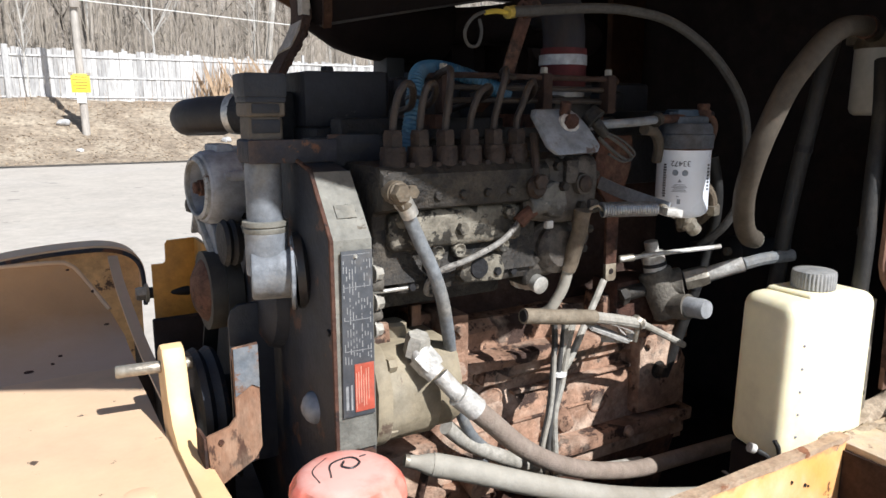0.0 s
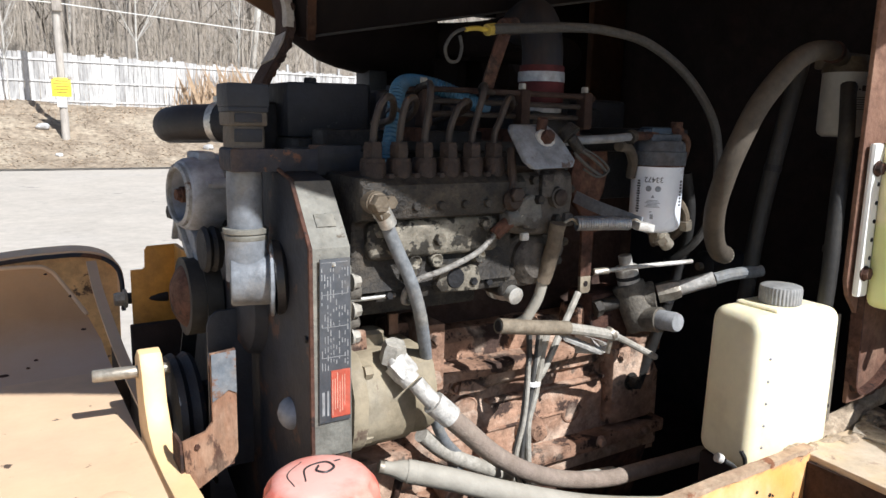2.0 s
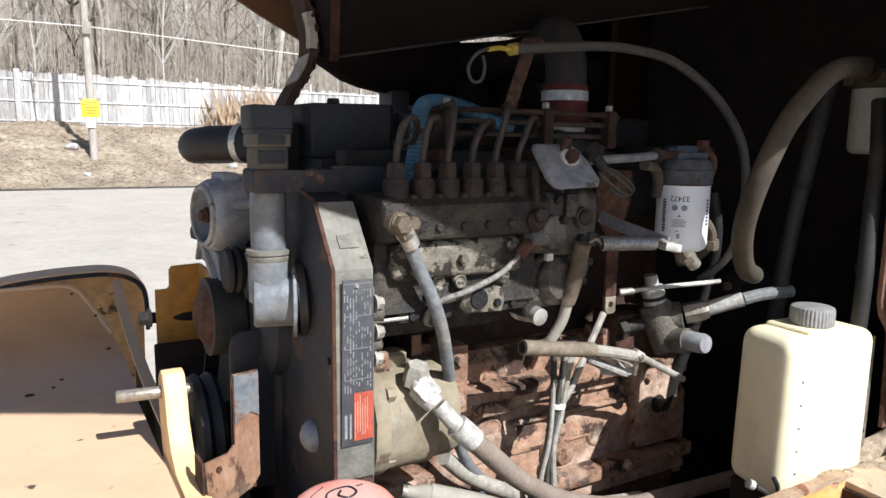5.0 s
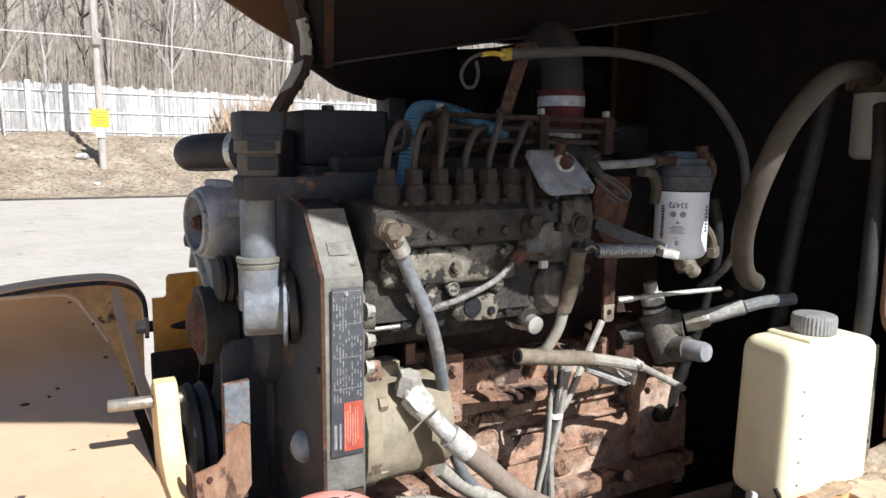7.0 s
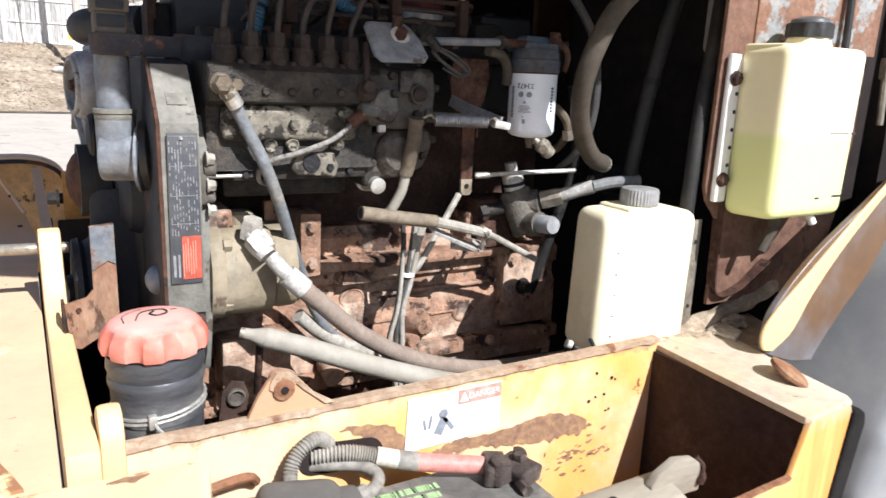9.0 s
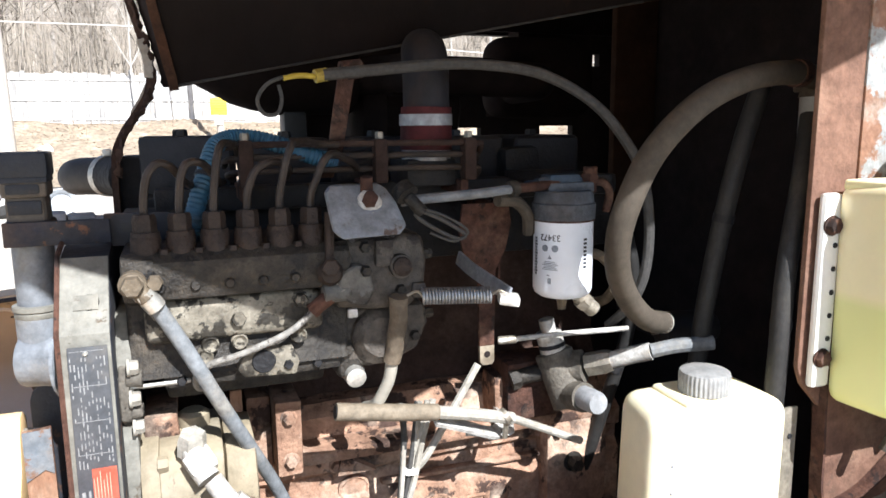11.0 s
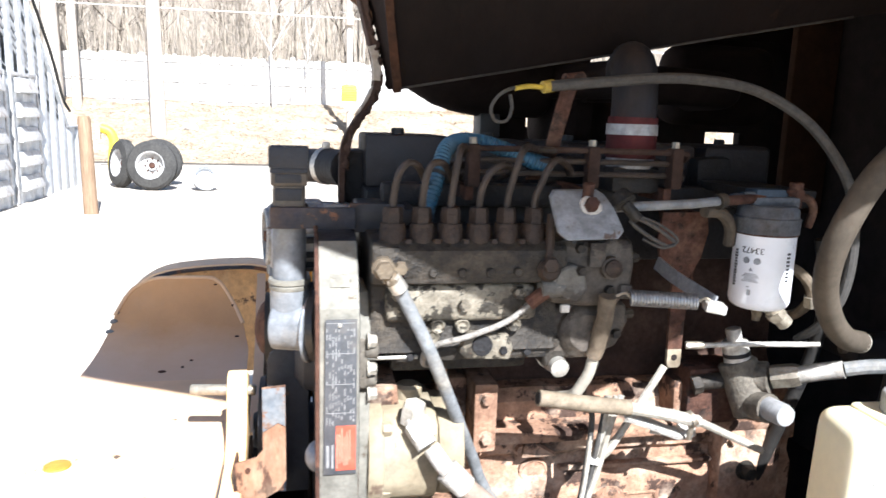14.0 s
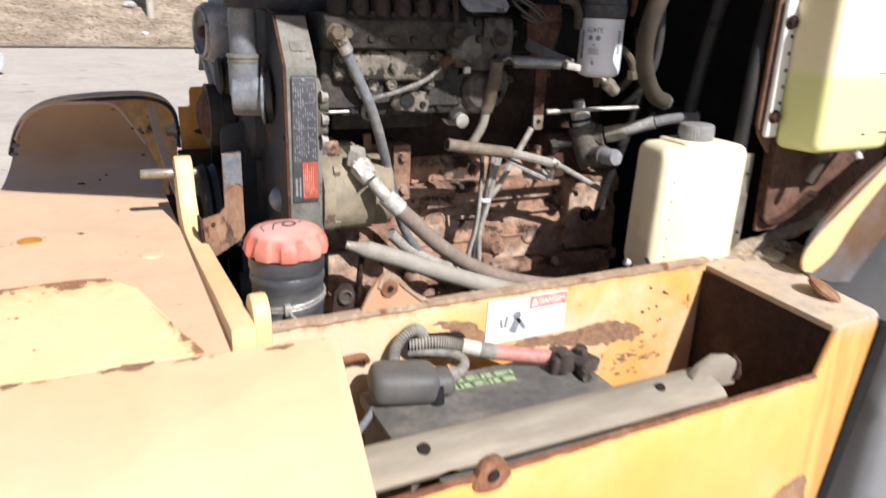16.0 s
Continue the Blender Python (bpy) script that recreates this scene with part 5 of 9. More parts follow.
part("front_wall", slanted(prism([(0.12, 0.72), (1.078, 0.72), (1.146, 1.084), (1.140, 1.095), (1.034, 1.096), (1.028, 1.09), (1.0, 1.022), (0.8, 1.0324), (0.12, front_z(0.12))], "y", 0.207, 0.215, 0.001)), FRONT_YELLOW, box)
part("front_ear", slanted(rough_up(prism([(0.387 + 0.022 * math.cos(a) * (1.25 if math.sin(a) < 0 else 1), 1.053 + 0.021 * math.sin(a)) for a in steps(0, 2 * math.pi, 22)[:-1]], "y", 0.2042, 0.2165, 0.001), 0.0015, 50)), RUST_RIM, box, "rusty brown ear")
part("front_rim", slanted(rough_up(prism([(0.12 + 0.02 * k, front_z(0.12 + 0.02 * k) + 0.0022 * (j - 1) + (0.004 * noise.noise(Vector((k * 0.8, 9, 0))) if j == 0 else 0)) for j, ks in ((0, range(45)), (2, range(44, -1, -1))) for k in ks], "y", 0.2055, 0.2135, 0), 0.0012, 60)), RUST_RIM, box, "rust-eaten front rim")
part("bottom", prism([(0.128, 0.20), (1.04, 0.275), (1.04, 0.553), (0.128, 0.553)], "z", 0.80, 0.808, 0.001), RUSTY, box)
part("rust_patch", slanted(patch([(0.93, 0.79), (0.97, 0.825), (1.01, 0.828), (1.04, 0.82), (1.05, 0.78), (1.02, 0.75), (0.95, 0.75)], "y", (0.2062, 0.2075), 12, 0.012)), WALL_RUST, box)
part("left_wall", block((0.12, 0.20, 0.8), (0.128, 0.553, 1.06), 0.001), YELLOW_RUSTY, box)
# dark brown puts the end wall's shade into its colour
part("right_wall", prism([(0.27, 0.80), (0.553, 0.80), (0.553, 1.09), (0.27, 1.09)], "x", 1.042, 1.048, 0.001), RUST_DARK, box)
part("end_top", prism([(1.028, 0.268), (1.035, 0.262), (1.146, 0.272), (1.156, 0.285), (1.18, 0.42), (1.21, 0.53), (1.20, 0.575), (1.052, 0.575), (1.05, 0.563)], "z", 1.089, 1.101, 0.004), DUSTY_YELLOW, box)
part("end_face", block((1.085, 0.29, 0.72), (1.10, 0.56, 1.088), 0.004), YELLOW, box)
part("edge_seal", soften(prism([(1.076, 0.70), (1.108, 0.70), (1.178, 1.060), (1.174, 1.078), (1.162, 1.086), (1.148, 1.086)], "y", 0.264, 0.300, 0), 0.006, 3, 50), SEAL_BLACK, box, "black rubber edge seal")
part("rust_patch", patch([(0.611, 1.008), (0.65, 1.016), (0.732, 1.014), (0.805, 1.02), (0.858, 1.014), (0.9, 0.994), (0.898, 0.971), (0.86, 0.974), (0.812, 0.974), (0.75, 0.985), (0.711, 0.992), (0.66, 0.998), (0.615, 1.0)], "y", (0.5520, 0.5534), 2, 0.008), WALL_RUST, box)
part("rust_patch", patch([(0.47, 1.075), (0.52, 1.072), (0.555, 1.055), (0.575, 1.03), (0.555, 1.01), (0.53, 1.025), (0.50, 1.06)], "y", (0.5522, 0.5534), 3, 0.006), WALL_RUST, box)
rng = random.Random(21)
for k in range(34):
    px, pz, s = rng.gauss(0.885, 0.035), rng.gauss(0.935, 0.022), rng.uniform(0.0015, 0.005)
    part("rust_patch", patch([(px - s * 1.6, pz), (px, pz + s * 0.6), (px + s * 1.6, pz + 0.3 * s), (px, pz - s * 0.6)], "y", (0.5518, 0.5534), k, 0.004), WALL_RUST, box)
for k in range(8):
    px, pz, s = rng.uniform(0.90, 0.96), rng.uniform(1.0, 1.075), rng.uniform(0.0015, 0.003)
    part("rust_patch", patch([(px - s, pz), (px, pz + s), (px + s, pz), (px, pz - s * 1.2)], "y", (0.5512, 0.5534), k + 40, 0.002), GREASY, box)
part("rim_lug", join(rod((0.398, 0.5485, 1.147), (0.398, 0.56, 1.147), 0.0135), rod((0.398, 0.5475, 1.147), (0.398, 0.549, 1.147), 0.008)), RUST_RIM, box)
# near-black discs stand in for the dark inside the holes
part("lug_hole", rod((0.398, 0.546, 1.147), (0.398, 0.5478, 1.147), 0.005), DARK_WALL, box)
part("lug_hole", slanted(rod((0.387, 0.2015, 1.054), (0.387, 0.2045, 1.054), 0.0075)), DARK_WALL, box)
part("cable_slot", prism([(0.475 + (0.036 if math.cos(a) > 0 else -0.036) + 0.023 * math.cos(a), 1.037 - 0.12 * (0.036 if math.cos(a) > 0 else -0.036) + 0.022 * math.sin(a)) for a in steps(0, 2 * math.pi, 28)[:-1]], "y", 0.5505, 0.5535, 0), DARK_WALL, box, "dark cable slot")
part("wall_bracket", tube([(0.30, 0.545, 1.03), (0.30, 0.535, 1.045), (0.345, 0.535, 1.05), (0.36, 0.545, 1.035)], 0.006, 8), RUST_RIM, box)
part("filler_disc", rough_up(lathe((1.132, 0.364, 1.100), (1.137, 0.359, 1.112), [(0, 0.026), (0.35, 0.036), (0.75, 0.036), (1, 0.024)], 28), 0.002, 30), RUST_RIM, box, "rusty disc on the box end")

danger = thing("danger_sticker", (0.645, 0.55, 1.02), "white danger sticker with a red heading on the box wall", "sticker")
part("sheet", prism([(0.568, 1.018), (0.725, 1.020), (0.727, 1.097), (0.572, 1.097)], "y", 0.5505, 0.5525, 0), LABEL_WHITE, danger)
part("heading", block((0.652, 0.5492, 1.074), (0.7255, 0.5503, 1.0955), 0), shade("faded_red_heading", (0.58, 0.22, 0.17), (0.62, 0.36, 0.30), 60, 0.5, 0, 0), danger)
lettering("DANGER", 0.0135, pose(0.6955, 0.5486, 1.0845) @ FACE_FRONT, LABEL_WHITE, "lettering", danger)
part("warning_triangle", prism([(0.654, 1.078), (0.668, 1.078), (0.661, 1.092)], "y", 0.5484, 0.5492, 0), LABEL_WHITE, danger)
bars(pose(0.692, 0.5503, 1.05) @ FACE_FRONT, [(0, 0.018, 0.05, 0.002), (0, 0.011, 0.056, 0.002), (0, 0.004, 0.05, 0.002), (0, -0.004, 0.054, 0.002), (0, -0.011, 0.045, 0.002)], PRINT_FADED, "small_print", danger)
part("pictogram", join(rod((0.628, 0.5502, 1.065), (0.628, 0.5497, 1.065), 0.0075), block((0.618, 0.5497, 1.034), (0.632, 0.5502, 1.06), 0, (0, 25, 0)), block((0.634, 0.5497, 1.036), (0.640, 0.5502, 1.062), 0, (0, -38, 0)), block((0.596, 0.5497, 1.046), (0.600, 0.5502, 1.062), 0, (0, -10, 0)), block((0.605, 0.5497, 1.046), (0.609, 0.5502, 1.066), 0, (0, 10, 0))), PRINT_GREY, danger)

cover = thing("yellow_cover", (0.0, 0.3, 1.0), "bright yellow steel cover beside the battery box", "cover")
part("lid", prism([(-0.6, -0.2), (0.12, -0.2), (0.215, 0.10), (0.285, 0.44), (0.283, 0.458), (0.268, 0.468), (-0.6, 0.50)], "z", 1.10, 1.128, 0.008), LID_YELLOW, cover)
for k, (px, py, s) in enumerate(((-0.16, 0.478, 0.022), (-0.10, 0.472, 0.012), (0.03, 0.470, 0.020), (0.10, 0.464, 0.010), (0.21, 0.455, 0.012), (-0.24, 0.483, 0.014))):
    part("rust_patch", patch([(px - s * 1.8, py), (px - s * 0.4, py + s * 0.35), (px + s * 1.6, py + s * 0.2), (px + s * 0.5, py - s * 0.5)], "z", (1.127, 1.1286), k, 0.006), WALL_RUST, cover)
part("skirt", prism([(-0.59, -0.19), (0.11, -0.19), (0.205, 0.10), (0.26, 0.45), (-0.59, 0.48)], "z", 0.8, 1.10, 0.004), YELLOW, cover)

# ---- battery ----
bat = thing("battery", (0.55, 0.40, 0.808), "dusty black vehicle battery with faded green print", "battery")
part("case", block((0.34, 0.325, 0.808), (0.70, 0.505, 0.985), 0.008), BATTERY_BLACK, bat)
part("top", block((0.335, 0.32, 0.985), (0.705, 0.51, 1.005), 0.006), BATTERY_BLACK, bat)
bars(pose(0.532, 0.466, 1.005, 0, 0, -4), [(-0.058 + 0.0165 * c + 0.006 * r, 0.022 - 0.019 * r - 0.0045 * q, 0.0135, 0.0034) for r in range(2) for c in range(7 - r) for q in (0, 1, 2)] + [(-0.058 + 0.0165 * c + 0.005 * (c % 3) + 0.006 * r, 0.0175 - 0.019 * r, 0.004, 0.012) for r in range(2) for c in range(7 - r)], BATTERY_GREEN, "faded_print", bat)
part("terminal", rough_up(join(block((0.640, 0.435, 1.006), (0.672, 0.485, 1.034), 0.008, (0, 0, -25), 3), rod((0.655, 0.445, 1.01), (0.655, 0.445, 1.042), 0.014), block((0.665, 0.42, 1.006), (0.705, 0.475, 1.03), 0.007, (0, 0, 15), 3), hexa((0.69, 0.45, 1.026), (0.69, 0.45, 1.04), 0.010), hexa((0.675, 0.425, 1.012), (0.672, 0.405, 1.012), 0.009), rod((0.70, 0.465, 1.01), (0.70, 0.465, 1.036), 0.009)), 0.003, 70), CLAMP_DUSTY, bat, "corroded terminal clamp")
part("second_terminal", lathe((0.43, 0.44, 1.005), (0.43, 0.44, 1.03), [(0, 0.011), (1, 0.009)], 14), GREASY, bat)
tc = thing("terminal_cap", (0.42, 0.445, 1.0), "black rubber cap over the battery terminal", "cap")
part("boot", rough_up(block((0.338, 0.435, 1.006), (0.440, 0.505, 1.056), 0.024, (0, 4, -14), 5), 0.002, 14), BOOT_RUBBER, tc)
part("boot_end", block((0.425, 0.440, 1.008), (0.465, 0.490, 1.040), 0.014, (0, 0, -10), 4), BOOT_RUBBER, tc)
hb = thing("hold_down_bar", (0.6, 0.3, 1.0), "grimy angle bar clamping the battery, hole at each end", "bar")
part("channel", rough_up(prism([(0.285, 1.004), (0.283, 1.010), (0.290, 1.0175), (0.304, 1.023), (0.320, 1.0275), (0.340, 1.030), (0.353, 1.024), (0.359, 1.010), (0.353, 1.010), (0.340, 1.022), (0.320, 1.020), (0.304, 1.016), (0.292, 1.010), (0.290, 1.004)], "x", 0.13, 0.84, 0.0006), 0.0012, 18), BAR_METAL, hb)
part("end_tab", rough_up(prism([(0.80, 1.005), (0.80, 1.03), (0.815, 1.045), (0.845, 1.056), (0.875, 1.052), (0.893, 1.04), (0.893, 1.0)], "y", 0.318, 0.330, 0.002), 0.003, 35), BAR_METAL, hb)
part("end_curl", rough_up(tube([(0.888, 0.328, 1.046), (0.893, 0.318, 1.035), (0.892, 0.316, 1.015)], 0.006, 10), 0.004, 70), RUSTY, hb)
part("hole", rod((0.352, 0.316, 1.024), (0.352, 0.313, 1.0285), 0.0085), DARK_WALL, hb)
part("hole", rod((0.738, 0.320, 1.025), (0.738, 0.318, 1.0295), 0.0075), DARK_WALL, hb)
cab = thing("battery_cable", (0.55, 0.47, 1.0), "thick battery cable, red sleeve out of split conduit", "cable")
part("conduit", tube([(0.435, 0.556, 1.045), (0.48, 0.538, 1.047), (0.512, 0.524, 1.042)], 0.0095, 12, 10, 20, 0.0025), CONDUIT, cab, "ribbed grey conduit")
part("tape", tube([(0.512, 0.524, 1.042), (0.538, 0.513, 1.036)], 0.0125, 12), CONDUIT_TAPE, cab, "pale tape")
part("conduit_end", tube([(0.538, 0.513, 1.036), (0.562, 0.504, 1.031)], 0.0105, 12, 8, 7, 0.0025), CONDUIT, cab)
part("red_sleeve", tube([(0.562, 0.504, 1.031), (0.60, 0.490, 1.026), (0.645, 0.470, 1.022)], 0.0125, 12), CABLE_RED, cab)
cab2 = thing("battery_cable", (0.45, 0.5, 1.0), "ribbed conduit arching out of the cable slot", "cable")
part("conduit", tube([(0.392, 0.505, 1.03), (0.396, 0.525, 1.045), (0.406, 0.533, 1.062), (0.421, 0.537, 1.073), (0.440, 0.545, 1.074), (0.458, 0.556, 1.058)], 0.0078, 12, 12, 24, 0.0024), CONDUIT, cab2)
cab3 = thing("battery_cable", (0.5, 0.5, 1.0), "dusty grey cable looping over the battery", "cable")
part("cable", tube([(0.43, 0.56, 1.03), (0.455, 0.545, 1.033), (0.490, 0.528, 1.032), (0.504, 0.505, 1.028), (0.492, 0.485, 1.024), (0.455, 0.47, 1.022)], 0.0085, 12, 8), CONDUIT, cab3)
part("lug", tube([(0.462, 0.474, 1.022), (0.478, 0.479, 1.023)], 0.0105, 10, 6, 4, 0.002), CONDUIT, cab3)
part("thin_wire", tube([(0.355, 0.478, 1.004), (0.325, 0.45, 0.995), (0.29, 0.42, 0.985)], 0.0055, 8), HOSE_GREY, cab3)

# ---- engine ----
engine = thing("engine", (0.75, 1.15, 0.9), "rust-streaked inline six-cylinder diesel engine, dusty and oily", "engine")


def bolts(places, d, r, h, material, parent, washer=0.0, name="bolt"):
    d = Vector(d).normalized()
    for q in places:
        q = Vector(q)
        part(name, hexa(q - d * h * 0.2, q + d * h, r, washer), material, parent)


FACE = [(0.94, 0.93), (0.94, 1.10), (0.952, 1.118), (0.952, 1.14), (0.94, 1.15), (0.94, 1.178), (0.962, 1.195), (0.966, 1.228), (0.985, 1.245), (1.36, 1.245), (1.36, 0.93)]


def block_side():
    """The block's long side, cut into short lengths so that the casting can be uneven."""
    bm = bmesh.new()
    rings = [[bm.verts.new((px, y, z)) for y, z in FACE] for px in steps(0.36, 1.14, 52)]
    n = len(FACE)
    for a, b in zip(rings, rings[1:]):
        for k in range(n):
            bm.faces.new((a[k], a[(k + 1) % n], b[(k + 1) % n], b[k]))
    bm.faces.new(rings[0][::-1])
    bm.faces.new(rings[-1])
    bmesh.ops.recalc_face_normals(bm, faces=bm.faces)
    return bm


blk = part("block", rough_up(rough_up(block_side(), 0.003, 14), 0.0012, 60), RUSTY_BLOCK, engine)
for nm, lo, hi, bv in (("flange_rib", (0.545, 0.912, 1.178), (1.10, 0.97, 1.198), 0.007), ("sump_rail", (0.60, 0.905, 0.985), (1.13, 0.96, 1.012), 0.006), ("lower_step", (0.40, 0.925, 0.95), (1.13, 0.96, 0.985), 0.004),
                       ("boss", (0.50, 0.93, 1.16), (0.536, 0.985, 1.29), 0.008), ("strap", (0.536, 0.882, 1.185), (0.572, 0.97, 1.295), 0.004),
                       ("pad", (0.885, 0.918, 1.20), (0.985, 0.975, 1.275), 0.014), ("boss", (0.98, 0.912, 1.02), (1.10, 0.96, 1.185), 0.014),
                       ("web", (0.70, 0.934, 1.115), (0.98, 0.95, 1.122), 0.003), ("seam", (0.60, 0.936, 1.062), (0.88, 0.95, 1.066), 0.002)):
    part(nm, rough_up(block(lo, hi, bv), 0.0018, 26), RUSTY_BLOCK, blk)
part("gusset", prism([(0.628, 1.150), (0.636, 1.182), (0.690, 1.150)], "y", 0.922, 0.965, 0.002), RUSTY_BLOCK, blk)
part("lump", rough_up(join(lathe((0.795, 0.95, 1.05), (0.795, 0.905, 1.05), [(0, 0.032), (0.6, 0.026), (1, 0.016)], 18), rod((0.775, 0.95, 1.025), (0.775, 0.912, 1.022), 0.014)), 0.004, 40), RUSTY_BLOCK, blk)
# deep shade of the cavity is put into this dark colour
part("upper_block", rough_up(prism([(1.02, 1.245), (1.035, 1.28), (1.035, 1.46), (1.36, 1.46), (1.36, 1.245)], "x", 0.36, 1.14, 0.004), 0.003, 30), RUST_DARK, engine, "upper block, cavity shade put into its dark colour")
bolts([(0.554, 0.882, 1.272), (0.555, 0.882, 1.208), (0.92, 0.918, 1.24), (1.0, 0.912, 1.165), (0.63, 0.938, 1.16), (0.95, 0.905, 1.0), (0.70, 0.905, 1.0), (1.07, 0.905, 1.0)], (0, -1, 0), 0.009, 0.010, RUSTY_BLOCK, blk, 0.012)
bolts([(1.030, 0.912, 1.107)], (0, -1, 0), 0.013, 0.02, PUMP_GREY, blk, 0.018)
for q in ((0.658, 0.948, 1.112), (0.90, 0.945, 1.06)):
    part("core_plug", rough_up(lathe(q, (q[0], q[1] - 0.007, q[2]), [(0, 0.025), (0.7, 0.024), (1, 0.021), (0.6, 0.018)], 24), 0.003, 45), RUSTY_BLOCK, blk)
part("sump", rough_up(prism([(0.93, 0.955), (1.3, 0.955), (1.24, 0.755), (0.98, 0.755)], "x", 0.42, 1.12, 0.015), 0.002, 20), RUSTY, engine)
part("flange_lump", rough_up(join(block((0.40, 0.88, 1.0), (0.52, 0.95, 1.09), 0.012), rod((0.50, 0.93, 1.02), (0.50, 0.87, 1.01), 0.024), rod((0.60, 0.93, 1.0), (0.60, 0.885, 0.99), 0.02)), 0.005, 25), RUSTY_BLOCK, engine)
part("cylinder_head", rough_up(block((0.38, 1.0, 1.46), (1.15, 1.34, 1.575), 0.006), 0.0015, 25), GREASY, engine)
part("intake_box", rough_up(prism([(0.382, 1.05), (0.505, 1.02), (0.515, 1.03), (0.515, 1.20), (0.382, 1.2)], "z", 1.575, 1.66, 0.008), 0.001, 15), VALVE_BLUE, engine, "black intake heater housing")
for i in range(4):
    x0 = 0.535 + 0.15 * i
    vc = part("valve_cover", block((x0, 1.05, 1.575), (x0 + 0.13, 1.2, 1.655), 0.014, seg=3), VALVE_BLUE, engine)
    bolts([(x0 + 0.065, 1.12, 1.653)], (0, 0, 1), 0.011, 0.012, BLACK_PAINT, vc)
bolts([(0.44, 1.10, 1.658)], (0, 0, 1), 0.011, 0.012, BLACK_PAINT, engine)
part("intake_rail", rough_up(block((0.40, 0.955, 1.555), (1.13, 1.0, 1.59), 0.008), 0.002, 25), GREASY, engine)
for i, q in enumerate(((0.66, 1.02), (0.80, 0.985), (0.95, 1.02))):
    part("head_lump", rough_up(block((q[0], q[1], 1.58), (q[0] + 0.07, q[1] + 0.06, 1.635), 0.014), 0.004, 30), GREASY, engine)

# gear housing and its side cover
PROFILE = [(0.752, 1.19), (0.757, 1.452), (0.815, 1.527), (0.86, 1.535), (1.16, 1.535), (1.22, 1.45), (1.22, 1.02), (1.05, 0.95), (0.86, 0.98), (0.80, 1.06), (0.752, 1.13)]
gear = part("gear_housing", prism(PROFILE, "x", 0.300, 0.352, 0.004), RUST_BLUE, engine, "dark oily gear housing")
part("side_strip", prism([(0.748, 1.192), (0.753, 1.453), (0.812, 1.528), (0.815, 1.520), (0.757, 1.448), (0.752, 1.192)], "x", 0.3015, 0.3505, 0.0005), KHAKI, gear, "dusty khaki front edge")
part("gasket_bead", tube([(0.299, 0.749, 1.16), (0.299, 0.7525, 1.453), (0.299, 0.812, 1.53), (0.299, 0.86, 1.54)], 0.003, 6, 3, smooth_path=False), RUSTY, gear)
part("logo_plate", block((0.315, 0.7745, 1.474), (0.34, 0.7765, 1.492), 0, (-37.8, 0, 0)), KHAKI, gear)
part("logo_ring", tube([(0.331 + 0.009 * math.cos(a), 0.776 + 0.0055 * math.sin(a), 1.483 + 0.007 * math.sin(a)) for a in steps(0, 2 * math.pi, 16)], 0.0012, 6, smooth_path=False), PUMP_GREY, gear)
part("dome", lathe((0.302, 0.83, 1.222), (0.284, 0.83, 1.222), [(0, 0.022), (0.35, 0.021), (0.7, 0.016), (0.95, 0.008), (1, 0.004)], 24), ALU, gear, "grey domed plug")
part("front_boss", rough_up(lathe((0.302, 0.985, 1.335), (0.27, 0.985, 1.335), [(0, 0.075), (0.6, 0.07), (1, 0.05)], 36), 0.001, 10), RUST_BLUE, gear)
bolts([(0.30, 0.768, z) for z in (1.16, 1.34)], (-1, 0, 0), 0.0045, 0.003, GREASY, gear)
part("rear_flange", rough_up(prism([(0.785, 1.16), (0.785, 1.42), (0.81, 1.46), (0.90, 1.46), (0.90, 1.10), (0.81, 1.08)], "x", 0.352, 0.368, 0.003), 0.001, 30), KHAKI, gear)

plate = thing("data_plate", (0.326, 0.75, 1.25), "black engine data plate with white print and red field", "plate")
part("sheet", prism([(0.306, 1.237), (0.3475, 1.237), (0.3475, 1.441), (0.3085, 1.441)], "y", 0.7455, 0.7485, 0.0004), PLATE_BLACK, plate)
part("red_field", block((0.3215, 0.7443, 1.243), (0.3465, 0.7456, 1.303), 0), LABEL_RED, plate)
rng = random.Random(3)
rows = []
for c, cx in enumerate((0.3105, 0.3142, 0.3179, 0.3216, 0.3253, 0.3290, 0.3327, 0.3364, 0.3401, 0.3438)):
    z = 1.43
    while z > 1.31:
        h = rng.uniform(0.002, 0.011)
        if rng.random() < 0.68:
            rows.append((cx - 0.327, z - h / 2 - 1.37, 0.0012, h))
        z -= h + rng.uniform(0.001, 0.006)
bars(pose(0.327, 0.7455, 1.37) @ FACE_FRONT, rows, PRINT_WHITE, "small_print", plate)
bars(pose(0.327, 0.7443, 1.273) @ FACE_FRONT, [(-0.004 + 0.0032 * c, 0.004 * (c % 3 - 1), 0.0009, 0.046 - 0.006 * (c % 2)) for c in range(6)], shade("pale_red_print", (0.55, 0.30, 0.22), None, 30, 0.5, 0, 0), "warning_print", plate)
bars(pose(0.3145, 0.7455, 1.262) @ FACE_FRONT, [(-0.003, 0, 0.0035, 0.03), (0.003, 0, 0.0025, 0.032)], PRINT_WHITE, "white_field", plate)
for rz in (0.067, 0.028, -0.012, -0.05):
    bars(pose(0.327, 0.7455, 1.37) @ FACE_FRONT, [(0, rz, 0.034, 0.0007)], PRINT_WHITE, "rule", plate)
part("rivet", lathe((0.326, 0.7455, 1.434), (0.326, 0.7425, 1.434), [(0, 0.003), (1, 0.0015)], 10), STEEL_BRIGHT, plate)

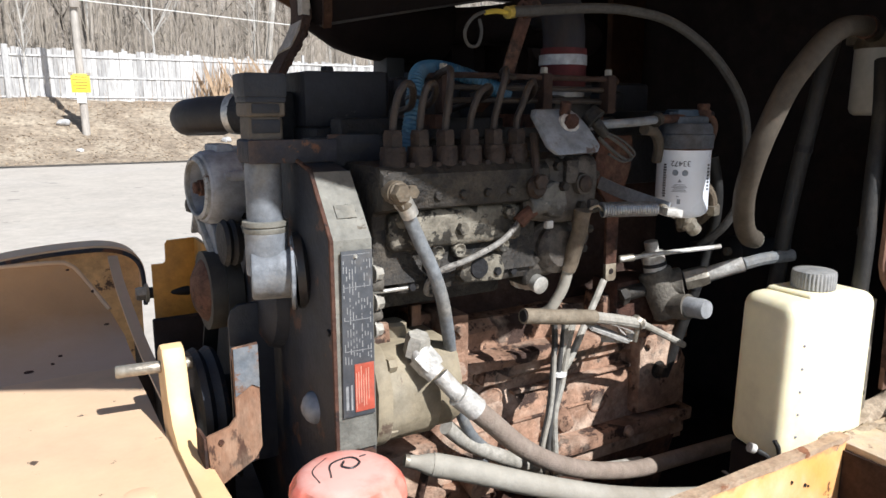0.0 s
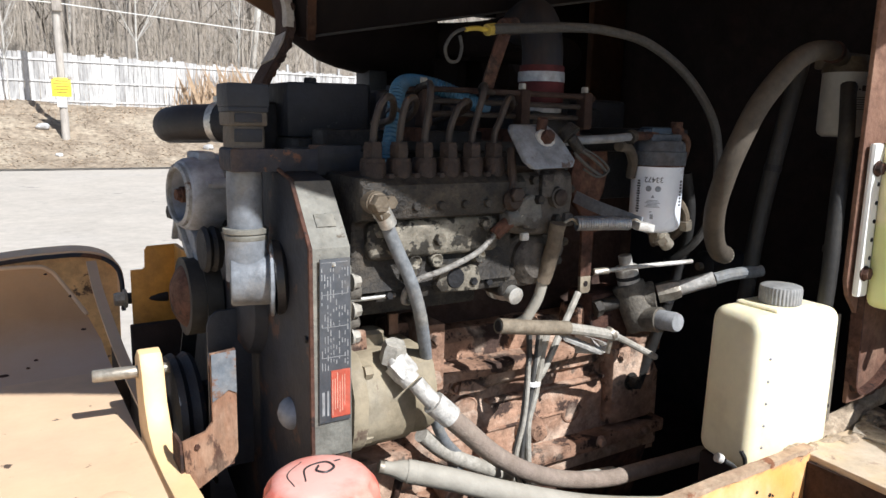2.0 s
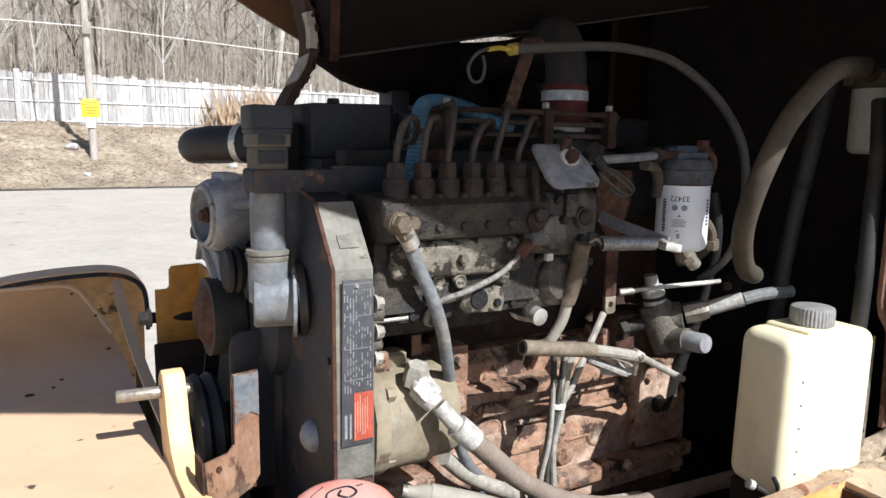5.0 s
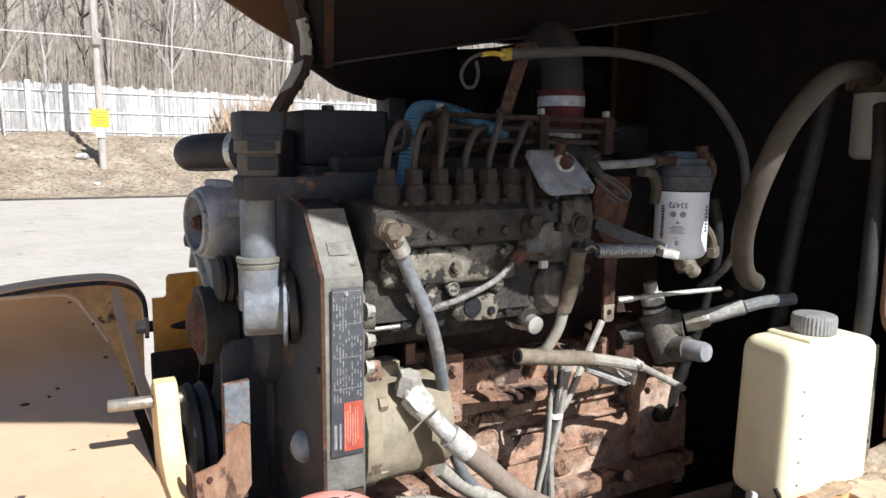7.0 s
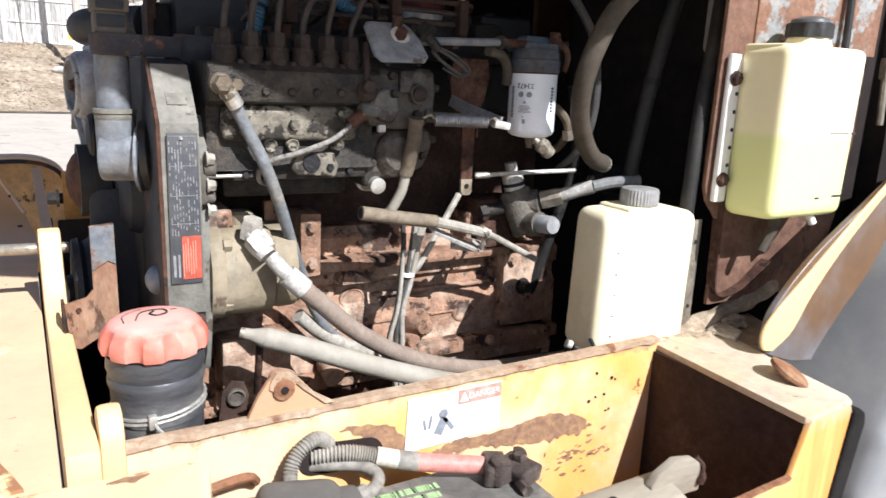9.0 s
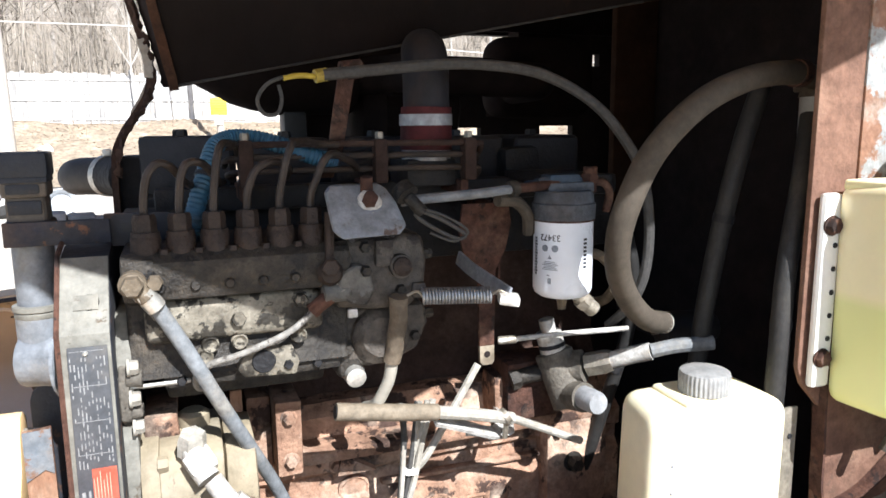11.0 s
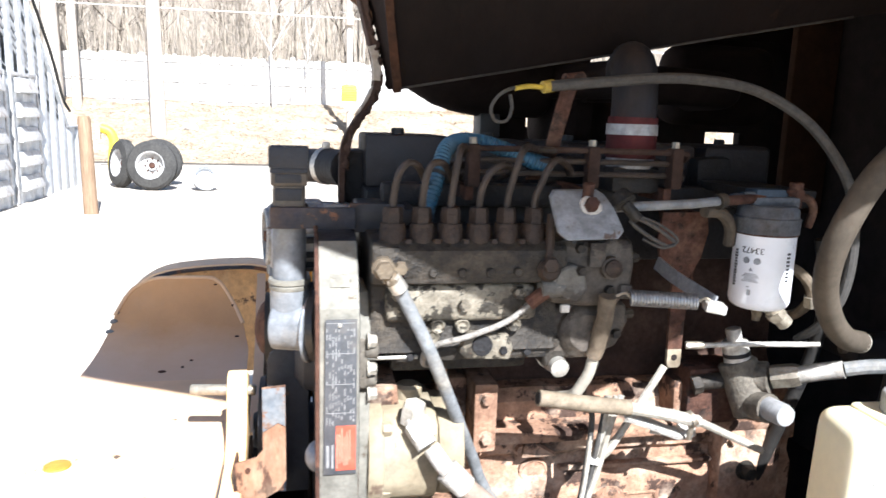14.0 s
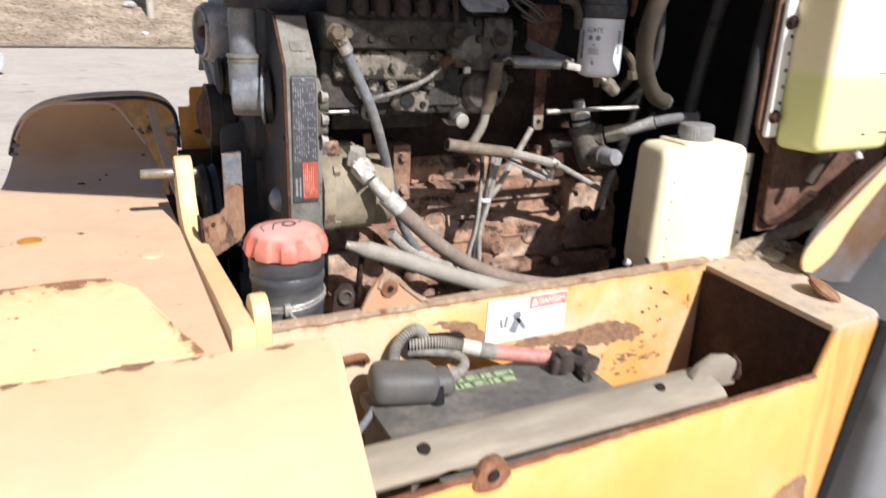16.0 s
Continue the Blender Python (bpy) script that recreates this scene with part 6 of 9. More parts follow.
# ---- injection pump with delivery nuts and lines ----
pump = thing("injection_pump", (0.5, 0.84, 1.36), "oily grey inline injection pump with flaking paint", "pump")
pb = part("body", rough_up(join(
    prism([(0.775, 1.385), (0.785, 1.40), (0.785, 1.475), (0.755, 1.482), (0.752, 1.525), (0.765, 1.535), (0.93, 1.535), (0.93, 1.385)], "x", 0.366, 0.62, 0.006),
    block((0.372, 0.752, 1.487), (0.402, 0.80, 1.53), 0.006)), 0.0012, 40), PUMP_GREY, pump)
part("side_cover", rough_up(block((0.385, 0.770, 1.427), (0.587, 0.795, 1.478), 0.011, seg=4), 0.001, 50), PUMP_CHIPPED, pump, "flaking grey side cover")
part("lower_flange", rough_up(join(block((0.40, 0.785, 1.368), (0.61, 0.92, 1.392), 0.006), block((0.40, 0.84, 1.335), (0.60, 0.92, 1.37), 0.01)), 0.002, 50), PUMP_GREY, pump)
part("port_plate", rough_up(prism([(0.482, 1.388), (0.490, 1.377), (0.550, 1.375), (0.556, 1.39), (0.548, 1.409), (0.494, 1.411)], "y", 0.767, 0.79, 0.003), 0.0015, 60), PUMP_CHIPPED, pump, "flaking pale port plate")
bolts([(0.487, 0.772, 1.450), (0.40, 0.772, 1.466), (0.56, 0.772, 1.466)], (0, -1, 0), 0.009, 0.010, PUMP_CHIPPED, pump, 0.011)
bolts([(0.542, 0.768, 1.388), (0.58, 0.785, 1.38), (0.42, 0.785, 1.378)], (0, -1, 0), 0.006, 0.006, GREASY, pump)
for q in ((0.447, 1.407), (0.454, 1.4205), (0.487, 1.4205), (0.557, 1.4205)):
    part("washer", lathe((q[0], 0.790, q[1]), (q[0], 0.772, q[1]), [(0, 0.010), (0.9, 0.010), (1, 0.0085), (0.8, 0.0045)], 16), PUMP_CHIPPED, pump, "pale worn washer")
part("port_recess", lathe((0.513, 0.769, 1.395), (0.513, 0.7645, 1.395), [(0, 0.0155), (1, 0.013)], 20), GREASY, pump)
for i in range(6):
    x0 = 0.393 + 0.037 * i
    nut = part("delivery_nut", join(lathe((x0, 0.778, 1.528), (x0, 0.778, 1.556), [(0, 0.0165), (0.8, 0.0165), (1, 0.013)], 12), hexa((x0, 0.778, 1.556), (x0, 0.778, 1.577), 0.0130), lathe((x0, 0.778, 1.552), (x0, 0.778, 1.557), [(0, 0.0158), (1, 0.0150)], 16)), NUT_BROWN, pump)
    part("clamp_screw", hexa((x0 + 0.0185, 0.768, 1.528), (x0 + 0.0185, 0.768, 1.538), 0.007), NUT_BROWN, pump)
    part("cover_screw", lathe((x0 + 0.012, 0.757, 1.497), (x0 + 0.012, 0.7495, 1.497), [(0, 0.006), (0.7, 0.006), (1, 0.0045)], 12), PUMP_GREY, pump)
bj = part("banjo_fitting", join(rod((0.378, 0.758, 1.506), (0.378, 0.732, 1.506), 0.0125), tube([(0.378, 0.748, 1.506), (0.378, 0.736, 1.506)], 0.0125, 14, 10, 4, 0.002), hexa((0.378, 0.734, 1.506), (0.378, 0.722, 1.506), 0.012), rod((0.378, 0.742, 1.506), (0.392, 0.742, 1.488), 0.010), hexa((0.40, 0.75, 1.505), (0.40, 0.738, 1.505), 0.009)), BRONZE, pump, "dusty bronze banjo fitting")
gov = part("governor", rough_up(join(
    soften(prism([(0.604, 1.45), (0.606, 1.536), (0.716, 1.538), (0.722, 1.50), (0.718, 1.465), (0.700, 1.445), (0.650, 1.443)], "y", 0.768, 0.92, 0), 0.010, 3, 30),
    soften(prism([(0.598, 1.425), (0.640, 1.446), (0.727, 1.444), (0.730, 1.413), (0.715, 1.378), (0.684, 1.367), (0.650, 1.362), (0.613, 1.370), (0.598, 1.399)], "y", 0.790, 0.90, 0), 0.012, 3, 30),
    lathe((0.664, 0.80, 1.405), (0.664, 0.775, 1.405), [(0, 0.042), (0.6, 0.038), (1, 0.026)], 24),
    rod((0.685, 0.775, 1.499), (0.685, 0.757, 1.499), 0.016),
    block((0.652, 0.760, 1.50), (0.676, 0.772, 1.533), 0.004), block((0.70, 0.762, 1.455), (0.720, 0.78, 1.475), 0.005)), 0.0022, 45), GOV_BROWN, pump, "dusty brown-grey governor housing")
part("lever_boss", rough_up(join(soften(prism([(0.601, 1.474), (0.604, 1.498), (0.623, 1.506), (0.641, 1.503), (0.648, 1.472), (0.634, 1.453), (0.616, 1.459)], "y", 0.748, 0.775, 0), 0.006, 3, 30), rod((0.585, 0.758, 1.474), (0.618, 0.758, 1.474), 0.0125)), 0.0015, 60), GOV_GREY, gov, "pale grey lever casting")
part("boss_screw", lathe((0.685, 0.760, 1.499), (0.685, 0.751, 1.499), [(0, 0.0125), (0.7, 0.0120), (1, 0.008)], 16), NUT_BROWN, gov)
part("governor_foot", rough_up(join(block((0.606, 0.79, 1.352), (0.640, 0.86, 1.41), 0.008, seg=3), rod((0.60, 0.83, 1.40), (0.60, 0.79, 1.40), 0.018)), 0.002, 45), PUMP_GREY, gov)
part("lead_seal", block((0.614, 0.752, 1.441), (0.626, 0.760, 1.452), 0.002), ZINC_WHITE, gov)
bolts([(0.719, 0.785, 1.508), (0.725, 0.80, 1.425)], (1, 0, 0), 0.007, 0.014, PUMP_GREY, gov)
bolts([(0.685, 0.768, 1.468), (0.636, 0.749, 1.499), (0.71, 0.79, 1.40), (0.62, 0.79, 1.391), (0.64, 0.768, 1.525)], (0, -1, 0), 0.007, 0.009, PUMP_GREY, gov)
cap = part("top_cover", rough_up(prism([(0.594, 1.552), (0.604, 1.543), (0.672, 1.545), (0.683, 1.554), (0.676, 1.582), (0.667, 1.597), (0.658, 1.603), (0.600, 1.602), (0.592, 1.594)], "y", 0.740, 0.753, 0.005), 0.0008, 40), COVER_BLUE, pump, "blue-grey weathered top cover")
for v in cap.data.vertices:
    v.co.y += 0.8 * v.co.z
part("boss", rough_up(join(rod((0.642, 0.765, 1.575), (0.642, 0.744, 1.584), 0.0165, 0.0135), rod((0.645, 0.75, 1.562), (0.646, 0.737, 1.566), 0.008, 0.005)), 0.003, 70), ZINC_WHITE, cap, "white oxidised boss")
part("boss_bolt", join(hexa((0.642, 0.746, 1.583), (0.642, 0.735, 1.590), 0.0095), rod((0.642, 0.757, 1.588), (0.641, 0.752, 1.612), 0.0075)), RUSTY, cap)
bolts([(0.615, 0.729, 1.542), (0.665, 0.729, 1.545)], (0, -1, 0), 0.004, 0.004, GREASY, cap)
part("plug", join(hexa((0.628, 0.83, 1.359), (0.628, 0.795, 1.357), 0.017, 0.019), rod((0.628, 0.80, 1.357), (0.628, 0.778, 1.354), 0.013)), STEEL_BRIGHT, pump, "bright hexagon plug")
part("feed_knob", join(hexa((0.592, 0.742, 1.508), (0.592, 0.736, 1.508), 0.011), tube([(0.598, 0.765, 1.57), (0.595, 0.757, 1.535), (0.593, 0.752, 1.51)], 0.006, 8), lathe((0.593, 0.765, 1.50), (0.593, 0.742, 1.50), [(0, 0.012), (0.7, 0.016), (1, 0.011)], 16)), NUT_BROWN, pump)
part("shaft_stub", join(rod((0.35, 0.785, 1.388), (0.43, 0.785, 1.387), 0.0035), rod((0.35, 0.785, 1.377), (0.43, 0.785, 1.377), 0.003)), STEEL_BRIGHT, pump)
part("drive_flange", rough_up(join(soften(prism([(0.775, 1.34), (0.772, 1.372), (0.783, 1.402), (0.80, 1.412), (0.83, 1.41), (0.85, 1.33), (0.80, 1.318)], "x", 0.352, 0.364, 0), 0.004, 3, 20), rod((0.36, 0.783, 1.388), (0.378, 0.783, 1.388), 0.010), rod((0.36, 0.785, 1.348), (0.376, 0.785, 1.348), 0.009)), 0.003, 70), VALVE_DUSTY, pump, "pale dusty drive flange")
bolts([(0.365, 0.777, 1.403), (0.365, 0.776, 1.366), (0.366, 0.782, 1.330)], (1, 0, 0), 0.0085, 0.010, HOSE_LIGHT, pump, 0.0105)

BENDS = (
    ((0.006, 0.774, 1.618), (0.017, 0.775, 1.632), (0.030, 0.783, 1.629), (0.040, 0.80, 1.616), (0.05, 0.83, 1.604), (0.06, 0.90, 1.598)),
    ((0.004, 0.775, 1.615), (0.011, 0.775, 1.631), (0.026, 0.785, 1.632), (0.040, 0.81, 1.618), (0.05, 0.86, 1.604), (0.06, 0.95, 1.598)),
    ((0.004, 0.775, 1.618), (0.008, 0.778, 1.640), (0.014, 0.79, 1.652), (0.026, 0.82, 1.652), (0.036, 0.862, 1.645), (0.05, 0.95, 1.60)),
    ((0.005, 0.775, 1.608), (0.013, 0.775, 1.623), (0.028, 0.78, 1.631), (0.046, 0.80, 1.628), (0.06, 0.84, 1.618), (0.07, 0.95, 1.60)),
    ((0.005, 0.774, 1.612), (0.011, 0.772, 1.636), (0.020, 0.78, 1.652), (0.038, 0.81, 1.654), (0.06, 0.845, 1.650), (0.09, 0.857, 1.648)),
    ((0.007, 0.775, 1.608), (0.017, 0.776, 1.630), (0.031, 0.785, 1.639), (0.050, 0.805, 1.632), (0.066, 0.83, 1.624), (0.08, 0.866, 1.615)),
)
for i in range(6):
    x0 = 0.393 + 0.037 * i
    ln = thing("fuel_line", (x0, 0.778, 1.58), "brown steel injector line bent over the pump", "fuel line", "injector lines")
    part("pipe", tube([(x0, 0.778, 1.575), (x0 + 0.001, 0.777, 1.592)] + [(x0 + a, b, c) for a, b, c in BENDS[i]], 0.0047, 8, 6), LINE_BROWN, ln)
for k, (z, y, xe) in enumerate(((1.648, 0.857, 0.835), (1.632, 0.862, 0.83), (1.614, 0.866, 0.835))):
    rl = thing("rail_pipe", (0.65, y, z), "straight fuel pipe running along the head", "fuel line", "pipes along the head")
    part("pipe", tube([(0.48 + 0.01 * k, y + 0.06, z - 0.012), (0.505, y + 0.008, z), (0.66, y, z + 0.001), (xe - 0.02, y, z), (xe + 0.005, y + 0.01, z - 0.004), (xe + 0.012, y + 0.04, z - 0.018)], 0.0042, 8, 6), LINE_BROWN if k else RUST_DARK, rl)
for q in (0.513, 0.688, 0.817):
    cb = thing("pipe_clamp", (q, 0.86, 1.57), "rusty steel clamp block holding the fuel pipes", "clamp", "pipe clamps")
    part("block", block((q - 0.009, 0.848, 1.596), (q + 0.009, 0.870, 1.655), 0.004), RUST_DARK, cb)
    part("screw", hexa((q, 0.86, 1.655), (q, 0.86, 1.664), 0.006), STEEL_DIRTY, cb)
    part("foot", block((q - 0.006, 0.872, 1.575), (q + 0.006, 0.985, 1.595), 0.002), RUSTY, cb)

bl = thing("blue_conduit", (0.5, 0.87, 1.6), "blue corrugated plastic conduit arching over the pump", "conduit")
part("sleeve", tube([(0.440, 0.835, 1.535), (0.448, 0.837, 1.57), (0.462, 0.85, 1.61), (0.476, 0.868, 1.645), (0.495, 0.878, 1.657), (0.525, 0.879, 1.657), (0.56, 0.872, 1.648), (0.60, 0.868, 1.633), (0.63, 0.875, 1.625)], 0.0105, 12, 10, 60, 0.0014), BLUE_HOSE, bl)
part("tie", tube([(0.462, 0.85, 1.61), (0.464, 0.852, 1.614)], 0.0135, 12), RUBBER, bl)

# ---- fuel filter ----
ff = thing("fuel_filter", (0.94, 0.81, 1.43), "white spin-on fuel filter with upside-down black print", "filter")
FX, FY = 0.940, 0.805
part("head", rough_up(join(lathe((FX, FY, 1.541), (FX, FY, 1.58), [(0, 0.0445), (0.55, 0.045), (0.6, 0.0425), (0.85, 0.0415), (1, 0.038)], 28), block((FX - 0.03, FY - 0.01, 1.575), (FX + 0.045, FY + 0.05, 1.592), 0.005)), 0.0006, 40), shade("blue_grey_alloy_head", (0.115, 0.13, 0.155), (0.075, 0.08, 0.09), 30, 0.6, 0.2, 0.4, (0.06, 0.05, 0.045), 0.35, 14, mottle=0.4), ff, "dull grey filter head")
part("seam", lathe((FX, FY, 1.5385), (FX, FY, 1.5425), [(0, 0.0435), (0.3, 0.0442), (0.7, 0.0435), (1, 0.0435)], 28), RUSTY, ff)
part("can", lathe((FX, FY, 1.428), (FX, FY, 1.539), [(0, 0.024), (0.02, 0.033), (0.06, 0.0395), (0.12, 0.0422), (0.97, 0.0422), (1, 0.0428)], 40), WHITE_FILTER, ff)
part("drain", join(hexa((FX, FY, 1.43), (FX, FY, 1.414), 0.008), rod((FX, FY, 1.416), (FX, FY, 1.408), 0.006)), BRONZE, ff)


def wrap(bm, r, around, heading):
    """Bends a flat mesh (x along, y up) round an upright can."""
    for v in bm.verts:
        a = heading + v.co.x / r
        rr = r + v.co.z
        v.co = Vector((around[0] + rr * math.sin(a), around[1] - rr * math.cos(a), around[2] + v.co.y))
    return bm


def can_print(rows, heading, material, name, cuts=6):
    out = bmesh.new()
    for x, y, w, h in rows:
        for k in range(cuts):
            b = bmesh.new()
            bmesh.ops.create_cube(b, size=1)
            bmesh.ops.scale(b, verts=b.verts, vec=(w / cuts, h, 0.0004))
            bmesh.ops.translate(b, verts=b.verts, vec=(x - w / 2 + (k + 0.5) * w / cuts, y, 0.0003))
            out = join(out, b)
    return part(name, wrap(out, 0.0422, (FX, FY, 1.485), heading), material, ff)


HEAD = radians(-55)
cu = bpy.data.curves.new("letters", "FONT")
cu.body, cu.size, cu.align_x, cu.align_y, cu.extrude = "33472", 0.0125, "CENTER", "CENTER", 0.0003
tmp = new("letters", cu)
me = bpy.data.meshes.new_from_object(tmp.evaluated_get(bpy.context.evaluated_depsgraph_get()))
bpy.data.objects.remove(tmp)
bm = bmesh.new()
bm.from_mesh(me)
bpy.data.meshes.remove(me)
bmesh.ops.rotate(bm, verts=bm.verts, matrix=Matrix.Rotation(math.pi, 3, "Z"))
bmesh.ops.translate(bm, verts=bm.verts, vec=(0, 0.033, 0.0003))
part("part_number", wrap(bm, 0.0422, (FX, FY, 1.485), HEAD), PRINT_BLACK, ff)
can_print([(0, -0.012 + 0.0022 * k, 0.024 - 0.004 * (k % 3), 0.0009) for k in range(6)] + [(0, -0.028, 0.005, 0.008), (-0.002, -0.020, 0.004, 0.0015)], HEAD, PRINT_GREY, "small_print")
can_print([(-0.026, 0.030 - 0.0042 * k, 0.005 + 0.001 * (k % 3), 0.0028) for k in range(13)], HEAD, PRINT_BLACK, "side_print", 2)
can_print([(0.052, 0.030 - 0.0055 * k, 0.006, 0.0032) for k in range(8)], HEAD, PRINT_BLACK, "side_print", 2)
for sx in (-0.0075, 0.0075):
    b = bmesh.new()
    ring = lathe((sx, 0.018, 0.0001), (sx, 0.018, 0.0006), [(0, 0.0048), (1, 0.0048)], 18)
    part("symbol", wrap(ring, 0.0422, (FX, FY, 1.485), HEAD), PRINT_GREY, ff)
b = prism([(-0.003, 0.003), (0.003, 0.003), (0, 0.0085)], "z", 0.0001, 0.0006, 0)
part("symbol", wrap(b, 0.0422, (FX, FY, 1.485), HEAD), PRINT_GREY, ff)
part("bracket", rough_up(block((0.93, 0.82, 1.585), (1.03, 0.98, 1.60), 0.004), 0.001, 30), GREASY, ff)
part("fitting", rough_up(join(hexa((0.90, 0.81, 1.588), (0.955, 0.81, 1.592), 0.011), rod((0.88, 0.81, 1.588), (0.97, 0.81, 1.592), 0.007), block((0.915, 0.80, 1.583), (0.965, 0.83, 1.603), 0.005)), 0.001, 60), BLUE_DULL, ff)
part("rusty_tee", rough_up(join(rod((0.985, 0.81, 1.575), (0.985, 0.81, 1.612), 0.010), hexa((0.985, 0.81, 1.588), (0.985, 0.81, 1.602), 0.014), tube([(0.985, 0.81, 1.59), (1.01, 0.812, 1.588), (1.022, 0.815, 1.57), (1.02, 0.82, 1.545)], 0.006, 10)), 0.001, 60), RUSTY, ff)
fp = thing("fuel_pipe", (0.8, 0.78, 1.58), "pale supply pipe from the pump to the filter head", "fuel line")
part("pipe", tube([(0.69, 0.775, 1.578), (0.73, 0.77, 1.581), (0.80, 0.775, 1.584), (0.85, 0.785, 1.587)], 0.0064, 10), PIPE_GREY, fp)
part("rusty_end", tube([(0.85, 0.785, 1.587), (0.90, 0.80, 1.588), (0.93, 0.805, 1.589)], 0.0068, 10), RUSTY, fp)
part("collar", lathe((0.845, 0.784, 1.586), (0.856, 0.787, 1.588), [(0, 0.011), (1, 0.011)], 14), PUMP_GREY, fp)
part("drop_hose", tube([(0.83, 0.79, 1.572), (0.862, 0.80, 1.568), (0.885, 0.81, 1.548), (0.893, 0.82, 1.52)], 0.0085, 10), HOSE_TAN, fp)
wl = thing("wire_loop", (0.73, 0.75, 1.56), "thick dusty wire loop hanging from a connector", "wire")
part("connector", join(lathe((0.684, 0.755, 1.598), (0.69, 0.745, 1.588), [(0, 0.013), (1, 0.015)], 14), rod((0.69, 0.75, 1.588), (0.71, 0.748, 1.566), 0.008)), PUMP_GREY, wl)
part("loop", tube([(0.705, 0.748, 1.57), (0.735, 0.748, 1.556), (0.758, 0.75, 1.542), (0.768, 0.752, 1.534), (0.758, 0.752, 1.53), (0.735, 0.75, 1.54), (0.71, 0.748, 1.555), (0.70, 0.75, 1.565)], 0.0026, 8), TUBE_GREY, wl)
part("strand", tube([(0.706, 0.747, 1.572), (0.735, 0.746, 1.562), (0.762, 0.748, 1.547), (0.770, 0.75, 1.536), (0.75, 0.75, 1.528), (0.72, 0.75, 1.54)], 0.0018, 8), TUBE_GREY, wl)

# ---- throttle bracket, spring and lever ----
tb = thing("throttle_bracket", (0.84, 0.87, 1.3), "rusty steel bracket carrying the throttle spring", "bracket")
part("strap", prism([(0.838, 1.345), (0.862, 1.345), (0.864, 1.46), (0.880, 1.49), (0.889, 1.53), (0.884, 1.56), (0.812, 1.56), (0.806, 1.52), (0.815, 1.475), (0.836, 1.448)], "y", 0.868, 0.874, 0.001), RUSTY, tb)
part("web", prism([(0.874, 1.42), (0.96, 1.48), (1.0, 1.56), (0.874, 1.56)], "x", 0.870, 0.875, 0.001), RUSTY, tb)
part("strap_end", prism([(0.838, 1.345), (0.839, 1.320), (0.843, 1.315), (0.858, 1.315), (0.862, 1.320), (0.862, 1.345)], "y", 0.8675, 0.8745, 0.001), SLEEVE_TAN, tb, "pale strap end")
part("hole", rod((0.850, 0.869, 1.332), (0.850, 0.8665, 1.332), 0.005), DARK_WALL, tb)
part("lever", strip([(0.795, 0.845, 1.488), (0.80, 0.80, 1.476), (0.815, 0.72, 1.459)], (0.1, 0.2, 1), 0.019, 0.004, 3), shade("grey_zinc_lever", (0.33, 0.35, 0.38), (0.24, 0.25, 0.27), 30, 0.5, 0.4, 0.2), tb)
part("lever_tip", block((0.797, 0.697, 1.450), (0.823, 0.728, 1.462), 0.003, (0, 8, -20)), ZINC_WHITE, tb, "pale lever tip")
sp = thing("return_spring", (0.74, 0.735, 1.461), "grey steel return spring stretched to the lever", "spring")
part("coil", coil((0.706, 0.745, 1.462), (0.790, 0.722, 1.461), 0.0095, 0.0019, 22), shade("spring_steel", (0.34, 0.35, 0.36), (0.25, 0.25, 0.26), 40, 0.4, 0.7, 0.1), sp)
part("hook", tube([(0.688, 0.75, 1.463), (0.70, 0.747, 1.468), (0.71, 0.745, 1.46)], 0.002, 6), STEEL_DIRTY, sp)
part("hook", tube([(0.788, 0.722, 1.46), (0.80, 0.719, 1.466), (0.81, 0.715, 1.46)], 0.002, 6), STEEL_DIRTY, sp)

# ---- lines under the pump ----
gt = thing("bent_pipe", (0.68, 0.76, 1.38), "khaki bent pipe below the governor", "pipe")
# one pipe in two tones: shaded brown above, sunlit pale below
part("pipe", rough_up(tube([(0.678, 0.752, 1.463), (0.679, 0.760, 1.43), (0.677, 0.770, 1.395), (0.674, 0.776, 1.372)], 0.0118, 12), 0.0012, 60), PIPE_BROWN, gt)
part("lower_pipe", tube([(0.675, 0.774, 1.380), (0.672, 0.780, 1.350), (0.666, 0.786, 1.330), (0.657, 0.797, 1.308), (0.650, 0.83, 1.292)], 0.0082, 12), HOSE_PALE, gt, "lower bend, sunlight put into its pale colour")
sl = thing("sleeved_cable", (0.8, 0.79, 1.25), "dusty control cable in a split khaki sleeve", "cable")
part("sleeve", tube([(0.600, 0.782, 1.312), (0.68, 0.784, 1.298), (0.74, 0.787, 1.288)], 0.0115, 12), SLEEVE_TAN, sl)
part("sleeve_end", lathe((0.602, 0.782, 1.3117), (0.599, 0.782, 1.3122), [(0, 0.0105), (1, 0.008)], 14), GREASY, sl)
part("middle", tube([(0.735, 0.787, 1.289), (0.80, 0.795, 1.272), (0.86, 0.80, 1.255)], 0.009, 10), HOSE_LIGHT, sl)
part("core", tube([(0.86, 0.80, 1.255), (0.92, 0.808, 1.225), (0.985, 0.818, 1.192)], 0.006, 10), HOSE_LIGHT, sl)
part("clip", join(tube([(0.845, 0.80, 1.258), (0.852, 0.80, 1.262)], 0.0125, 12), tube([(0.85, 0.80, 1.25), (0.85, 0.805, 1.225)], 0.004, 8)), STEEL_DIRTY, sl)
bk = thing("pale_bracket", (0.83, 0.83, 1.23), "pale bent bracket under the control cable", "bracket")
part("tongue", strip([(0.74, 0.80, 1.272), (0.79, 0.81, 1.25), (0.84, 0.82, 1.228), (0.875, 0.86, 1.222)], (0.3, 0.9, 0.2), 0.022, 0.005), ZINC_WHITE, bk)
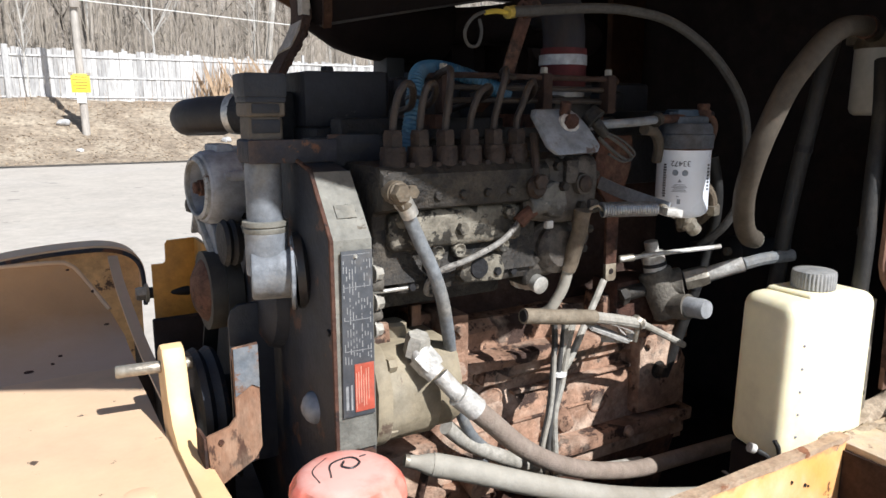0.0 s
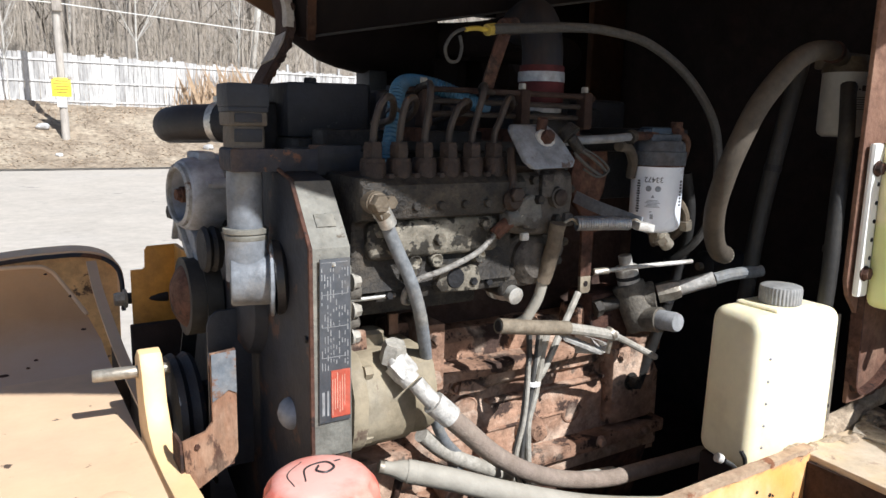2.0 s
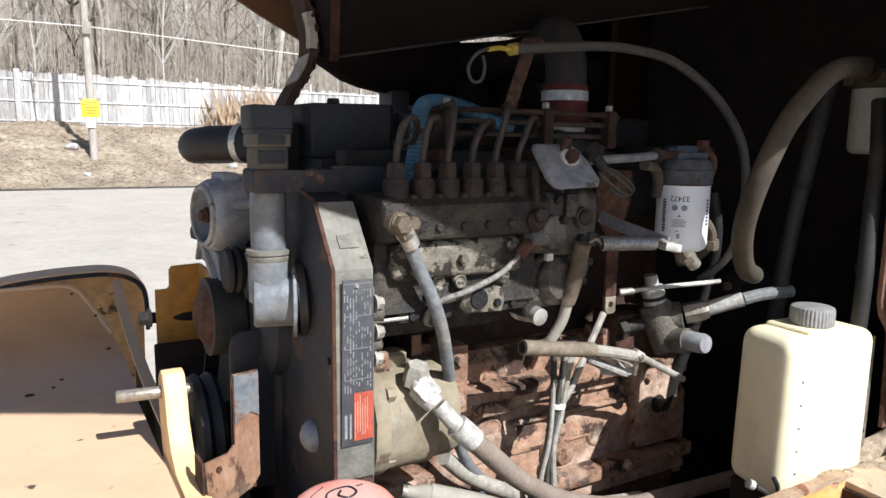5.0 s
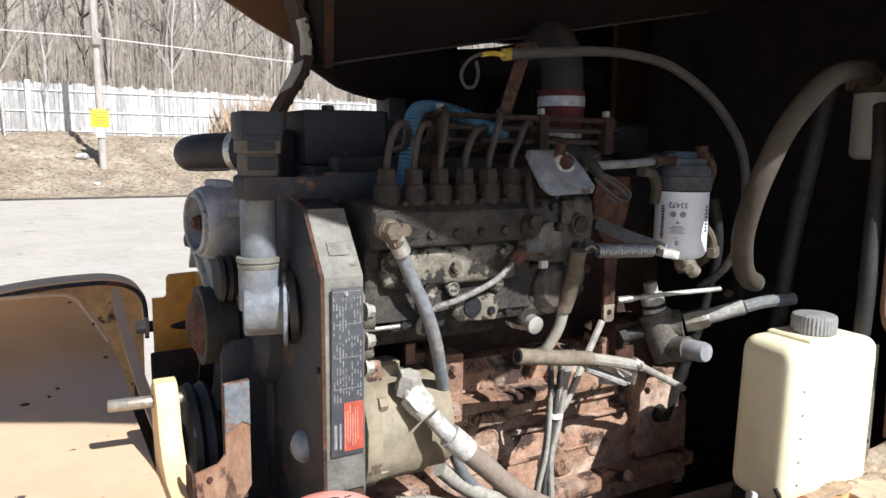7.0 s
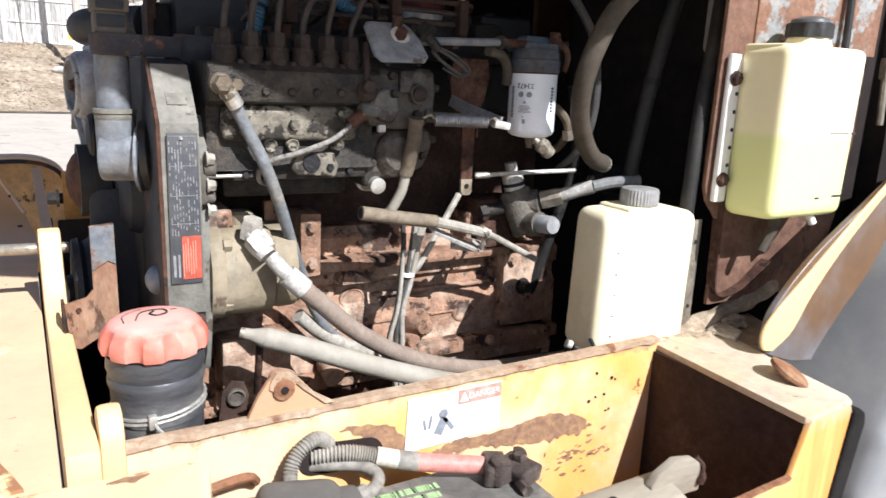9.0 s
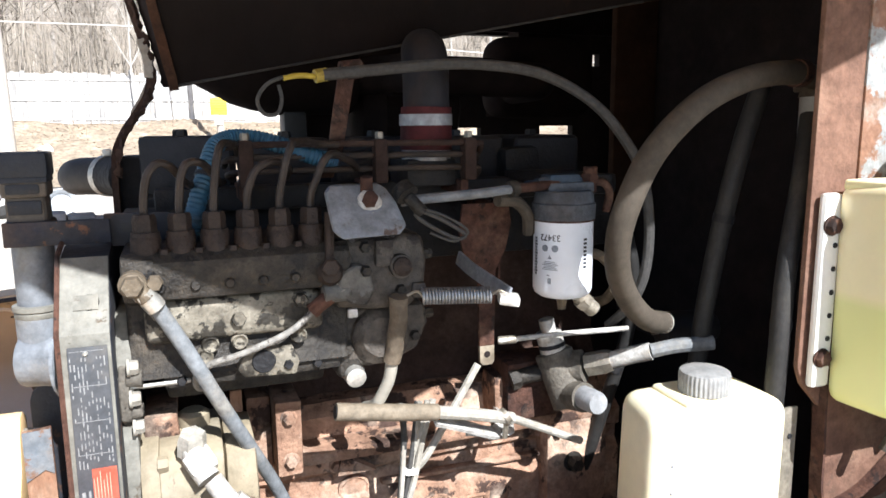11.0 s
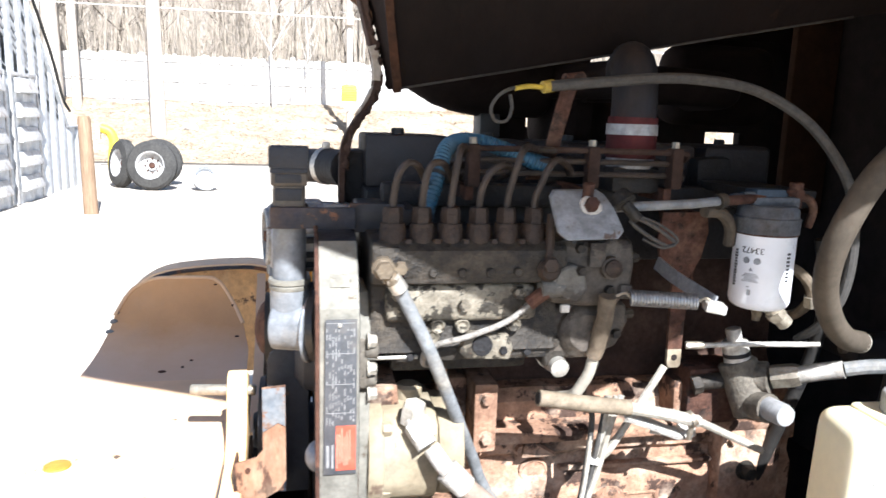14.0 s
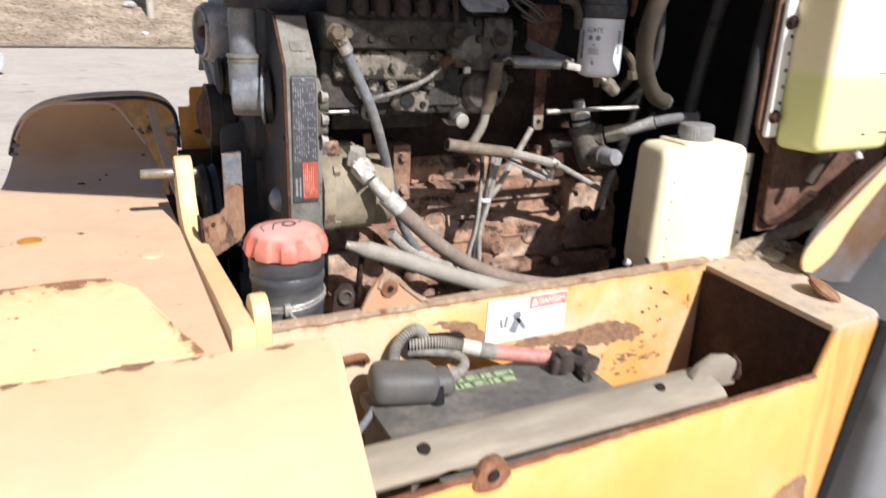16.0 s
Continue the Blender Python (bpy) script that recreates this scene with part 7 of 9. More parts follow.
part("tongue_tip", strip([(0.80, 0.83, 1.232), (0.85, 0.83, 1.222), (0.88, 0.84, 1.222), (0.89, 0.93, 1.215)], (0, 0.4, 1), 0.012, 0.004), ZINC_WHITE, bk)
rdl = thing("control_rod", (0.96, 0.84, 1.357), "thin pale control rod ending at the bracket", "rod")
part("rod", tube([(0.868, 0.866, 1.351), (0.88, 0.862, 1.352), (0.96, 0.845, 1.357), (1.065, 0.818, 1.362)], 0.0042, 8), ZINC_WHITE, rdl)
part("joint", rod((0.868, 0.868, 1.351), (0.895, 0.860, 1.3525), 0.0062), STEEL_DIRTY, rdl)
lv = thing("pump_drain_line", (0.5, 0.78, 1.40), "braided pale line curling under the pump cover", "fuel line")
part("line", tube([(0.578, 0.762, 1.458), (0.56, 0.760, 1.441), (0.535, 0.757, 1.427), (0.487, 0.755, 1.411), (0.455, 0.760, 1.402), (0.437, 0.766, 1.388), (0.437, 0.775, 1.371), (0.45, 0.785, 1.364)], 0.0040, 10), LINE_CHIPPED, lv)
part("end_sleeve", tube([(0.605, 0.758, 1.478), (0.594, 0.757, 1.470), (0.582, 0.759, 1.461), (0.572, 0.761, 1.452)], 0.0095, 10), RUSTY, lv)
part("end_nut", hexa((0.596, 0.758, 1.472), (0.613, 0.758, 1.480), 0.0115), STEEL_DIRTY, lv)
hs = thing("pump_hose", (0.46, 0.80, 1.35), "dusty grey rubber hose down from the pump", "hose")
part("hose", tube([(0.395, 0.752, 1.486), (0.417, 0.757, 1.443), (0.436, 0.758, 1.405), (0.456, 0.767, 1.36), (0.481, 0.793, 1.302), (0.50, 0.817, 1.258), (0.525, 0.845, 1.20), (0.55, 0.868, 1.14), (0.59, 0.885, 1.08), (0.66, 0.90, 1.025), (0.76, 0.88, 1.0)], 0.0089, 14), HOSE_GREY, hs)
part("ferrule", join(tube([(0.389, 0.744, 1.494), (0.400, 0.748, 1.477)], 0.0112, 12), hexa((0.387, 0.743, 1.497), (0.391, 0.745, 1.490), 0.0125)), STEEL_BRIGHT, hs)
part("joint", tube([(0.60, 0.892, 1.05), (0.615, 0.894, 1.043)], 0.014, 12), HOSE_GREY, hs)

# ---- hydraulic pump and its hoses ----
hp = thing("hydraulic_pump", (0.42, 0.84, 1.24), "dusty khaki hydraulic pump bolted behind the gear housing", "pump")
HYD = [(0.80, 1.165), (0.784, 1.18), (0.777, 1.20), (0.777, 1.243), (0.790, 1.278), (0.812, 1.292), (0.90, 1.294), (0.94, 1.27), (0.94, 1.18), (0.88, 1.158), (0.83, 1.157)]
part("body", rough_up(prism(HYD, "x", 0.386, 0.462, 0.005), 0.001, 30), HYD_KHAKI, hp)
part("mount_flange", rough_up(prism([(0.855 + (y - 0.855) * 1.03, 1.225 + (z - 1.225) * 1.05) for y, z in HYD], "x", 0.366, 0.388, 0.004), 0.001, 30), HYD_KHAKI, hp)
part("end_cap", rough_up(prism([(0.855 + (y - 0.855) * 0.9, 1.222 + (z - 1.225) * 0.93) for y, z in HYD], "x", 0.463, 0.502, 0.009), 0.001, 30), HYD_KHAKI, hp)
part("top_pad", rough_up(block((0.372, 0.83, 1.285), (0.412, 0.93, 1.318), 0.004), 0.002, 40), RUSTY_BLOCK, hp, "rusty mounting pad")
part("relief_cap", lathe((0.430, 0.86, 1.29), (0.430, 0.86, 1.312), [(0, 0.02), (0.8, 0.02), (1, 0.014)], 18), HYD_KHAKI, hp)
bolts([(0.388, 0.79, 1.275), (0.388, 0.79, 1.185)], (1, 0, 0), 0.010, 0.010, HYD_KHAKI, hp)
part("stud", block((0.478, 0.892, 1.28), (0.494, 0.906, 1.318), 0.002), BRACKET_RUST, hp)
eh = thing("hydraulic_hose", (0.6, 0.8, 1.1), "thick brown hydraulic hose with a white oxidised elbow fitting", "hose", "hydraulic hoses")
part("elbow_nut", hexa((0.425, 0.785, 1.286), (0.427, 0.777, 1.314), 0.0172), HOSE_LIGHT, eh, "khaki hexagon nut")
el = part("elbow", join(tube([(0.427, 0.78, 1.30), (0.430, 0.772, 1.28), (0.442, 0.758, 1.262)], 0.0140, 14), hexa((0.428, 0.778, 1.287), (0.441, 0.763, 1.268), 0.0185)), ZINC_WHITE, eh, "white oxidised elbow")
part("ferrule", join(tube([(0.446, 0.755, 1.262), (0.458, 0.745, 1.245), (0.472, 0.738, 1.228)], 0.0118, 14), tube([(0.465, 0.741, 1.236), (0.490, 0.735, 1.212)], 0.0165, 16)), ZINC_WHITE, eh)
part("hose", tube([(0.484, 0.737, 1.217), (0.52, 0.74, 1.183), (0.58, 0.755, 1.128), (0.66, 0.775, 1.072), (0.75, 0.79, 1.028), (0.86, 0.80, 0.995), (0.95, 0.805, 0.985), (1.12, 0.80, 0.98)], 0.0145, 16), HOSE_BROWN, eh)
l1 = thing("hydraulic_hose", (0.6, 0.74, 1.08), "fat pale braided hose crossing behind the battery box", "hose", "hydraulic hoses")
part("end_ferrule", lathe((0.410, 0.778, 1.1405), (0.452, 0.7612, 1.1294), [(0, 0.0085), (0.25, 0.0095), (0.6, 0.0145), (1, 0.0166)], 16), HOSE_PALE, l1)
part("hose", tube([(0.44, 0.766, 1.1325), (0.452, 0.7612, 1.1294), (0.50, 0.748, 1.113), (0.58, 0.722, 1.084), (0.694, 0.69, 1.048), (0.82, 0.675, 1.015), (0.95, 0.66, 0.99)], 0.0162, 16), HOSE_PALE, l1)
part("cut_end", lathe((0.411, 0.7776, 1.1402), (0.404, 0.7804, 1.142), [(0, 0.0088), (0.8, 0.0088), (1, 0.006)], 12), STEEL_DIRTY, l1)
part("stay", rod((0.432, 0.77, 1.125), (0.44, 0.82, 1.02), 0.006), RUSTY, l1)
l2 = thing("hydraulic_hose", (0.7, 0.86, 1.03), "thin pale hose running low along the block", "hose", "hydraulic hoses")
part("hose", tube([(0.53, 0.88, 1.12), (0.58, 0.885, 1.075), (0.65, 0.88, 1.035), (0.73, 0.86, 1.005), (0.83, 0.85, 0.98), (0.93, 0.85, 0.965)], 0.0125, 12), HOSE_LIGHT, l2)
part("end_bolt", rod((0.93, 0.85, 0.965), (0.955, 0.85, 0.96), 0.006), STEEL_BRIGHT, l2)

# wiring bundle tied together
wb = thing("wiring_bundle", (0.69, 0.84, 1.1), "bundle of dusty wires tied together in front of the block", "wiring")
rng = random.Random(5)
for k in range(9):
    dx, dy = rng.uniform(-0.011, 0.011), rng.uniform(-0.008, 0.008)
    top = [(0.835, 0.868, 1.318), (0.80, 0.86, 1.27), (0.745, 0.845, 1.20)] if k < 2 else [(0.73 + dx * 2.5, 0.84, 1.285), (0.725 + dx * 1.6, 0.84, 1.24)]
    part("wire", tube(top + [(0.712 + dx * 0.9, 0.838 + dy, 1.17), (0.70 + dx * 0.5, 0.835 + dy, 1.12), (0.692 + dx * 1.3, 0.83 + dy, 1.06), (0.690 + dx * 0.4, 0.815 + dy, 1.0), (0.69 + dx, 0.81, 0.93), (0.69 + dx, 0.82, 0.85)], (0.006 if k == 1 else 0.0048 if k % 2 else 0.0038), 8), HOSE_LIGHT if k % 3 else TUBE_GREY, wb)
for q in ((0.716, 0.837, 1.185), (0.692, 0.815, 1.01)):
    part("cable_tie", lathe((q[0], q[1], q[2] - 0.003), (q[0], q[1], q[2] + 0.003), [(0, 0.0125), (1, 0.0125)], 14), LABEL_WHITE, wb)

# valve with hose tails
vf = thing("hydraulic_valve", (0.985, 0.86, 1.28), "dirty cast hydraulic valve with steel hose fittings", "valve")
part("body", rough_up(join(rod((0.972, 0.885, 1.318), (0.992, 0.855, 1.235), 0.030), rod((0.985, 0.875, 1.29), (1.01, 0.85, 1.298), 0.026)), 0.002, 40), VALVE_DUSTY, vf)
part("top_collar", join(rod((0.961, 0.881, 1.352), (0.972, 0.876, 1.305), 0.0205), rod((0.957, 0.882, 1.372), (0.962, 0.88, 1.350), 0.012)), ZINC_WHITE, vf, "white oxidised collar")
part("collar_groove", rod((0.9655, 0.8788, 1.334), (0.967, 0.878, 1.327), 0.0212), GREASY, vf)
part("side_nut", hexa((1.01, 0.845, 1.302), (1.038, 0.818, 1.314), 0.019), STEEL_DIRTY, vf)
part("side_tail", join(tube([(1.035, 0.82, 1.313), (1.06, 0.795, 1.327), (1.078, 0.777, 1.336)], 0.0135, 12)), ZINC_WHITE, vf)
part("tail_pipe", tube([(1.078, 0.777, 1.336), (1.11, 0.76, 1.345), (1.16, 0.74, 1.35)], 0.011, 10), HOSE_GREY, vf)
part("port_ribs", tube([(0.985, 0.85, 1.255), (0.988, 0.815, 1.262)], 0.019, 14, 12, 4, 0.004), VALVE_DUSTY, vf)
part("port_plug", lathe((0.988, 0.818, 1.262), (0.989, 0.777, 1.266), [(0, 0.018), (0.85, 0.0175), (1, 0.0155)], 20), shade("grey_plastic_plug", (0.27, 0.275, 0.28), (0.22, 0.22, 0.225), 20, 0.5, 0, 0.1), vf)
part("link", join(rod((0.915, 0.90, 1.275), (0.97, 0.885, 1.285), 0.013), hexa((0.905, 0.90, 1.272), (0.92, 0.898, 1.276), 0.017)), PUMP_GREY, vf)
part("mount", rough_up(block((0.90, 0.90, 1.20), (1.0, 0.97, 1.30), 0.01), 0.002, 25), RUSTY, vf)
sb = thing("small_fitting", (1.0, 0.83, 1.40), "short steel fitting under the filter", "fitting")
part("fitting", join(rod((0.985, 0.835, 1.418), (1.012, 0.83, 1.392), 0.012), hexa((0.99, 0.834, 1.412), (1.0, 0.832, 1.402), 0.015), rod((0.96, 0.85, 1.43), (0.99, 0.834, 1.412), 0.007)), STEEL_DIRTY, sb)

# ---- hoses and cable above the engine ----
ck = thing("dipstick_tube", (0.8, 0.85, 1.7), "grey tube arching over the engine with a yellow-gripped wire loop", "tube")
part("tube", tube([(0.61, 0.834, 1.735), (0.655, 0.836, 1.740), (0.77, 0.845, 1.752), (0.84, 0.838, 1.752), (0.919, 0.831, 1.740), (0.99, 0.818, 1.703), (1.031, 0.797, 1.652), (1.058, 0.785, 1.596), (1.072, 0.785, 1.52), (1.07, 0.79, 1.45), (1.06, 0.81, 1.40), (1.05, 0.85, 1.36)], 0.0076, 10), TUBE_GREY, ck)
part("grip", tube([(0.600, 0.834, 1.733), (0.615, 0.837, 1.736)], 0.0085, 10), YELLOW_TAG, ck, "yellow plastic grip")
part("wire_loop", tube([(0.60, 0.834, 1.733), (0.565, 0.83, 1.732), (0.540, 0.828, 1.722), (0.528, 0.829, 1.703), (0.536, 0.832, 1.687), (0.552, 0.834, 1.688), (0.558, 0.834, 1.705), (0.555, 0.835, 1.722)], 0.0024, 8), TUBE_GREY, ck)
part("wire_sleeve", tube([(0.60, 0.834, 1.733), (0.58, 0.832, 1.7335), (0.560, 0.8295, 1.730)], 0.0034, 8), YELLOW_TAG, ck)
part("bracket", strip([(0.645, 0.845, 1.748), (0.642, 0.85, 1.73), (0.637, 0.87, 1.68), (0.634, 0.89, 1.64), (0.634, 0.96, 1.60)], (1, 0, 0), 0.021, 0.004, 4), RUSTY, ck, "rusty support bracket")
part("clamp", lathe((0.636, 0.846, 1.741), (0.662, 0.85, 1.745), [(0, 0.0125), (1, 0.0125)], 14), RUSTY, ck)
bh = thing("thick_hose", (1.05, 0.7, 1.5), "thick dusty grey hose hanging in a loop", "hose")
part("hose", tube([(1.36, 0.74, 1.72), (1.27, 0.71, 1.738), (1.18, 0.69, 1.735), (1.09, 0.665, 1.715), (1.02, 0.648, 1.683), (0.972, 0.65, 1.636), (0.948, 0.66, 1.58), (0.945, 0.677, 1.528), (0.968, 0.706, 1.474), (1.01, 0.735, 1.425), (1.055, 0.757, 1.392), (1.094, 0.772, 1.380)], 0.0165, 16), HOSE_TAN, bh)
part("cut_end", lathe((1.090, 0.7707, 1.381), (1.098, 0.7735, 1.3785), [(0, 0.0165), (0.9, 0.0160), (0.95, 0.010)], 18), HOSE_LIGHT, bh, "pale cut end")
part("clip", tube([(1.245, 0.705, 1.739), (1.262, 0.709, 1.739)], 0.0195, 16), RUSTY, bh)
bc = thing("bent_coolant_pipe", (1.04, 0.82, 1.44), "brown bent steel pipe behind the filter", "pipe")
part("pipe", tube([(0.985, 0.82, 1.485), (1.015, 0.825, 1.478), (1.04, 0.825, 1.455), (1.048, 0.83, 1.43), (1.05, 0.86, 1.40), (1.05, 0.90, 1.385)], 0.008, 10), PIPE_BROWN, bc)
part("nut", hexa((1.046, 0.825, 1.437), (1.049, 0.826, 1.42), 0.012), STEEL_DIRTY, bc)
for k, (pts, r, lab) in enumerate((([(1.23, 0.745, 1.735), (1.20, 0.742, 1.66), (1.178, 0.742, 1.58), (1.166, 0.75, 1.49), (1.156, 0.756, 1.40), (1.149, 0.757, 1.33), (1.15, 0.78, 1.1), (1.15, 0.8, 0.76)], 0.014, "black hose hanging in the dark bay"),
                               ([(1.23, 0.66, 1.68), (1.195, 0.635, 1.59), (1.165, 0.62, 1.48), (1.155, 0.615, 1.34), (1.16, 0.63, 1.1), (1.17, 0.66, 0.76)], 0.013, "black hose hanging beside the post"),
                               ([(1.08, 0.86, 1.52), (1.10, 0.86, 1.44), (1.11, 0.88, 1.34), (1.08, 0.90, 1.2), (1.05, 0.93, 1.05)], 0.011, "dark hose curving behind the filter"))):
    h = thing("black_hose", pts[2], lab, "hose", "black hoses in the bay")
    part("hose", tube(pts, r, 12), HOSE_BLACK, h)
    q = Vector(pts[2]).lerp(Vector(pts[3]), 0.5)
    d = (Vector(pts[3]) - Vector(pts[2])).normalized()
    part("band", lathe(q - d * 0.006, q + d * 0.006, [(0, r * 1.09), (1, r * 1.09)], 14), GREASY, h)
sol = thing("solenoid", (1.2, 0.86, 1.33), "dark cylindrical solenoid in the bay", "solenoid")
part("case", join(lathe((1.16, 0.87, 1.335), (1.26, 0.85, 1.335), [(0, 0.02), (0.05, 0.03), (0.85, 0.03), (1, 0.02)], 20), block((1.2, 0.86, 1.3), (1.25, 1.0, 1.33), 0.004)), BLACK_PAINT, sol)
part("terminal", rod((1.15, 0.872, 1.335), (1.165, 0.868, 1.335), 0.008), STEEL_DIRTY, sol)

# turbo pipe with the red coupling, and air cleaner
ex = thing("charge_pipe", (0.78, 0.92, 1.65), "bent charge pipe with a red hose coupling and silver band", "pipe")
part("coupling", lathe((0.776, 0.922, 1.637), (0.777, 0.922, 1.698), [(0, 0.038), (0.5, 0.0375), (1, 0.037)], 28), RED_RUBBER, ex, "red rubber coupling")
part("band", lathe((0.776, 0.922, 1.672), (0.776, 0.922, 1.688), [(0, 0.0388), (1, 0.0385)], 28), SILVER_BAND, ex, "silver band")
part("pipe", tube([(0.777, 0.922, 1.695), (0.778, 0.925, 1.73), (0.782, 0.94, 1.765), (0.792, 0.975, 1.782), (0.81, 1.03, 1.775)], 0.034, 20), STACK_SOOT, ex, "sooty blue-grey pipe with rusty foot")
part("lower_band", lathe((0.776, 0.922, 1.622), (0.776, 0.922, 1.637), [(0, 0.036), (1, 0.036)], 24), SILVER_BAND, ex)
part("foot", rough_up(block((0.735, 0.89, 1.585), (0.815, 0.98, 1.625), 0.01), 0.001, 30), GREASY, ex)
ac = thing("air_cleaner", (0.85, 1.27, 1.66), "black drum air cleaner lying over the engine", "air cleaner")
part("drum", lathe((0.452, 1.28, 1.770), (0.752, 1.28, 1.770), [(0, 0.004), (0.02, 0.012), (0.06, 0.022), (0.12, 0.032), (0.19, 0.044), (0.26, 0.056), (0.38, 0.067), (0.54, 0.0755), (0.62, 0.076), (0.97, 0.076), (1, 0.07)], 40), HOOD_DARK, ac)
part("saddle", block((0.62, 1.25, 1.575), (0.66, 1.31, 1.70), 0.004), BLACK_PAINT, ac)
part("inlet", tube([(0.815, 1.03, 1.77), (0.82, 1.10, 1.765), (0.805, 1.19, 1.765), (0.755, 1.25, 1.765), (0.72, 1.27, 1.765)], 0.034, 16), HOOD_DARK, ac)
part("crossover_pipe", tube([(0.80, 1.19, 1.762), (0.90, 1.205, 1.764), (1.02, 1.225, 1.764), (1.16, 1.30, 1.762), (1.20, 1.50, 1.76)], 0.037, 18), HOOD_DARK, ac)

tu = thing("turbocharger", (0.82, 1.34, 1.575), "dark turbocharger behind the valve covers", "turbocharger")
part("bracket", block((0.672, 1.32, 1.575), (0.735, 1.345, 1.72), 0.004), HOOD_DARK, tu)
part("turbine_housing", rough_up(lathe((0.76, 1.34, 1.70), (0.86, 1.34, 1.70), [(0, 0.05), (0.1, 0.085), (0.5, 0.105), (0.9, 0.085), (1, 0.05)], 28), 0.003, 20), HOOD_DARK, tu)
part("compressor_housing", rough_up(lathe((0.88, 1.34, 1.70), (0.98, 1.34, 1.70), [(0, 0.045), (0.15, 0.08), (0.5, 0.095), (0.85, 0.08), (1, 0.05)], 28), 0.003, 20), HOOD_DARK, tu)
part("foot", block((0.79, 1.31, 1.57), (0.83, 1.37, 1.62), 0.004), HOOD_DARK, tu)
mu = thing("muffler", (1.30, 1.55, 1.7), "dark rounded muffler hanging at the far side", "muffler")
part("shell", block((1.157, 1.50, 1.69), (1.442, 1.62, 1.886), 0.085, seg=6), HOOD_DARK, mu)
part("hanger", block((1.29, 1.60, 1.70), (1.32, 1.87, 1.73), 0.003), HOOD_DARK, mu)

# ---- front of the engine ----
wp = thing("water_pipe", (0.262, 0.88, 1.4), "grey breather pipe with a black square top and clamp strap", "pipe")
CX, CY = 0.264, 0.885
part("cap", join(block((CX - 0.026, CY - 0.026, 1.616), (CX + 0.027, CY + 0.026, 1.645), 0.004), block((CX - 0.0245, CY - 0.0245, 1.610), (CX + 0.0255, CY + 0.0245, 1.617), 0.002)), RUST_BLUE, wp, "black square cap")
part("body", join(block((CX - 0.0235, CY - 0.0245, 1.593), (CX + 0.0245, CY + 0.0245, 1.611), 0.004, seg=3), block((CX - 0.021, CY - 0.0225, 1.535), (CX + 0.022, CY + 0.0225, 1.596), 0.008, seg=3)), DUSTY_BROWN, wp)
for z0, z1, d in ((1.597, 1.609, 0.0265), (1.573, 1.590, 0.0245)):
    part("inset_panel", rough_up(block((CX - 0.018, CY - d, z0), (CX + 0.017, CY - 0.02, z1), 0.003), 0.0008, 60), RUST_BLUE, wp, "dark blue worn panel")
part("pipe", lathe((CX, CY, 1.455), (CX, CY, 1.54), [(0, 0.0228), (0.9, 0.0228), (1, 0.021)], 28), PIPE_GREY, wp)
part("ring", lathe((CX, CY, 1.448), (CX, CY, 1.464), [(0, 0.0265), (0.1, 0.0275), (0.4, 0.0275), (0.5, 0.0262), (0.6, 0.0288), (0.95, 0.0288), (1, 0.0225)], 28), KHAKI, wp)
part("elbow", join(lathe((CX, CY, 1.395), (CX, CY, 1.45), [(0, 0.0265), (1, 0.0268)], 32), lathe((0.243, CY + 0.002, 1.395), (0.291, CY - 0.012, 1.395), [(0, 0.030), (0.03, 0.0325), (0.08, 0.0335), (0.97, 0.0335), (1, 0.032)], 36)), PIPE_GREY, wp, "blue-grey elbow")
part("flange", lathe((0.2905, 0.873, 1.394), (0.2965, 0.871, 1.394), [(0, 0.046), (0.2, 0.0485), (0.8, 0.0485), (1, 0.046)], 36), COVER_BLUE, wp, "pale worn flange disc")
part("gasket_disc", lathe((0.297, 0.873, 1.397), (0.311, 0.869, 1.398), [(0, 0.050), (0.7, 0.050), (1, 0.045)], 32), COVER_DARK, wp)
stp = thing("strap_bracket", (0.3, 0.88, 1.54), "rusty blue strap bracket clamped round the pipe", "bracket")
part("band", rough_up(block((CX - 0.0250, CY - 0.0265, 1.536), (CX + 0.0255, CY + 0.0265, 1.566), 0.006, seg=3), 0.0008, 60), RUST_STRAP, stp)
part("arm", rough_up(block((CX - 0.0245, CY - 0.0305, 1.5365), (0.352, CY - 0.0245, 1.5655), 0.002), 0.0006, 60), RUST_STRAP, stp)
part("plate", rough_up(block((0.345, CY - 0.020, 1.530), (0.42, CY - 0.012, 1.57), 0.003), 0.001, 30), RUST_BLUE, stp)
part("tie", block((0.36, CY - 0.02, 1.54), (0.44, 1.01, 1.562), 0.004), BLACK_PAINT, stp)
rh = thing("radiator_hose", (0.28, 1.3, 1.59), "fat black rubber coolant hose with a steel clamp", "hose")
part("hose", tube([(0.335, 1.22, 1.595), (0.310, 1.25, 1.594), (0.280, 1.29, 1.592), (0.269, 1.335, 1.588), (0.295, 1.385, 1.586), (0.35, 1.43, 1.585)], 0.0315, 20), HOSE_SOOT, rh)
part("clamp", join(tube([(0.3305, 1.2255, 1.595), (0.3225, 1.2355, 1.595)], 0.0345, 28), block((0.319, 1.222, 1.626), (0.333, 1.240, 1.639), 0.003)), STEEL_BRIGHT, rh)
part("neck", rod((0.36, 1.17, 1.595), (0.327, 1.228, 1.595), 0.0325), GREASY, rh)
part("neck_body", rough_up(block((0.345, 1.10, 1.53), (0.40, 1.22, 1.63), 0.012), 0.002, 20), GREASY, rh)

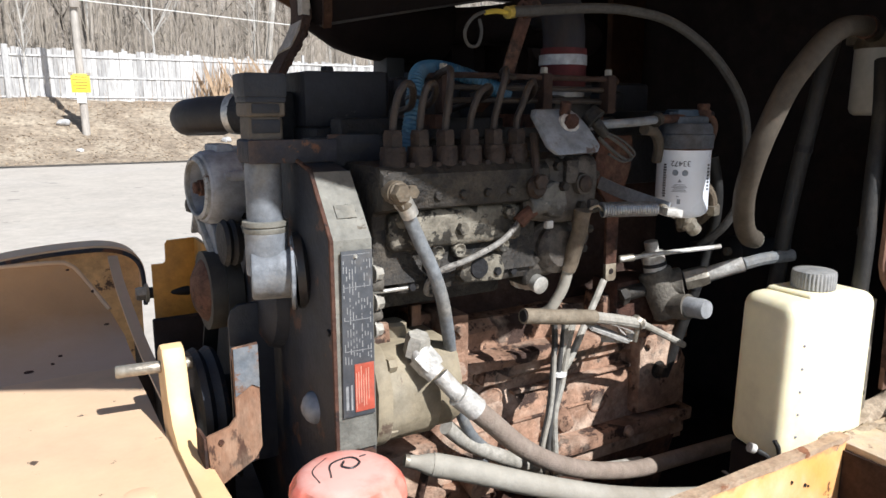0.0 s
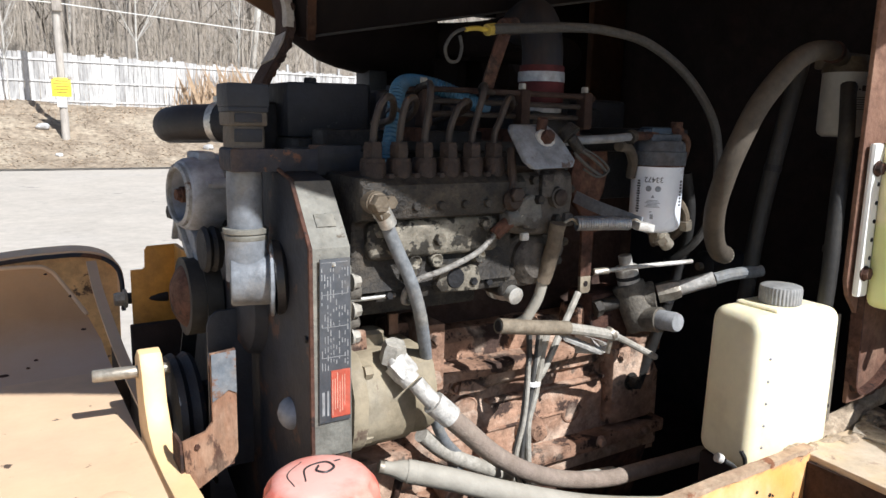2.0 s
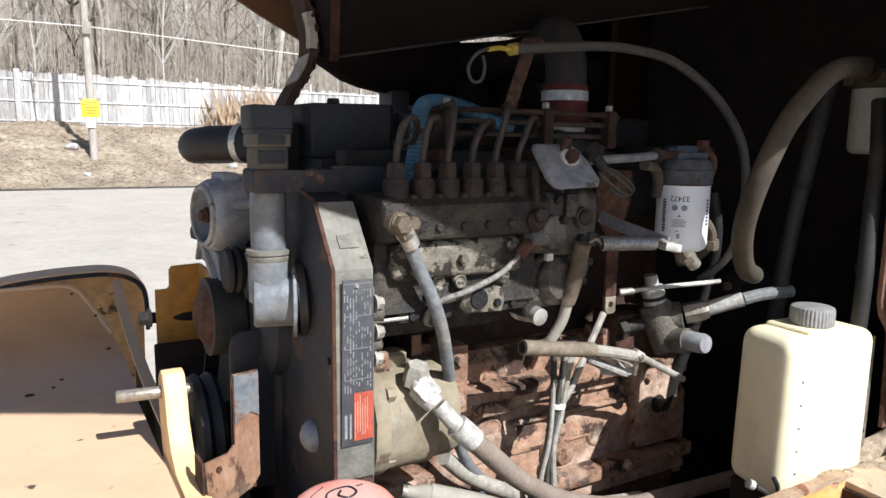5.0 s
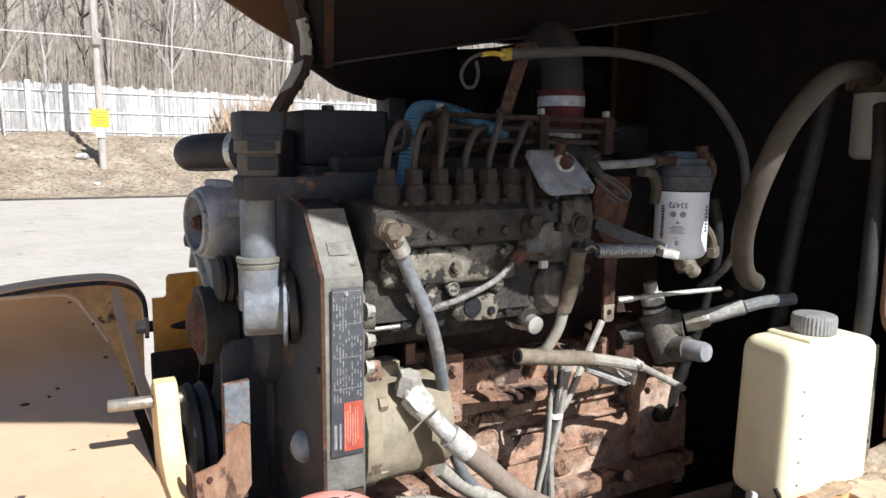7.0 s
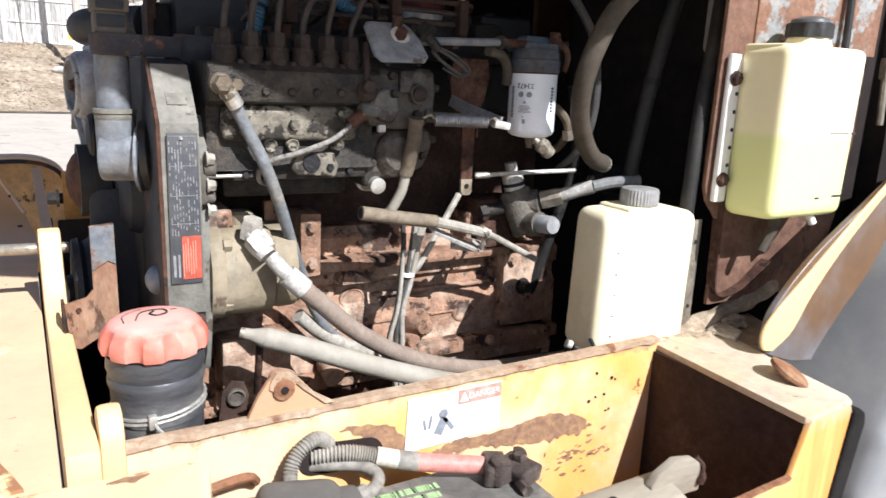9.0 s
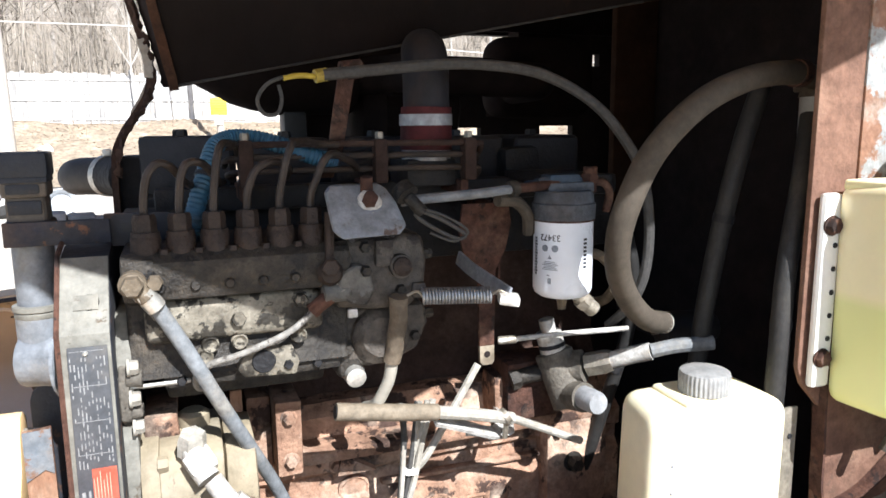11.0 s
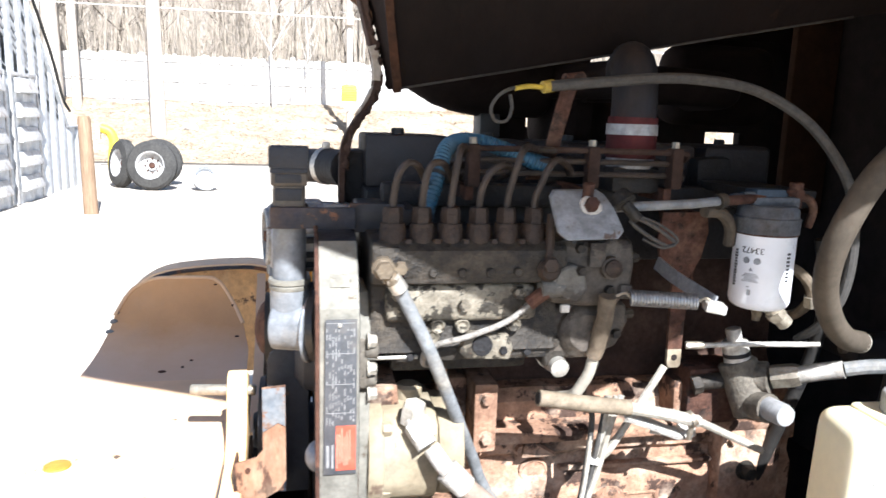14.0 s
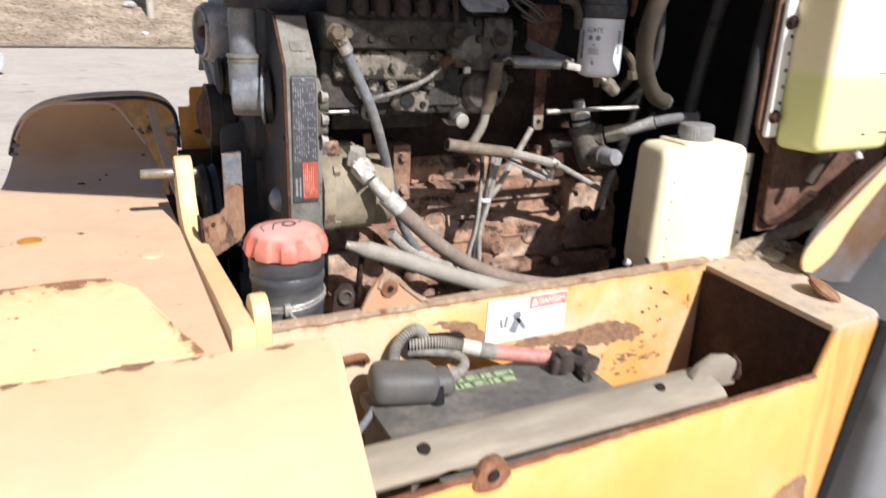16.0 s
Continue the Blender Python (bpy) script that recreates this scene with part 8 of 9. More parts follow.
alt = thing("alternator", (0.27, 1.12, 1.49), "dull aluminium alternator with slotted end housing", "alternator")
AY, AZ = 1.095, 1.488
part("front_housing", lathe((0.212, AY, AZ), (0.262, AY, AZ), [(0.6, 0.004), (0.58, 0.036), (0.05, 0.041), (0, 0.045), (0.06, 0.051), (0.2, 0.0545), (0.6, 0.0565), (1, 0.057)], 40), ALU, alt)
part("face_recess", lathe((0.241, AY, AZ), (0.236, AY, AZ), [(0, 0.037), (1, 0.036)], 32), GREASY, alt, "dark open face")
part("stator", lathe((0.262, AY, AZ), (0.290, AY, AZ), [(0, 0.053), (1, 0.053)], 32), ALU_LIGHT, alt)
part("rear_housing", lathe((0.290, AY, AZ), (0.342, AY, AZ), [(0, 0.057), (0.6, 0.056), (1, 0.045)], 32), ALU, alt)
part("shaft_nut", join(rod((0.24, AY, AZ), (0.212, AY, AZ), 0.012), hexa((0.220, AY, AZ), (0.206, AY, AZ), 0.010)), RUSTY, alt)
part("top_ear", join(block((0.235, AY - 0.02, 1.533), (0.262, AY + 0.03, 1.552), 0.005), block((0.262, AY - 0.015, 1.535), (0.30, AY + 0.02, 1.548), 0.004)), ALU, alt)
part("lower_ear", join(prism([(AY + 0.062, 1.50), (AY + 0.075, 1.46), (AY + 0.05, 1.415), (AY + 0.01, 1.405), (AY - 0.02, 1.375), (AY - 0.035, 1.385), (AY - 0.02, 1.43), (AY + 0.02, 1.45)], "x", 0.222, 0.240, 0.004)), ALU, alt, "cast mounting ear")
part("pivot_bolt", join(rod((0.222, AY + 0.06, 1.455), (0.30, AY + 0.06, 1.455), 0.010), hexa((0.226, AY + 0.06, 1.455), (0.214, AY + 0.06, 1.455), 0.012)), PUMP_GREY, alt)
for a in (70, 185, 300):
    u = Vector((0, -math.sin(radians(a)), math.cos(radians(a))))
    q = Vector((0.24, AY, AZ)) + u * 0.056
    part("bolt_lug", join(rod(q, q + Vector((0.09, 0, 0)), 0.0075, seg=12), hexa(q, q - Vector((0.007, 0, 0)), 0.006)), ALU, alt)
part("face_ring", lathe((0.206, AY, AZ), (0.214, AY, AZ), [(0, 0.042), (0.3, 0.0465), (1, 0.0475), (1, 0.0395), (0.2, 0.0395)], 40, True), ALU_LIGHT, alt, "bare alloy face ring")
for a in (35, 62, 89, 116, 143):
    u = Vector((0, -math.sin(radians(a)), math.cos(radians(a))))
    q = Vector((0.276, AY, AZ)) + u * 0.0535
    part("vent_slot", block(q - Vector((0.011, 0.005, 0.005)), q + Vector((0.011, 0.005, 0.005)), 0.001, (0, 0, 0)), GREASY, alt)
part("bracket_rib", prism([(AY + 0.05, 1.475), (AY + 0.058, 1.47), (AY - 0.015, 1.39), (AY - 0.022, 1.395)], "x", 0.214, 0.224, 0.002), ALU_LIGHT, alt)
part("bracket_rib", prism([(AY + 0.03, 1.455), (AY + 0.036, 1.452), (AY + 0.052, 1.415), (AY + 0.046, 1.413)], "x", 0.214, 0.224, 0.002), ALU_LIGHT, alt)
part("plug_box", block((0.30, AY - 0.05, 1.50), (0.345, AY - 0.005, 1.545), 0.006), ALU_LIGHT, alt)

alt.rotation_euler = (0, 0, radians(8))
alt.location.x += 0.010

pu = thing("fan_pulley", (0.22, 1.07, 1.335), "rusty domed fan pulley with black ribbed rim", "pulley")
part("dome", lathe((0.204, 1.075, 1.335), (0.226, 1.075, 1.335), [(0, 0.010), (0.15, 0.026), (0.5, 0.040), (1, 0.051)], 32), RUSTY, pu, "rusty domed face")
part("rim", tube([(0.222, 1.075, 1.335), (0.268, 1.075, 1.335)], 0.057, 36, 18, 7, 0.0025), RUBBER, pu, "black ribbed rim")
part("shaft", rod((0.26, 1.075, 1.335), (0.305, 1.075, 1.335), 0.02), GREASY, pu)
idl = thing("idler_pulley", (0.25, 1.01, 1.41), "small grey belt idler", "pulley")
part("wheel", lathe((0.235, 1.015, 1.415), (0.262, 1.015, 1.415), [(0, 0.015), (0.1, 0.030), (0.3, 0.034), (0.5, 0.030), (0.7, 0.034), (1, 0.03)], 28), GREASY, idl)
part("shaft", rod((0.25, 1.015, 1.415), (0.305, 1.015, 1.415), 0.012), GREASY, idl)
cp = thing("crank_pulley", (0.25, 1.12, 1.12), "blue-grey crankshaft damper pulley", "pulley")
part("wheel", lathe((0.205, 1.14, 1.125), (0.245, 1.14, 1.125), [(0, 0.07), (0.05, 0.094), (0.3, 0.098), (0.5, 0.09), (0.8, 0.098), (1, 0.094)], 40), RUST_BLUE, cp)
part("hub", lathe((0.195, 1.14, 1.125), (0.305, 1.14, 1.125), [(0, 0.03), (0.3, 0.045), (1, 0.045)], 24), GREASY, cp)
belt = thing("drive_belt", (0.255, 1.1, 1.2), "black ribbed drive belt round the front pulleys", "belt")
part("band", strip([(0.255, 1.138, 1.335), (0.255, 1.12, 1.38), (0.255, 1.075, 1.398), (0.255, 1.03, 1.38), (0.255, 1.012, 1.335), (0.255, 1.02, 1.25), (0.255, 1.035, 1.125), (0.255, 1.07, 1.05), (0.255, 1.14, 1.022), (0.255, 1.21, 1.05), (0.255, 1.242, 1.125), (0.255, 1.20, 1.23), (0.255, 1.138, 1.335)], (1, 0, 0), 0.024, 0.005, 4), RUBBER, belt)
fs = thing("fan_shroud", (0.26, 1.3, 1.2), "black fan shroud behind the pulleys", "shroud")
part("panel", prism([(1.20, 0.95), (1.34, 0.95), (1.32, 1.38), (1.20, 1.38)], "x", 0.290, 0.296, 0.002), RUBBER, fs)
part("foot", block((0.285, 1.28, 0.75), (0.30, 1.34, 0.96), 0.003), DARK_WALL, fs)
fg = thing("yellow_guard", (0.26, 1.5, 1.2), "ochre yellow steel guard plate with a stepped edge", "guard")
part("plate", prism([(0.217, 1.02), (0.217, 1.288), (0.240, 1.288), (0.245, 1.292), (0.246, 1.328), (0.251, 1.336), (0.31, 1.338), (0.31, 1.02)], "y", 1.54, 1.548, 0.002), YELLOW_DEEP, fg)
part("return_flange", block((0.304, 1.36, 1.05), (0.312, 1.545, 1.338), 0.002), YELLOW_DEEP, fg)
bolts([(0.205, 1.56, 1.225)], (-1, 0, 0), 0.015, 0.02, STEEL_DIRTY, fg, 0.020)
part("bolt_stem", rod((0.205, 1.56, 1.225), (0.29, 1.545, 1.225), 0.012), GREASY, fg)
lb = thing("rusty_bracket", (0.22, 0.93, 1.15), "rusty angled bracket with worn blue paint on top", "bracket")
part("upright", prism([(0.228, 1.10), (0.228, 1.315), (0.232, 1.328), (0.242, 1.336), (0.29, 1.338), (0.29, 1.10)], "y", 0.960, 0.966, 0.001), RUST_BLUE, lb)
part("tie_plate", block((0.24, 0.927, 1.12), (0.252, 0.961, 1.16), 0.001), RUSTY, lb)
part("front_face", prism([(0.222, 1.288), (0.256, 1.291), (0.256, 1.14), (0.246, 1.124), (0.20, 1.097), (0.186, 1.10), (0.181, 1.17), (0.212, 1.178), (0.222, 1.19)], "y", 0.922, 0.928, 0.001), BRACKET_RUST, lb)
part("worn_top", prism([(0.2225, 1.287), (0.2555, 1.289), (0.2555, 1.228), (0.245, 1.234), (0.2225, 1.220)], "y", 0.9195, 0.9225, 0), WORN_BLUE, lb, "worn blue paint")
part("side_flange", prism([(0.925, 1.102), (0.925, 1.168), (0.975, 1.165), (0.975, 1.11)], "x", 0.178, 0.183, 0.002), RUSTY, lb)
bolts([(0.20, 0.922, 1.16)], (0, -1, 0), 0.004, 0.004, RUSTY, lb)

# ---- filler neck with the red cap ----
fl = thing("filler_neck", (0.267, 0.64, 0.95), "black plastic filler neck with a faded red screw cap", "filler")
NX, NY = 0.267, 0.645
part("neck", lathe((NX, NY, 0.82), (NX, NY, 1.188), [(0, 0.05), (0.6, 0.052), (0.70, 0.0535), (0.775, 0.0535), (0.78, 0.0555), (0.80, 0.0555), (0.805, 0.0535), (0.88, 0.054), (0.90, 0.0565), (0.92, 0.0565), (0.93, 0.0545), (0.96, 0.0575), (1, 0.056)], 40), NECK_BLACK, fl)
part("wire_clamp", join(tube([(NX + 0.0560 * math.cos(a), NY + 0.0560 * math.sin(a), 1.122 + 0.006 * math.cos(a)) for a in steps(0, 2 * math.pi, 30)], 0.0022, 6, smooth_path=False), tube([(NX + 0.0560 * math.cos(a), NY + 0.0560 * math.sin(a), 1.116 + 0.006 * math.cos(a)) for a in steps(0, 2 * math.pi, 30)], 0.0022, 6, smooth_path=False), block((NX - 0.020, NY - 0.062, 1.110), (NX - 0.010, NY - 0.052, 1.127), 0.002), tube([(NX - 0.015, NY - 0.059, 1.119), (NX - 0.010, NY - 0.066, 1.112), (NX - 0.004, NY - 0.068, 1.105)], 0.002, 6)), STEEL_BRIGHT, fl)


def red_cap():
    bm = bmesh.new()
    seg = 108
    rings = []
    for s, r, z in ((0, 0.050, 1.191), (1, 0.0610, 1.1915), (1, 0.0632, 1.199), (1, 0.0618, 1.210), (0.7, 0.0585, 1.217), (0.1, 0.053, 1.2235), (0, 0.048, 1.227), (0, 0.042, 1.2285), (0, 0.036, 1.229), (0, 0.015, 1.231), (0, 0.004, 1.231)):
        ring = []
        for i in range(seg):
            a = 2 * math.pi * i / seg
            w = math.cos(9 * a)
            notch = -0.0062 * s * max(0, min(1, (w - 0.35) * 4.5))
            ring.append(bm.verts.new((NX + (r + notch) * math.cos(a), NY + (r + notch) * math.sin(a), z)))
        rings.append(ring)
    for p, q in zip(rings, rings[1:]):
        for i in range(seg):
            bm.faces.new((p[i], p[(i + 1) % seg], q[(i + 1) % seg], q[i]))
    bm.faces.new(rings[-1])
    bm.faces.new(rings[0][::-1])
    return bm


rc = part("screw_cap", red_cap(), RED_CAP, fl, "faded red ribbed screw cap", 28)
part("marker_scrawl", join(tube([(NX - 0.022 + 0.0, NY - 0.01, 1.2295), (NX - 0.012, NY + 0.016, 1.2305), (NX + 0.012, NY + 0.02, 1.2305), (NX + 0.016, NY + 0.004, 1.2315), (NX + 0.004, NY - 0.004, 1.2315), (NX - 0.004, NY + 0.004, 1.2318), (NX + 0.002, NY + 0.014, 1.2312)], 0.0013, 6), tube([(NX - 0.035, NY - 0.012, 1.2285), (NX - 0.033, NY + 0.015, 1.2285), (NX - 0.01, NY + 0.035, 1.2285)], 0.001, 6), tube([(NX + 0.022, NY + 0.018, 1.2298), (NX + 0.030, NY + 0.020, 1.229)], 0.001, 6)), INK, rc)
jk = thing("frame_tab", (0.35, 0.70, 1.08), "dirty steel tab with a bolt beside the filler", "tab")
part("tab", rough_up(prism([(0.352, 1.045), (0.392, 1.055), (0.396, 1.078), (0.388, 1.098), (0.372, 1.102), (0.358, 1.088)], "y", 0.70, 0.706, 0.002), 0.002, 40), RUST_DARK, jk)
part("tab_arm", block((0.356, 0.70, 0.75), (0.378, 0.706, 1.06), 0.002), RUST_DARK, jk)
part("lug_ring", lathe((0.376, 0.701, 1.078), (0.376, 0.692, 1.078), [(0, 0.013), (0.8, 0.013), (1, 0.011), (0.4, 0.007)], 18), DUSTY_BROWN, jk, "dusty ring lug")

rail = thing("frame_rail", (0.5, 0.66, 1.0), "pale dirty frame rail behind the battery box", "rail")
part("rail", rough_up(block((0.30, 0.66, 1.005), (0.62, 0.69, 1.02), 0.003, (0, -4, 0)), 0.001, 20), KHAKI, rail)
part("stand", block((0.45, 0.66, 0.75), (0.49, 0.69, 1.0), 0.003), DARK_WALL, rail)

# ---- white reservoir ----
wt = thing("white_reservoir", (1.04, 0.65, 1.075), "aged white plastic reservoir with a grey ribbed cap", "reservoir")


def reservoir():
    bm = prism([(0.940, 0.590), (1.152, 0.578), (1.160, 0.700), (0.968, 0.700)], "z", 1.07, 1.322, 0)
    for v in bm.verts:
        if v.co.z > 1.2:
            v.co.x = 1.036 + (v.co.x - 1.036) * 0.975
        else:
            v.co.x -= 0.006
    return soften(bm, 0.028, 6, 30)


part("tank", reservoir(), TANK_WHITE, wt)
part("shoulder", block((1.005, 0.60, 1.315), (1.105, 0.68, 1.328), 0.010, (0, 0, -3), 3), TANK_WHITE, wt)
part("neck", lathe((1.053, 0.633, 1.32), (1.053, 0.633, 1.334), [(0, 0.028), (1, 0.026)], 24), TANK_WHITE, wt)


def ribbed_cap(c, r, z0, z1, n, depth):
    bm = bmesh.new()
    seg = n * 4
    rings = []
    for s, k, z in ((1, 1, z0), (1, 1.0, z0 + (z1 - z0) * 0.8), (0.3, 0.96, z0 + (z1 - z0) * 0.95), (0, 0.88, z1), (0, 0.1, z1 + 0.001)):
        rings.append([bm.verts.new((c[0] + (r * k - depth * s * (i % 4 > 1)) * math.cos(2 * math.pi * i / seg), c[1] + (r * k - depth * s * (i % 4 > 1)) * math.sin(2 * math.pi * i / seg), z)) for i in range(seg)])
    for p, q in zip(rings, rings[1:]):
        for i in range(seg):
            bm.faces.new((p[i], p[(i + 1) % seg], q[(i + 1) % seg], q[i]))
    bm.faces.new(rings[-1])
    bm.faces.new(rings[0][::-1])
    return bm


part("cap", ribbed_cap((1.053, 0.633), 0.0325, 1.329, 1.357, 36, 0.0012), CAP_GREY, wt, "grey ribbed screw cap")
part("vent_stub", rod((1.10, 0.655, 1.318), (1.104, 0.655, 1.336), 0.009), TANK_WHITE, wt)
for k in range(5):
    part("dent_mark", lathe((0.972, 0.591, 1.115 + 0.036 * k), (0.972, 0.5855, 1.115 + 0.036 * k), [(0, 0.0024), (0.8, 0.0021), (1, 0.001)], 10), BRUISE, wt)
fx = part("mount_flange", block((1.152, 0.600, 1.09), (1.182, 0.605, 1.30), 0.002), STEEL_DIRTY, wt, "grey steel mounting flange")
bolts([(1.170, 0.600, 1.14), (1.170, 0.600, 1.26)], (0, -1, 0), 0.004, 0.002, GREASY, wt)
part("foot", block((0.96, 0.60, 0.75), (1.13, 0.69, 1.072), 0.006), DARK_WALL, wt)
ws = thing("wire_stubs", (0.93, 0.62, 1.07), "loose black wire ends with pale tips by the reservoir", "wire")
part("wire", tube([(0.945, 0.60, 1.05), (0.93, 0.60, 1.085), (0.915, 0.61, 1.098)], 0.004, 8), RUBBER, ws)
part("wire", tube([(0.95, 0.60, 1.05), (0.945, 0.595, 1.095), (0.94, 0.60, 1.112)], 0.0035, 8), RUBBER, ws)
part("pale_tip", rod((0.91, 0.612, 1.101), (0.902, 0.615, 1.105), 0.0075), ZINC_WHITE, ws)
part("stem", tube([(0.945, 0.60, 1.055), (0.94, 0.64, 0.95), (0.94, 0.66, 0.75)], 0.004, 8), RUBBER, ws)

# ---- post with coolant bottle ----
ps = thing("hood_post", (1.35, 0.6, 0.9), "rusty steel post plate with peeling grey paint and torn holes", "post")
part("plate", prism([(1.165, 2.3), (1.162, 1.36), (1.172, 1.335), (1.205, 1.30), (1.208, 1.14), (1.52, 1.14), (1.566, 1.28), (1.585, 1.45), (1.568, 1.70), (1.568, 2.3)], "y", 0.588, 0.596, 0.002), POST_RUST, ps)
# added sheet, near-black for the darkness beside the post
part("inner_panel", prism([(1.54, 1.10), (1.95, 1.10), (1.95, 2.3), (1.54, 2.3)], "y", 0.664, 0.670, 0.001), DARK_WALL, ps, "added near-black backing sheet")
part("flaking_face", prism([(1.235, 1.60), (1.235, 1.96), (1.60, 1.96), (1.60, 1.60)], "y", 0.5845, 0.5885, 0.001), RUST_GALV, ps, "peeling grey paint over rust")
part("lower_lip", strip([(1.205, 0.588, 1.34), (1.207, 0.586, 1.25), (1.215, 0.584, 1.165), (1.28, 0.58, 1.17), (1.345, 0.575, 1.215)], (0, 1, 0.0), 0.02, 0.004), RUSTY, ps)
for c in ((1.318, 1.705), (1.368, 1.705)):
    part("torn_hole", rough_up(prism([(c[0] + 0.012 * math.cos(a) + 0.003 * math.cos(4 * a), c[1] + 0.015 * math.sin(a) + 0.004 * math.cos(3 * a)) for a in steps(0, 2 * math.pi, 22)[:-1]], "y", 0.5828, 0.5848, 0), 0.003, 90), DARK_WALL, ps)
cbt = thing("coolant_bottle", (1.29, 0.52, 1.32), "translucent yellow coolant bottle half full of green coolant", "bottle")


def coolant_bottle():
    bm = prism([(1.190, 0.578), (1.187, 0.479), (1.395, 0.475), (1.41, 0.578)], "z", 1.315, 1.595, 0)
    for v in bm.verts:
        if v.co.z < 1.4:
            v.co.x = 1.30 + (v.co.x - 1.30) * 0.94
            if v.co.y < 0.5:
                v.co.z += 0.004
        elif v.co.y < 0.5:
            v.co.z += 0.008
    return soften(bm, 0.022, 5, 25)


part("bottle", coolant_bottle(), BOTTLE, cbt)
part("shoulder", lathe((1.303, 0.532, 1.59), (1.303, 0.532, 1.618), [(0, 0.05), (0.3, 0.04), (1, 0.032)], 28), BOTTLE, cbt)
part("cap", ribbed_cap((1.303, 0.532), 0.038, 1.616, 1.640, 9, 0.003), RUBBER, cbt, "black screw cap")
part("cap_top", lathe((1.303, 0.532, 1.638), (1.303, 0.532, 1.650), [(0, 0.033), (0.6, 0.031), (1, 0.018)], 24), NECK_BLACK, cbt)
part("shoulder_step", block((1.195, 0.50, 1.588), (1.262, 0.572, 1.602), 0.005, (0, 0, 0), 3), BOTTLE, cbt)
part("mount_ear", block((1.170, 0.572, 1.335), (1.20, 0.584, 1.585), 0.006), LABEL_WHITE, cbt, "white mounting strip")
bolts([(1.183, 0.572, 1.545), (1.183, 0.572, 1.375)], (0, -1, 0), 0.011, 0.008, RUSTY, cbt, 0.013)
for k in range(5):
    part("ear_hole", rod((1.190, 0.573, 1.40 + 0.03 * k), (1.190, 0.5708, 1.40 + 0.03 * k), 0.0035), GREASY, cbt)
for mk in [(-0.012 + 0.009 * k, 0.012, 0.006, 0.003) for k in range(6)] + [(0.05, 0.012, 0.014, 0.003), (-0.03, -0.098, 0.026, 0.004), (0.03, -0.096, 0.026, 0.004)]:
    bars(pose(1.335, 0.4765, 1.45) @ pose(0, 0, 0, 90, 0, -1.2), [mk], PRINT_BLACK, "level_mark", cbt)
part("outlet", join(rod((1.285, 0.53, 1.318), (1.285, 0.53, 1.296), 0.012), tube([(1.285, 0.53, 1.30), (1.28, 0.53, 1.285), (1.265, 0.535, 1.25)], 0.009, 10)), HOSE_TAN, cbt)
part("overflow", join(rod((1.335, 0.50, 1.318), (1.342, 0.495, 1.302), 0.007)), LABEL_WHITE, cbt)
ov = thing("overflow_hose", (1.42, 0.56, 1.4), "black overflow hose curving down behind the bottle", "hose")
part("hose", tube([(1.475, 0.575, 1.75), (1.475, 0.57, 1.60), (1.465, 0.565, 1.47), (1.44, 0.55, 1.37), (1.39, 0.53, 1.315), (1.342, 0.50, 1.306)], 0.007, 10), HOSE_BLACK, ov)
vp = thing("conduit_pipe", (1.620, 0.57, 1.7), "thin steel conduit pipe clipped to the post", "pipe")
part("pipe", tube([(1.60, 0.572, 2.0), (1.607, 0.572, 1.75), (1.625, 0.572, 1.6)], 0.008, 8), PUMP_GREY, vp)
part("coupling", hexa((1.630, 0.572, 1.56), (1.626, 0.572, 1.60), 0.013), STEEL_DIRTY, vp)
part("tail", tube([(1.630, 0.572, 1.56), (1.640, 0.572, 1.47)], 0.007, 8), STEEL_DIRTY, vp)
f2 = thing("spare_filter", (1.23, 0.69, 1.6), "white oil filter with black print in the dark bay", "filter")
part("can", lathe((1.336, 0.725, 1.592), (1.336, 0.725, 1.708), [(0, 0.03), (0.04, 0.037), (0.1, 0.040), (1, 0.040)], 28), FILTER_SHADED, f2)
part("head", join(lathe((1.336, 0.725, 1.708), (1.336, 0.725, 1.735), [(0, 0.042), (1, 0.036)], 24), block((1.32, 0.72, 1.716), (1.46, 0.78, 1.745), 0.005)), BRONZE, f2)
bars(pose(1.3160, 0.6875, 1.678) @ pose(0, 0, 0, 90, 0, -28), [(-0.015, 0, 0.003, 0.012), (-0.006, 0.001, 0.006, 0.010), (0.001, -0.001, 0.004, 0.003), (0.010, 0.001, 0.010, 0.010), (-0.012, 0.011, 0.007, 0.003)] + [(0.0, -0.015 - 0.0042 * k, 0.038, 0.0014) for k in range(6)], PRINT_BLACK, "small_print", f2)

# ---- rear: yellow fender edge and grey tank ----
fe = thing("yellow_fairing", (1.4, 0.46, 1.1), "yellow curved steel fairing, lit strip and shaded flank coloured apart", "fairing")


def curved(*runs):
    """An outline of smooth runs of points, in the x-z plane."""
    return [(p.x, p.z) for run in runs for p in glide([(a, 0, b) for a, b in run], 5)[:-1]]


LEAF = curved([(1.197, 1.105), (1.172, 1.113), (1.166, 1.142), (1.197, 1.179), (1.273, 1.238), (1.386, 1.326), (1.50, 1.408), (1.64, 1.496)], [(1.64, 1.496), (1.63, 1.482)], [(1.63, 1.482), (1.49, 1.385), (1.385, 1.298), (1.318, 1.232), (1.277, 1.183), (1.243, 1.133), (1.197, 1.105)])
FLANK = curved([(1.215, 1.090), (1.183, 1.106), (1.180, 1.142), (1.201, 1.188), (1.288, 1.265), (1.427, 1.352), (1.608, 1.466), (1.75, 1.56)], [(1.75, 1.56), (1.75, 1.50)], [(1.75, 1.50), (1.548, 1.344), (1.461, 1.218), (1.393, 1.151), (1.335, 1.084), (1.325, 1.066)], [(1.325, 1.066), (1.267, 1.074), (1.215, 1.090)])
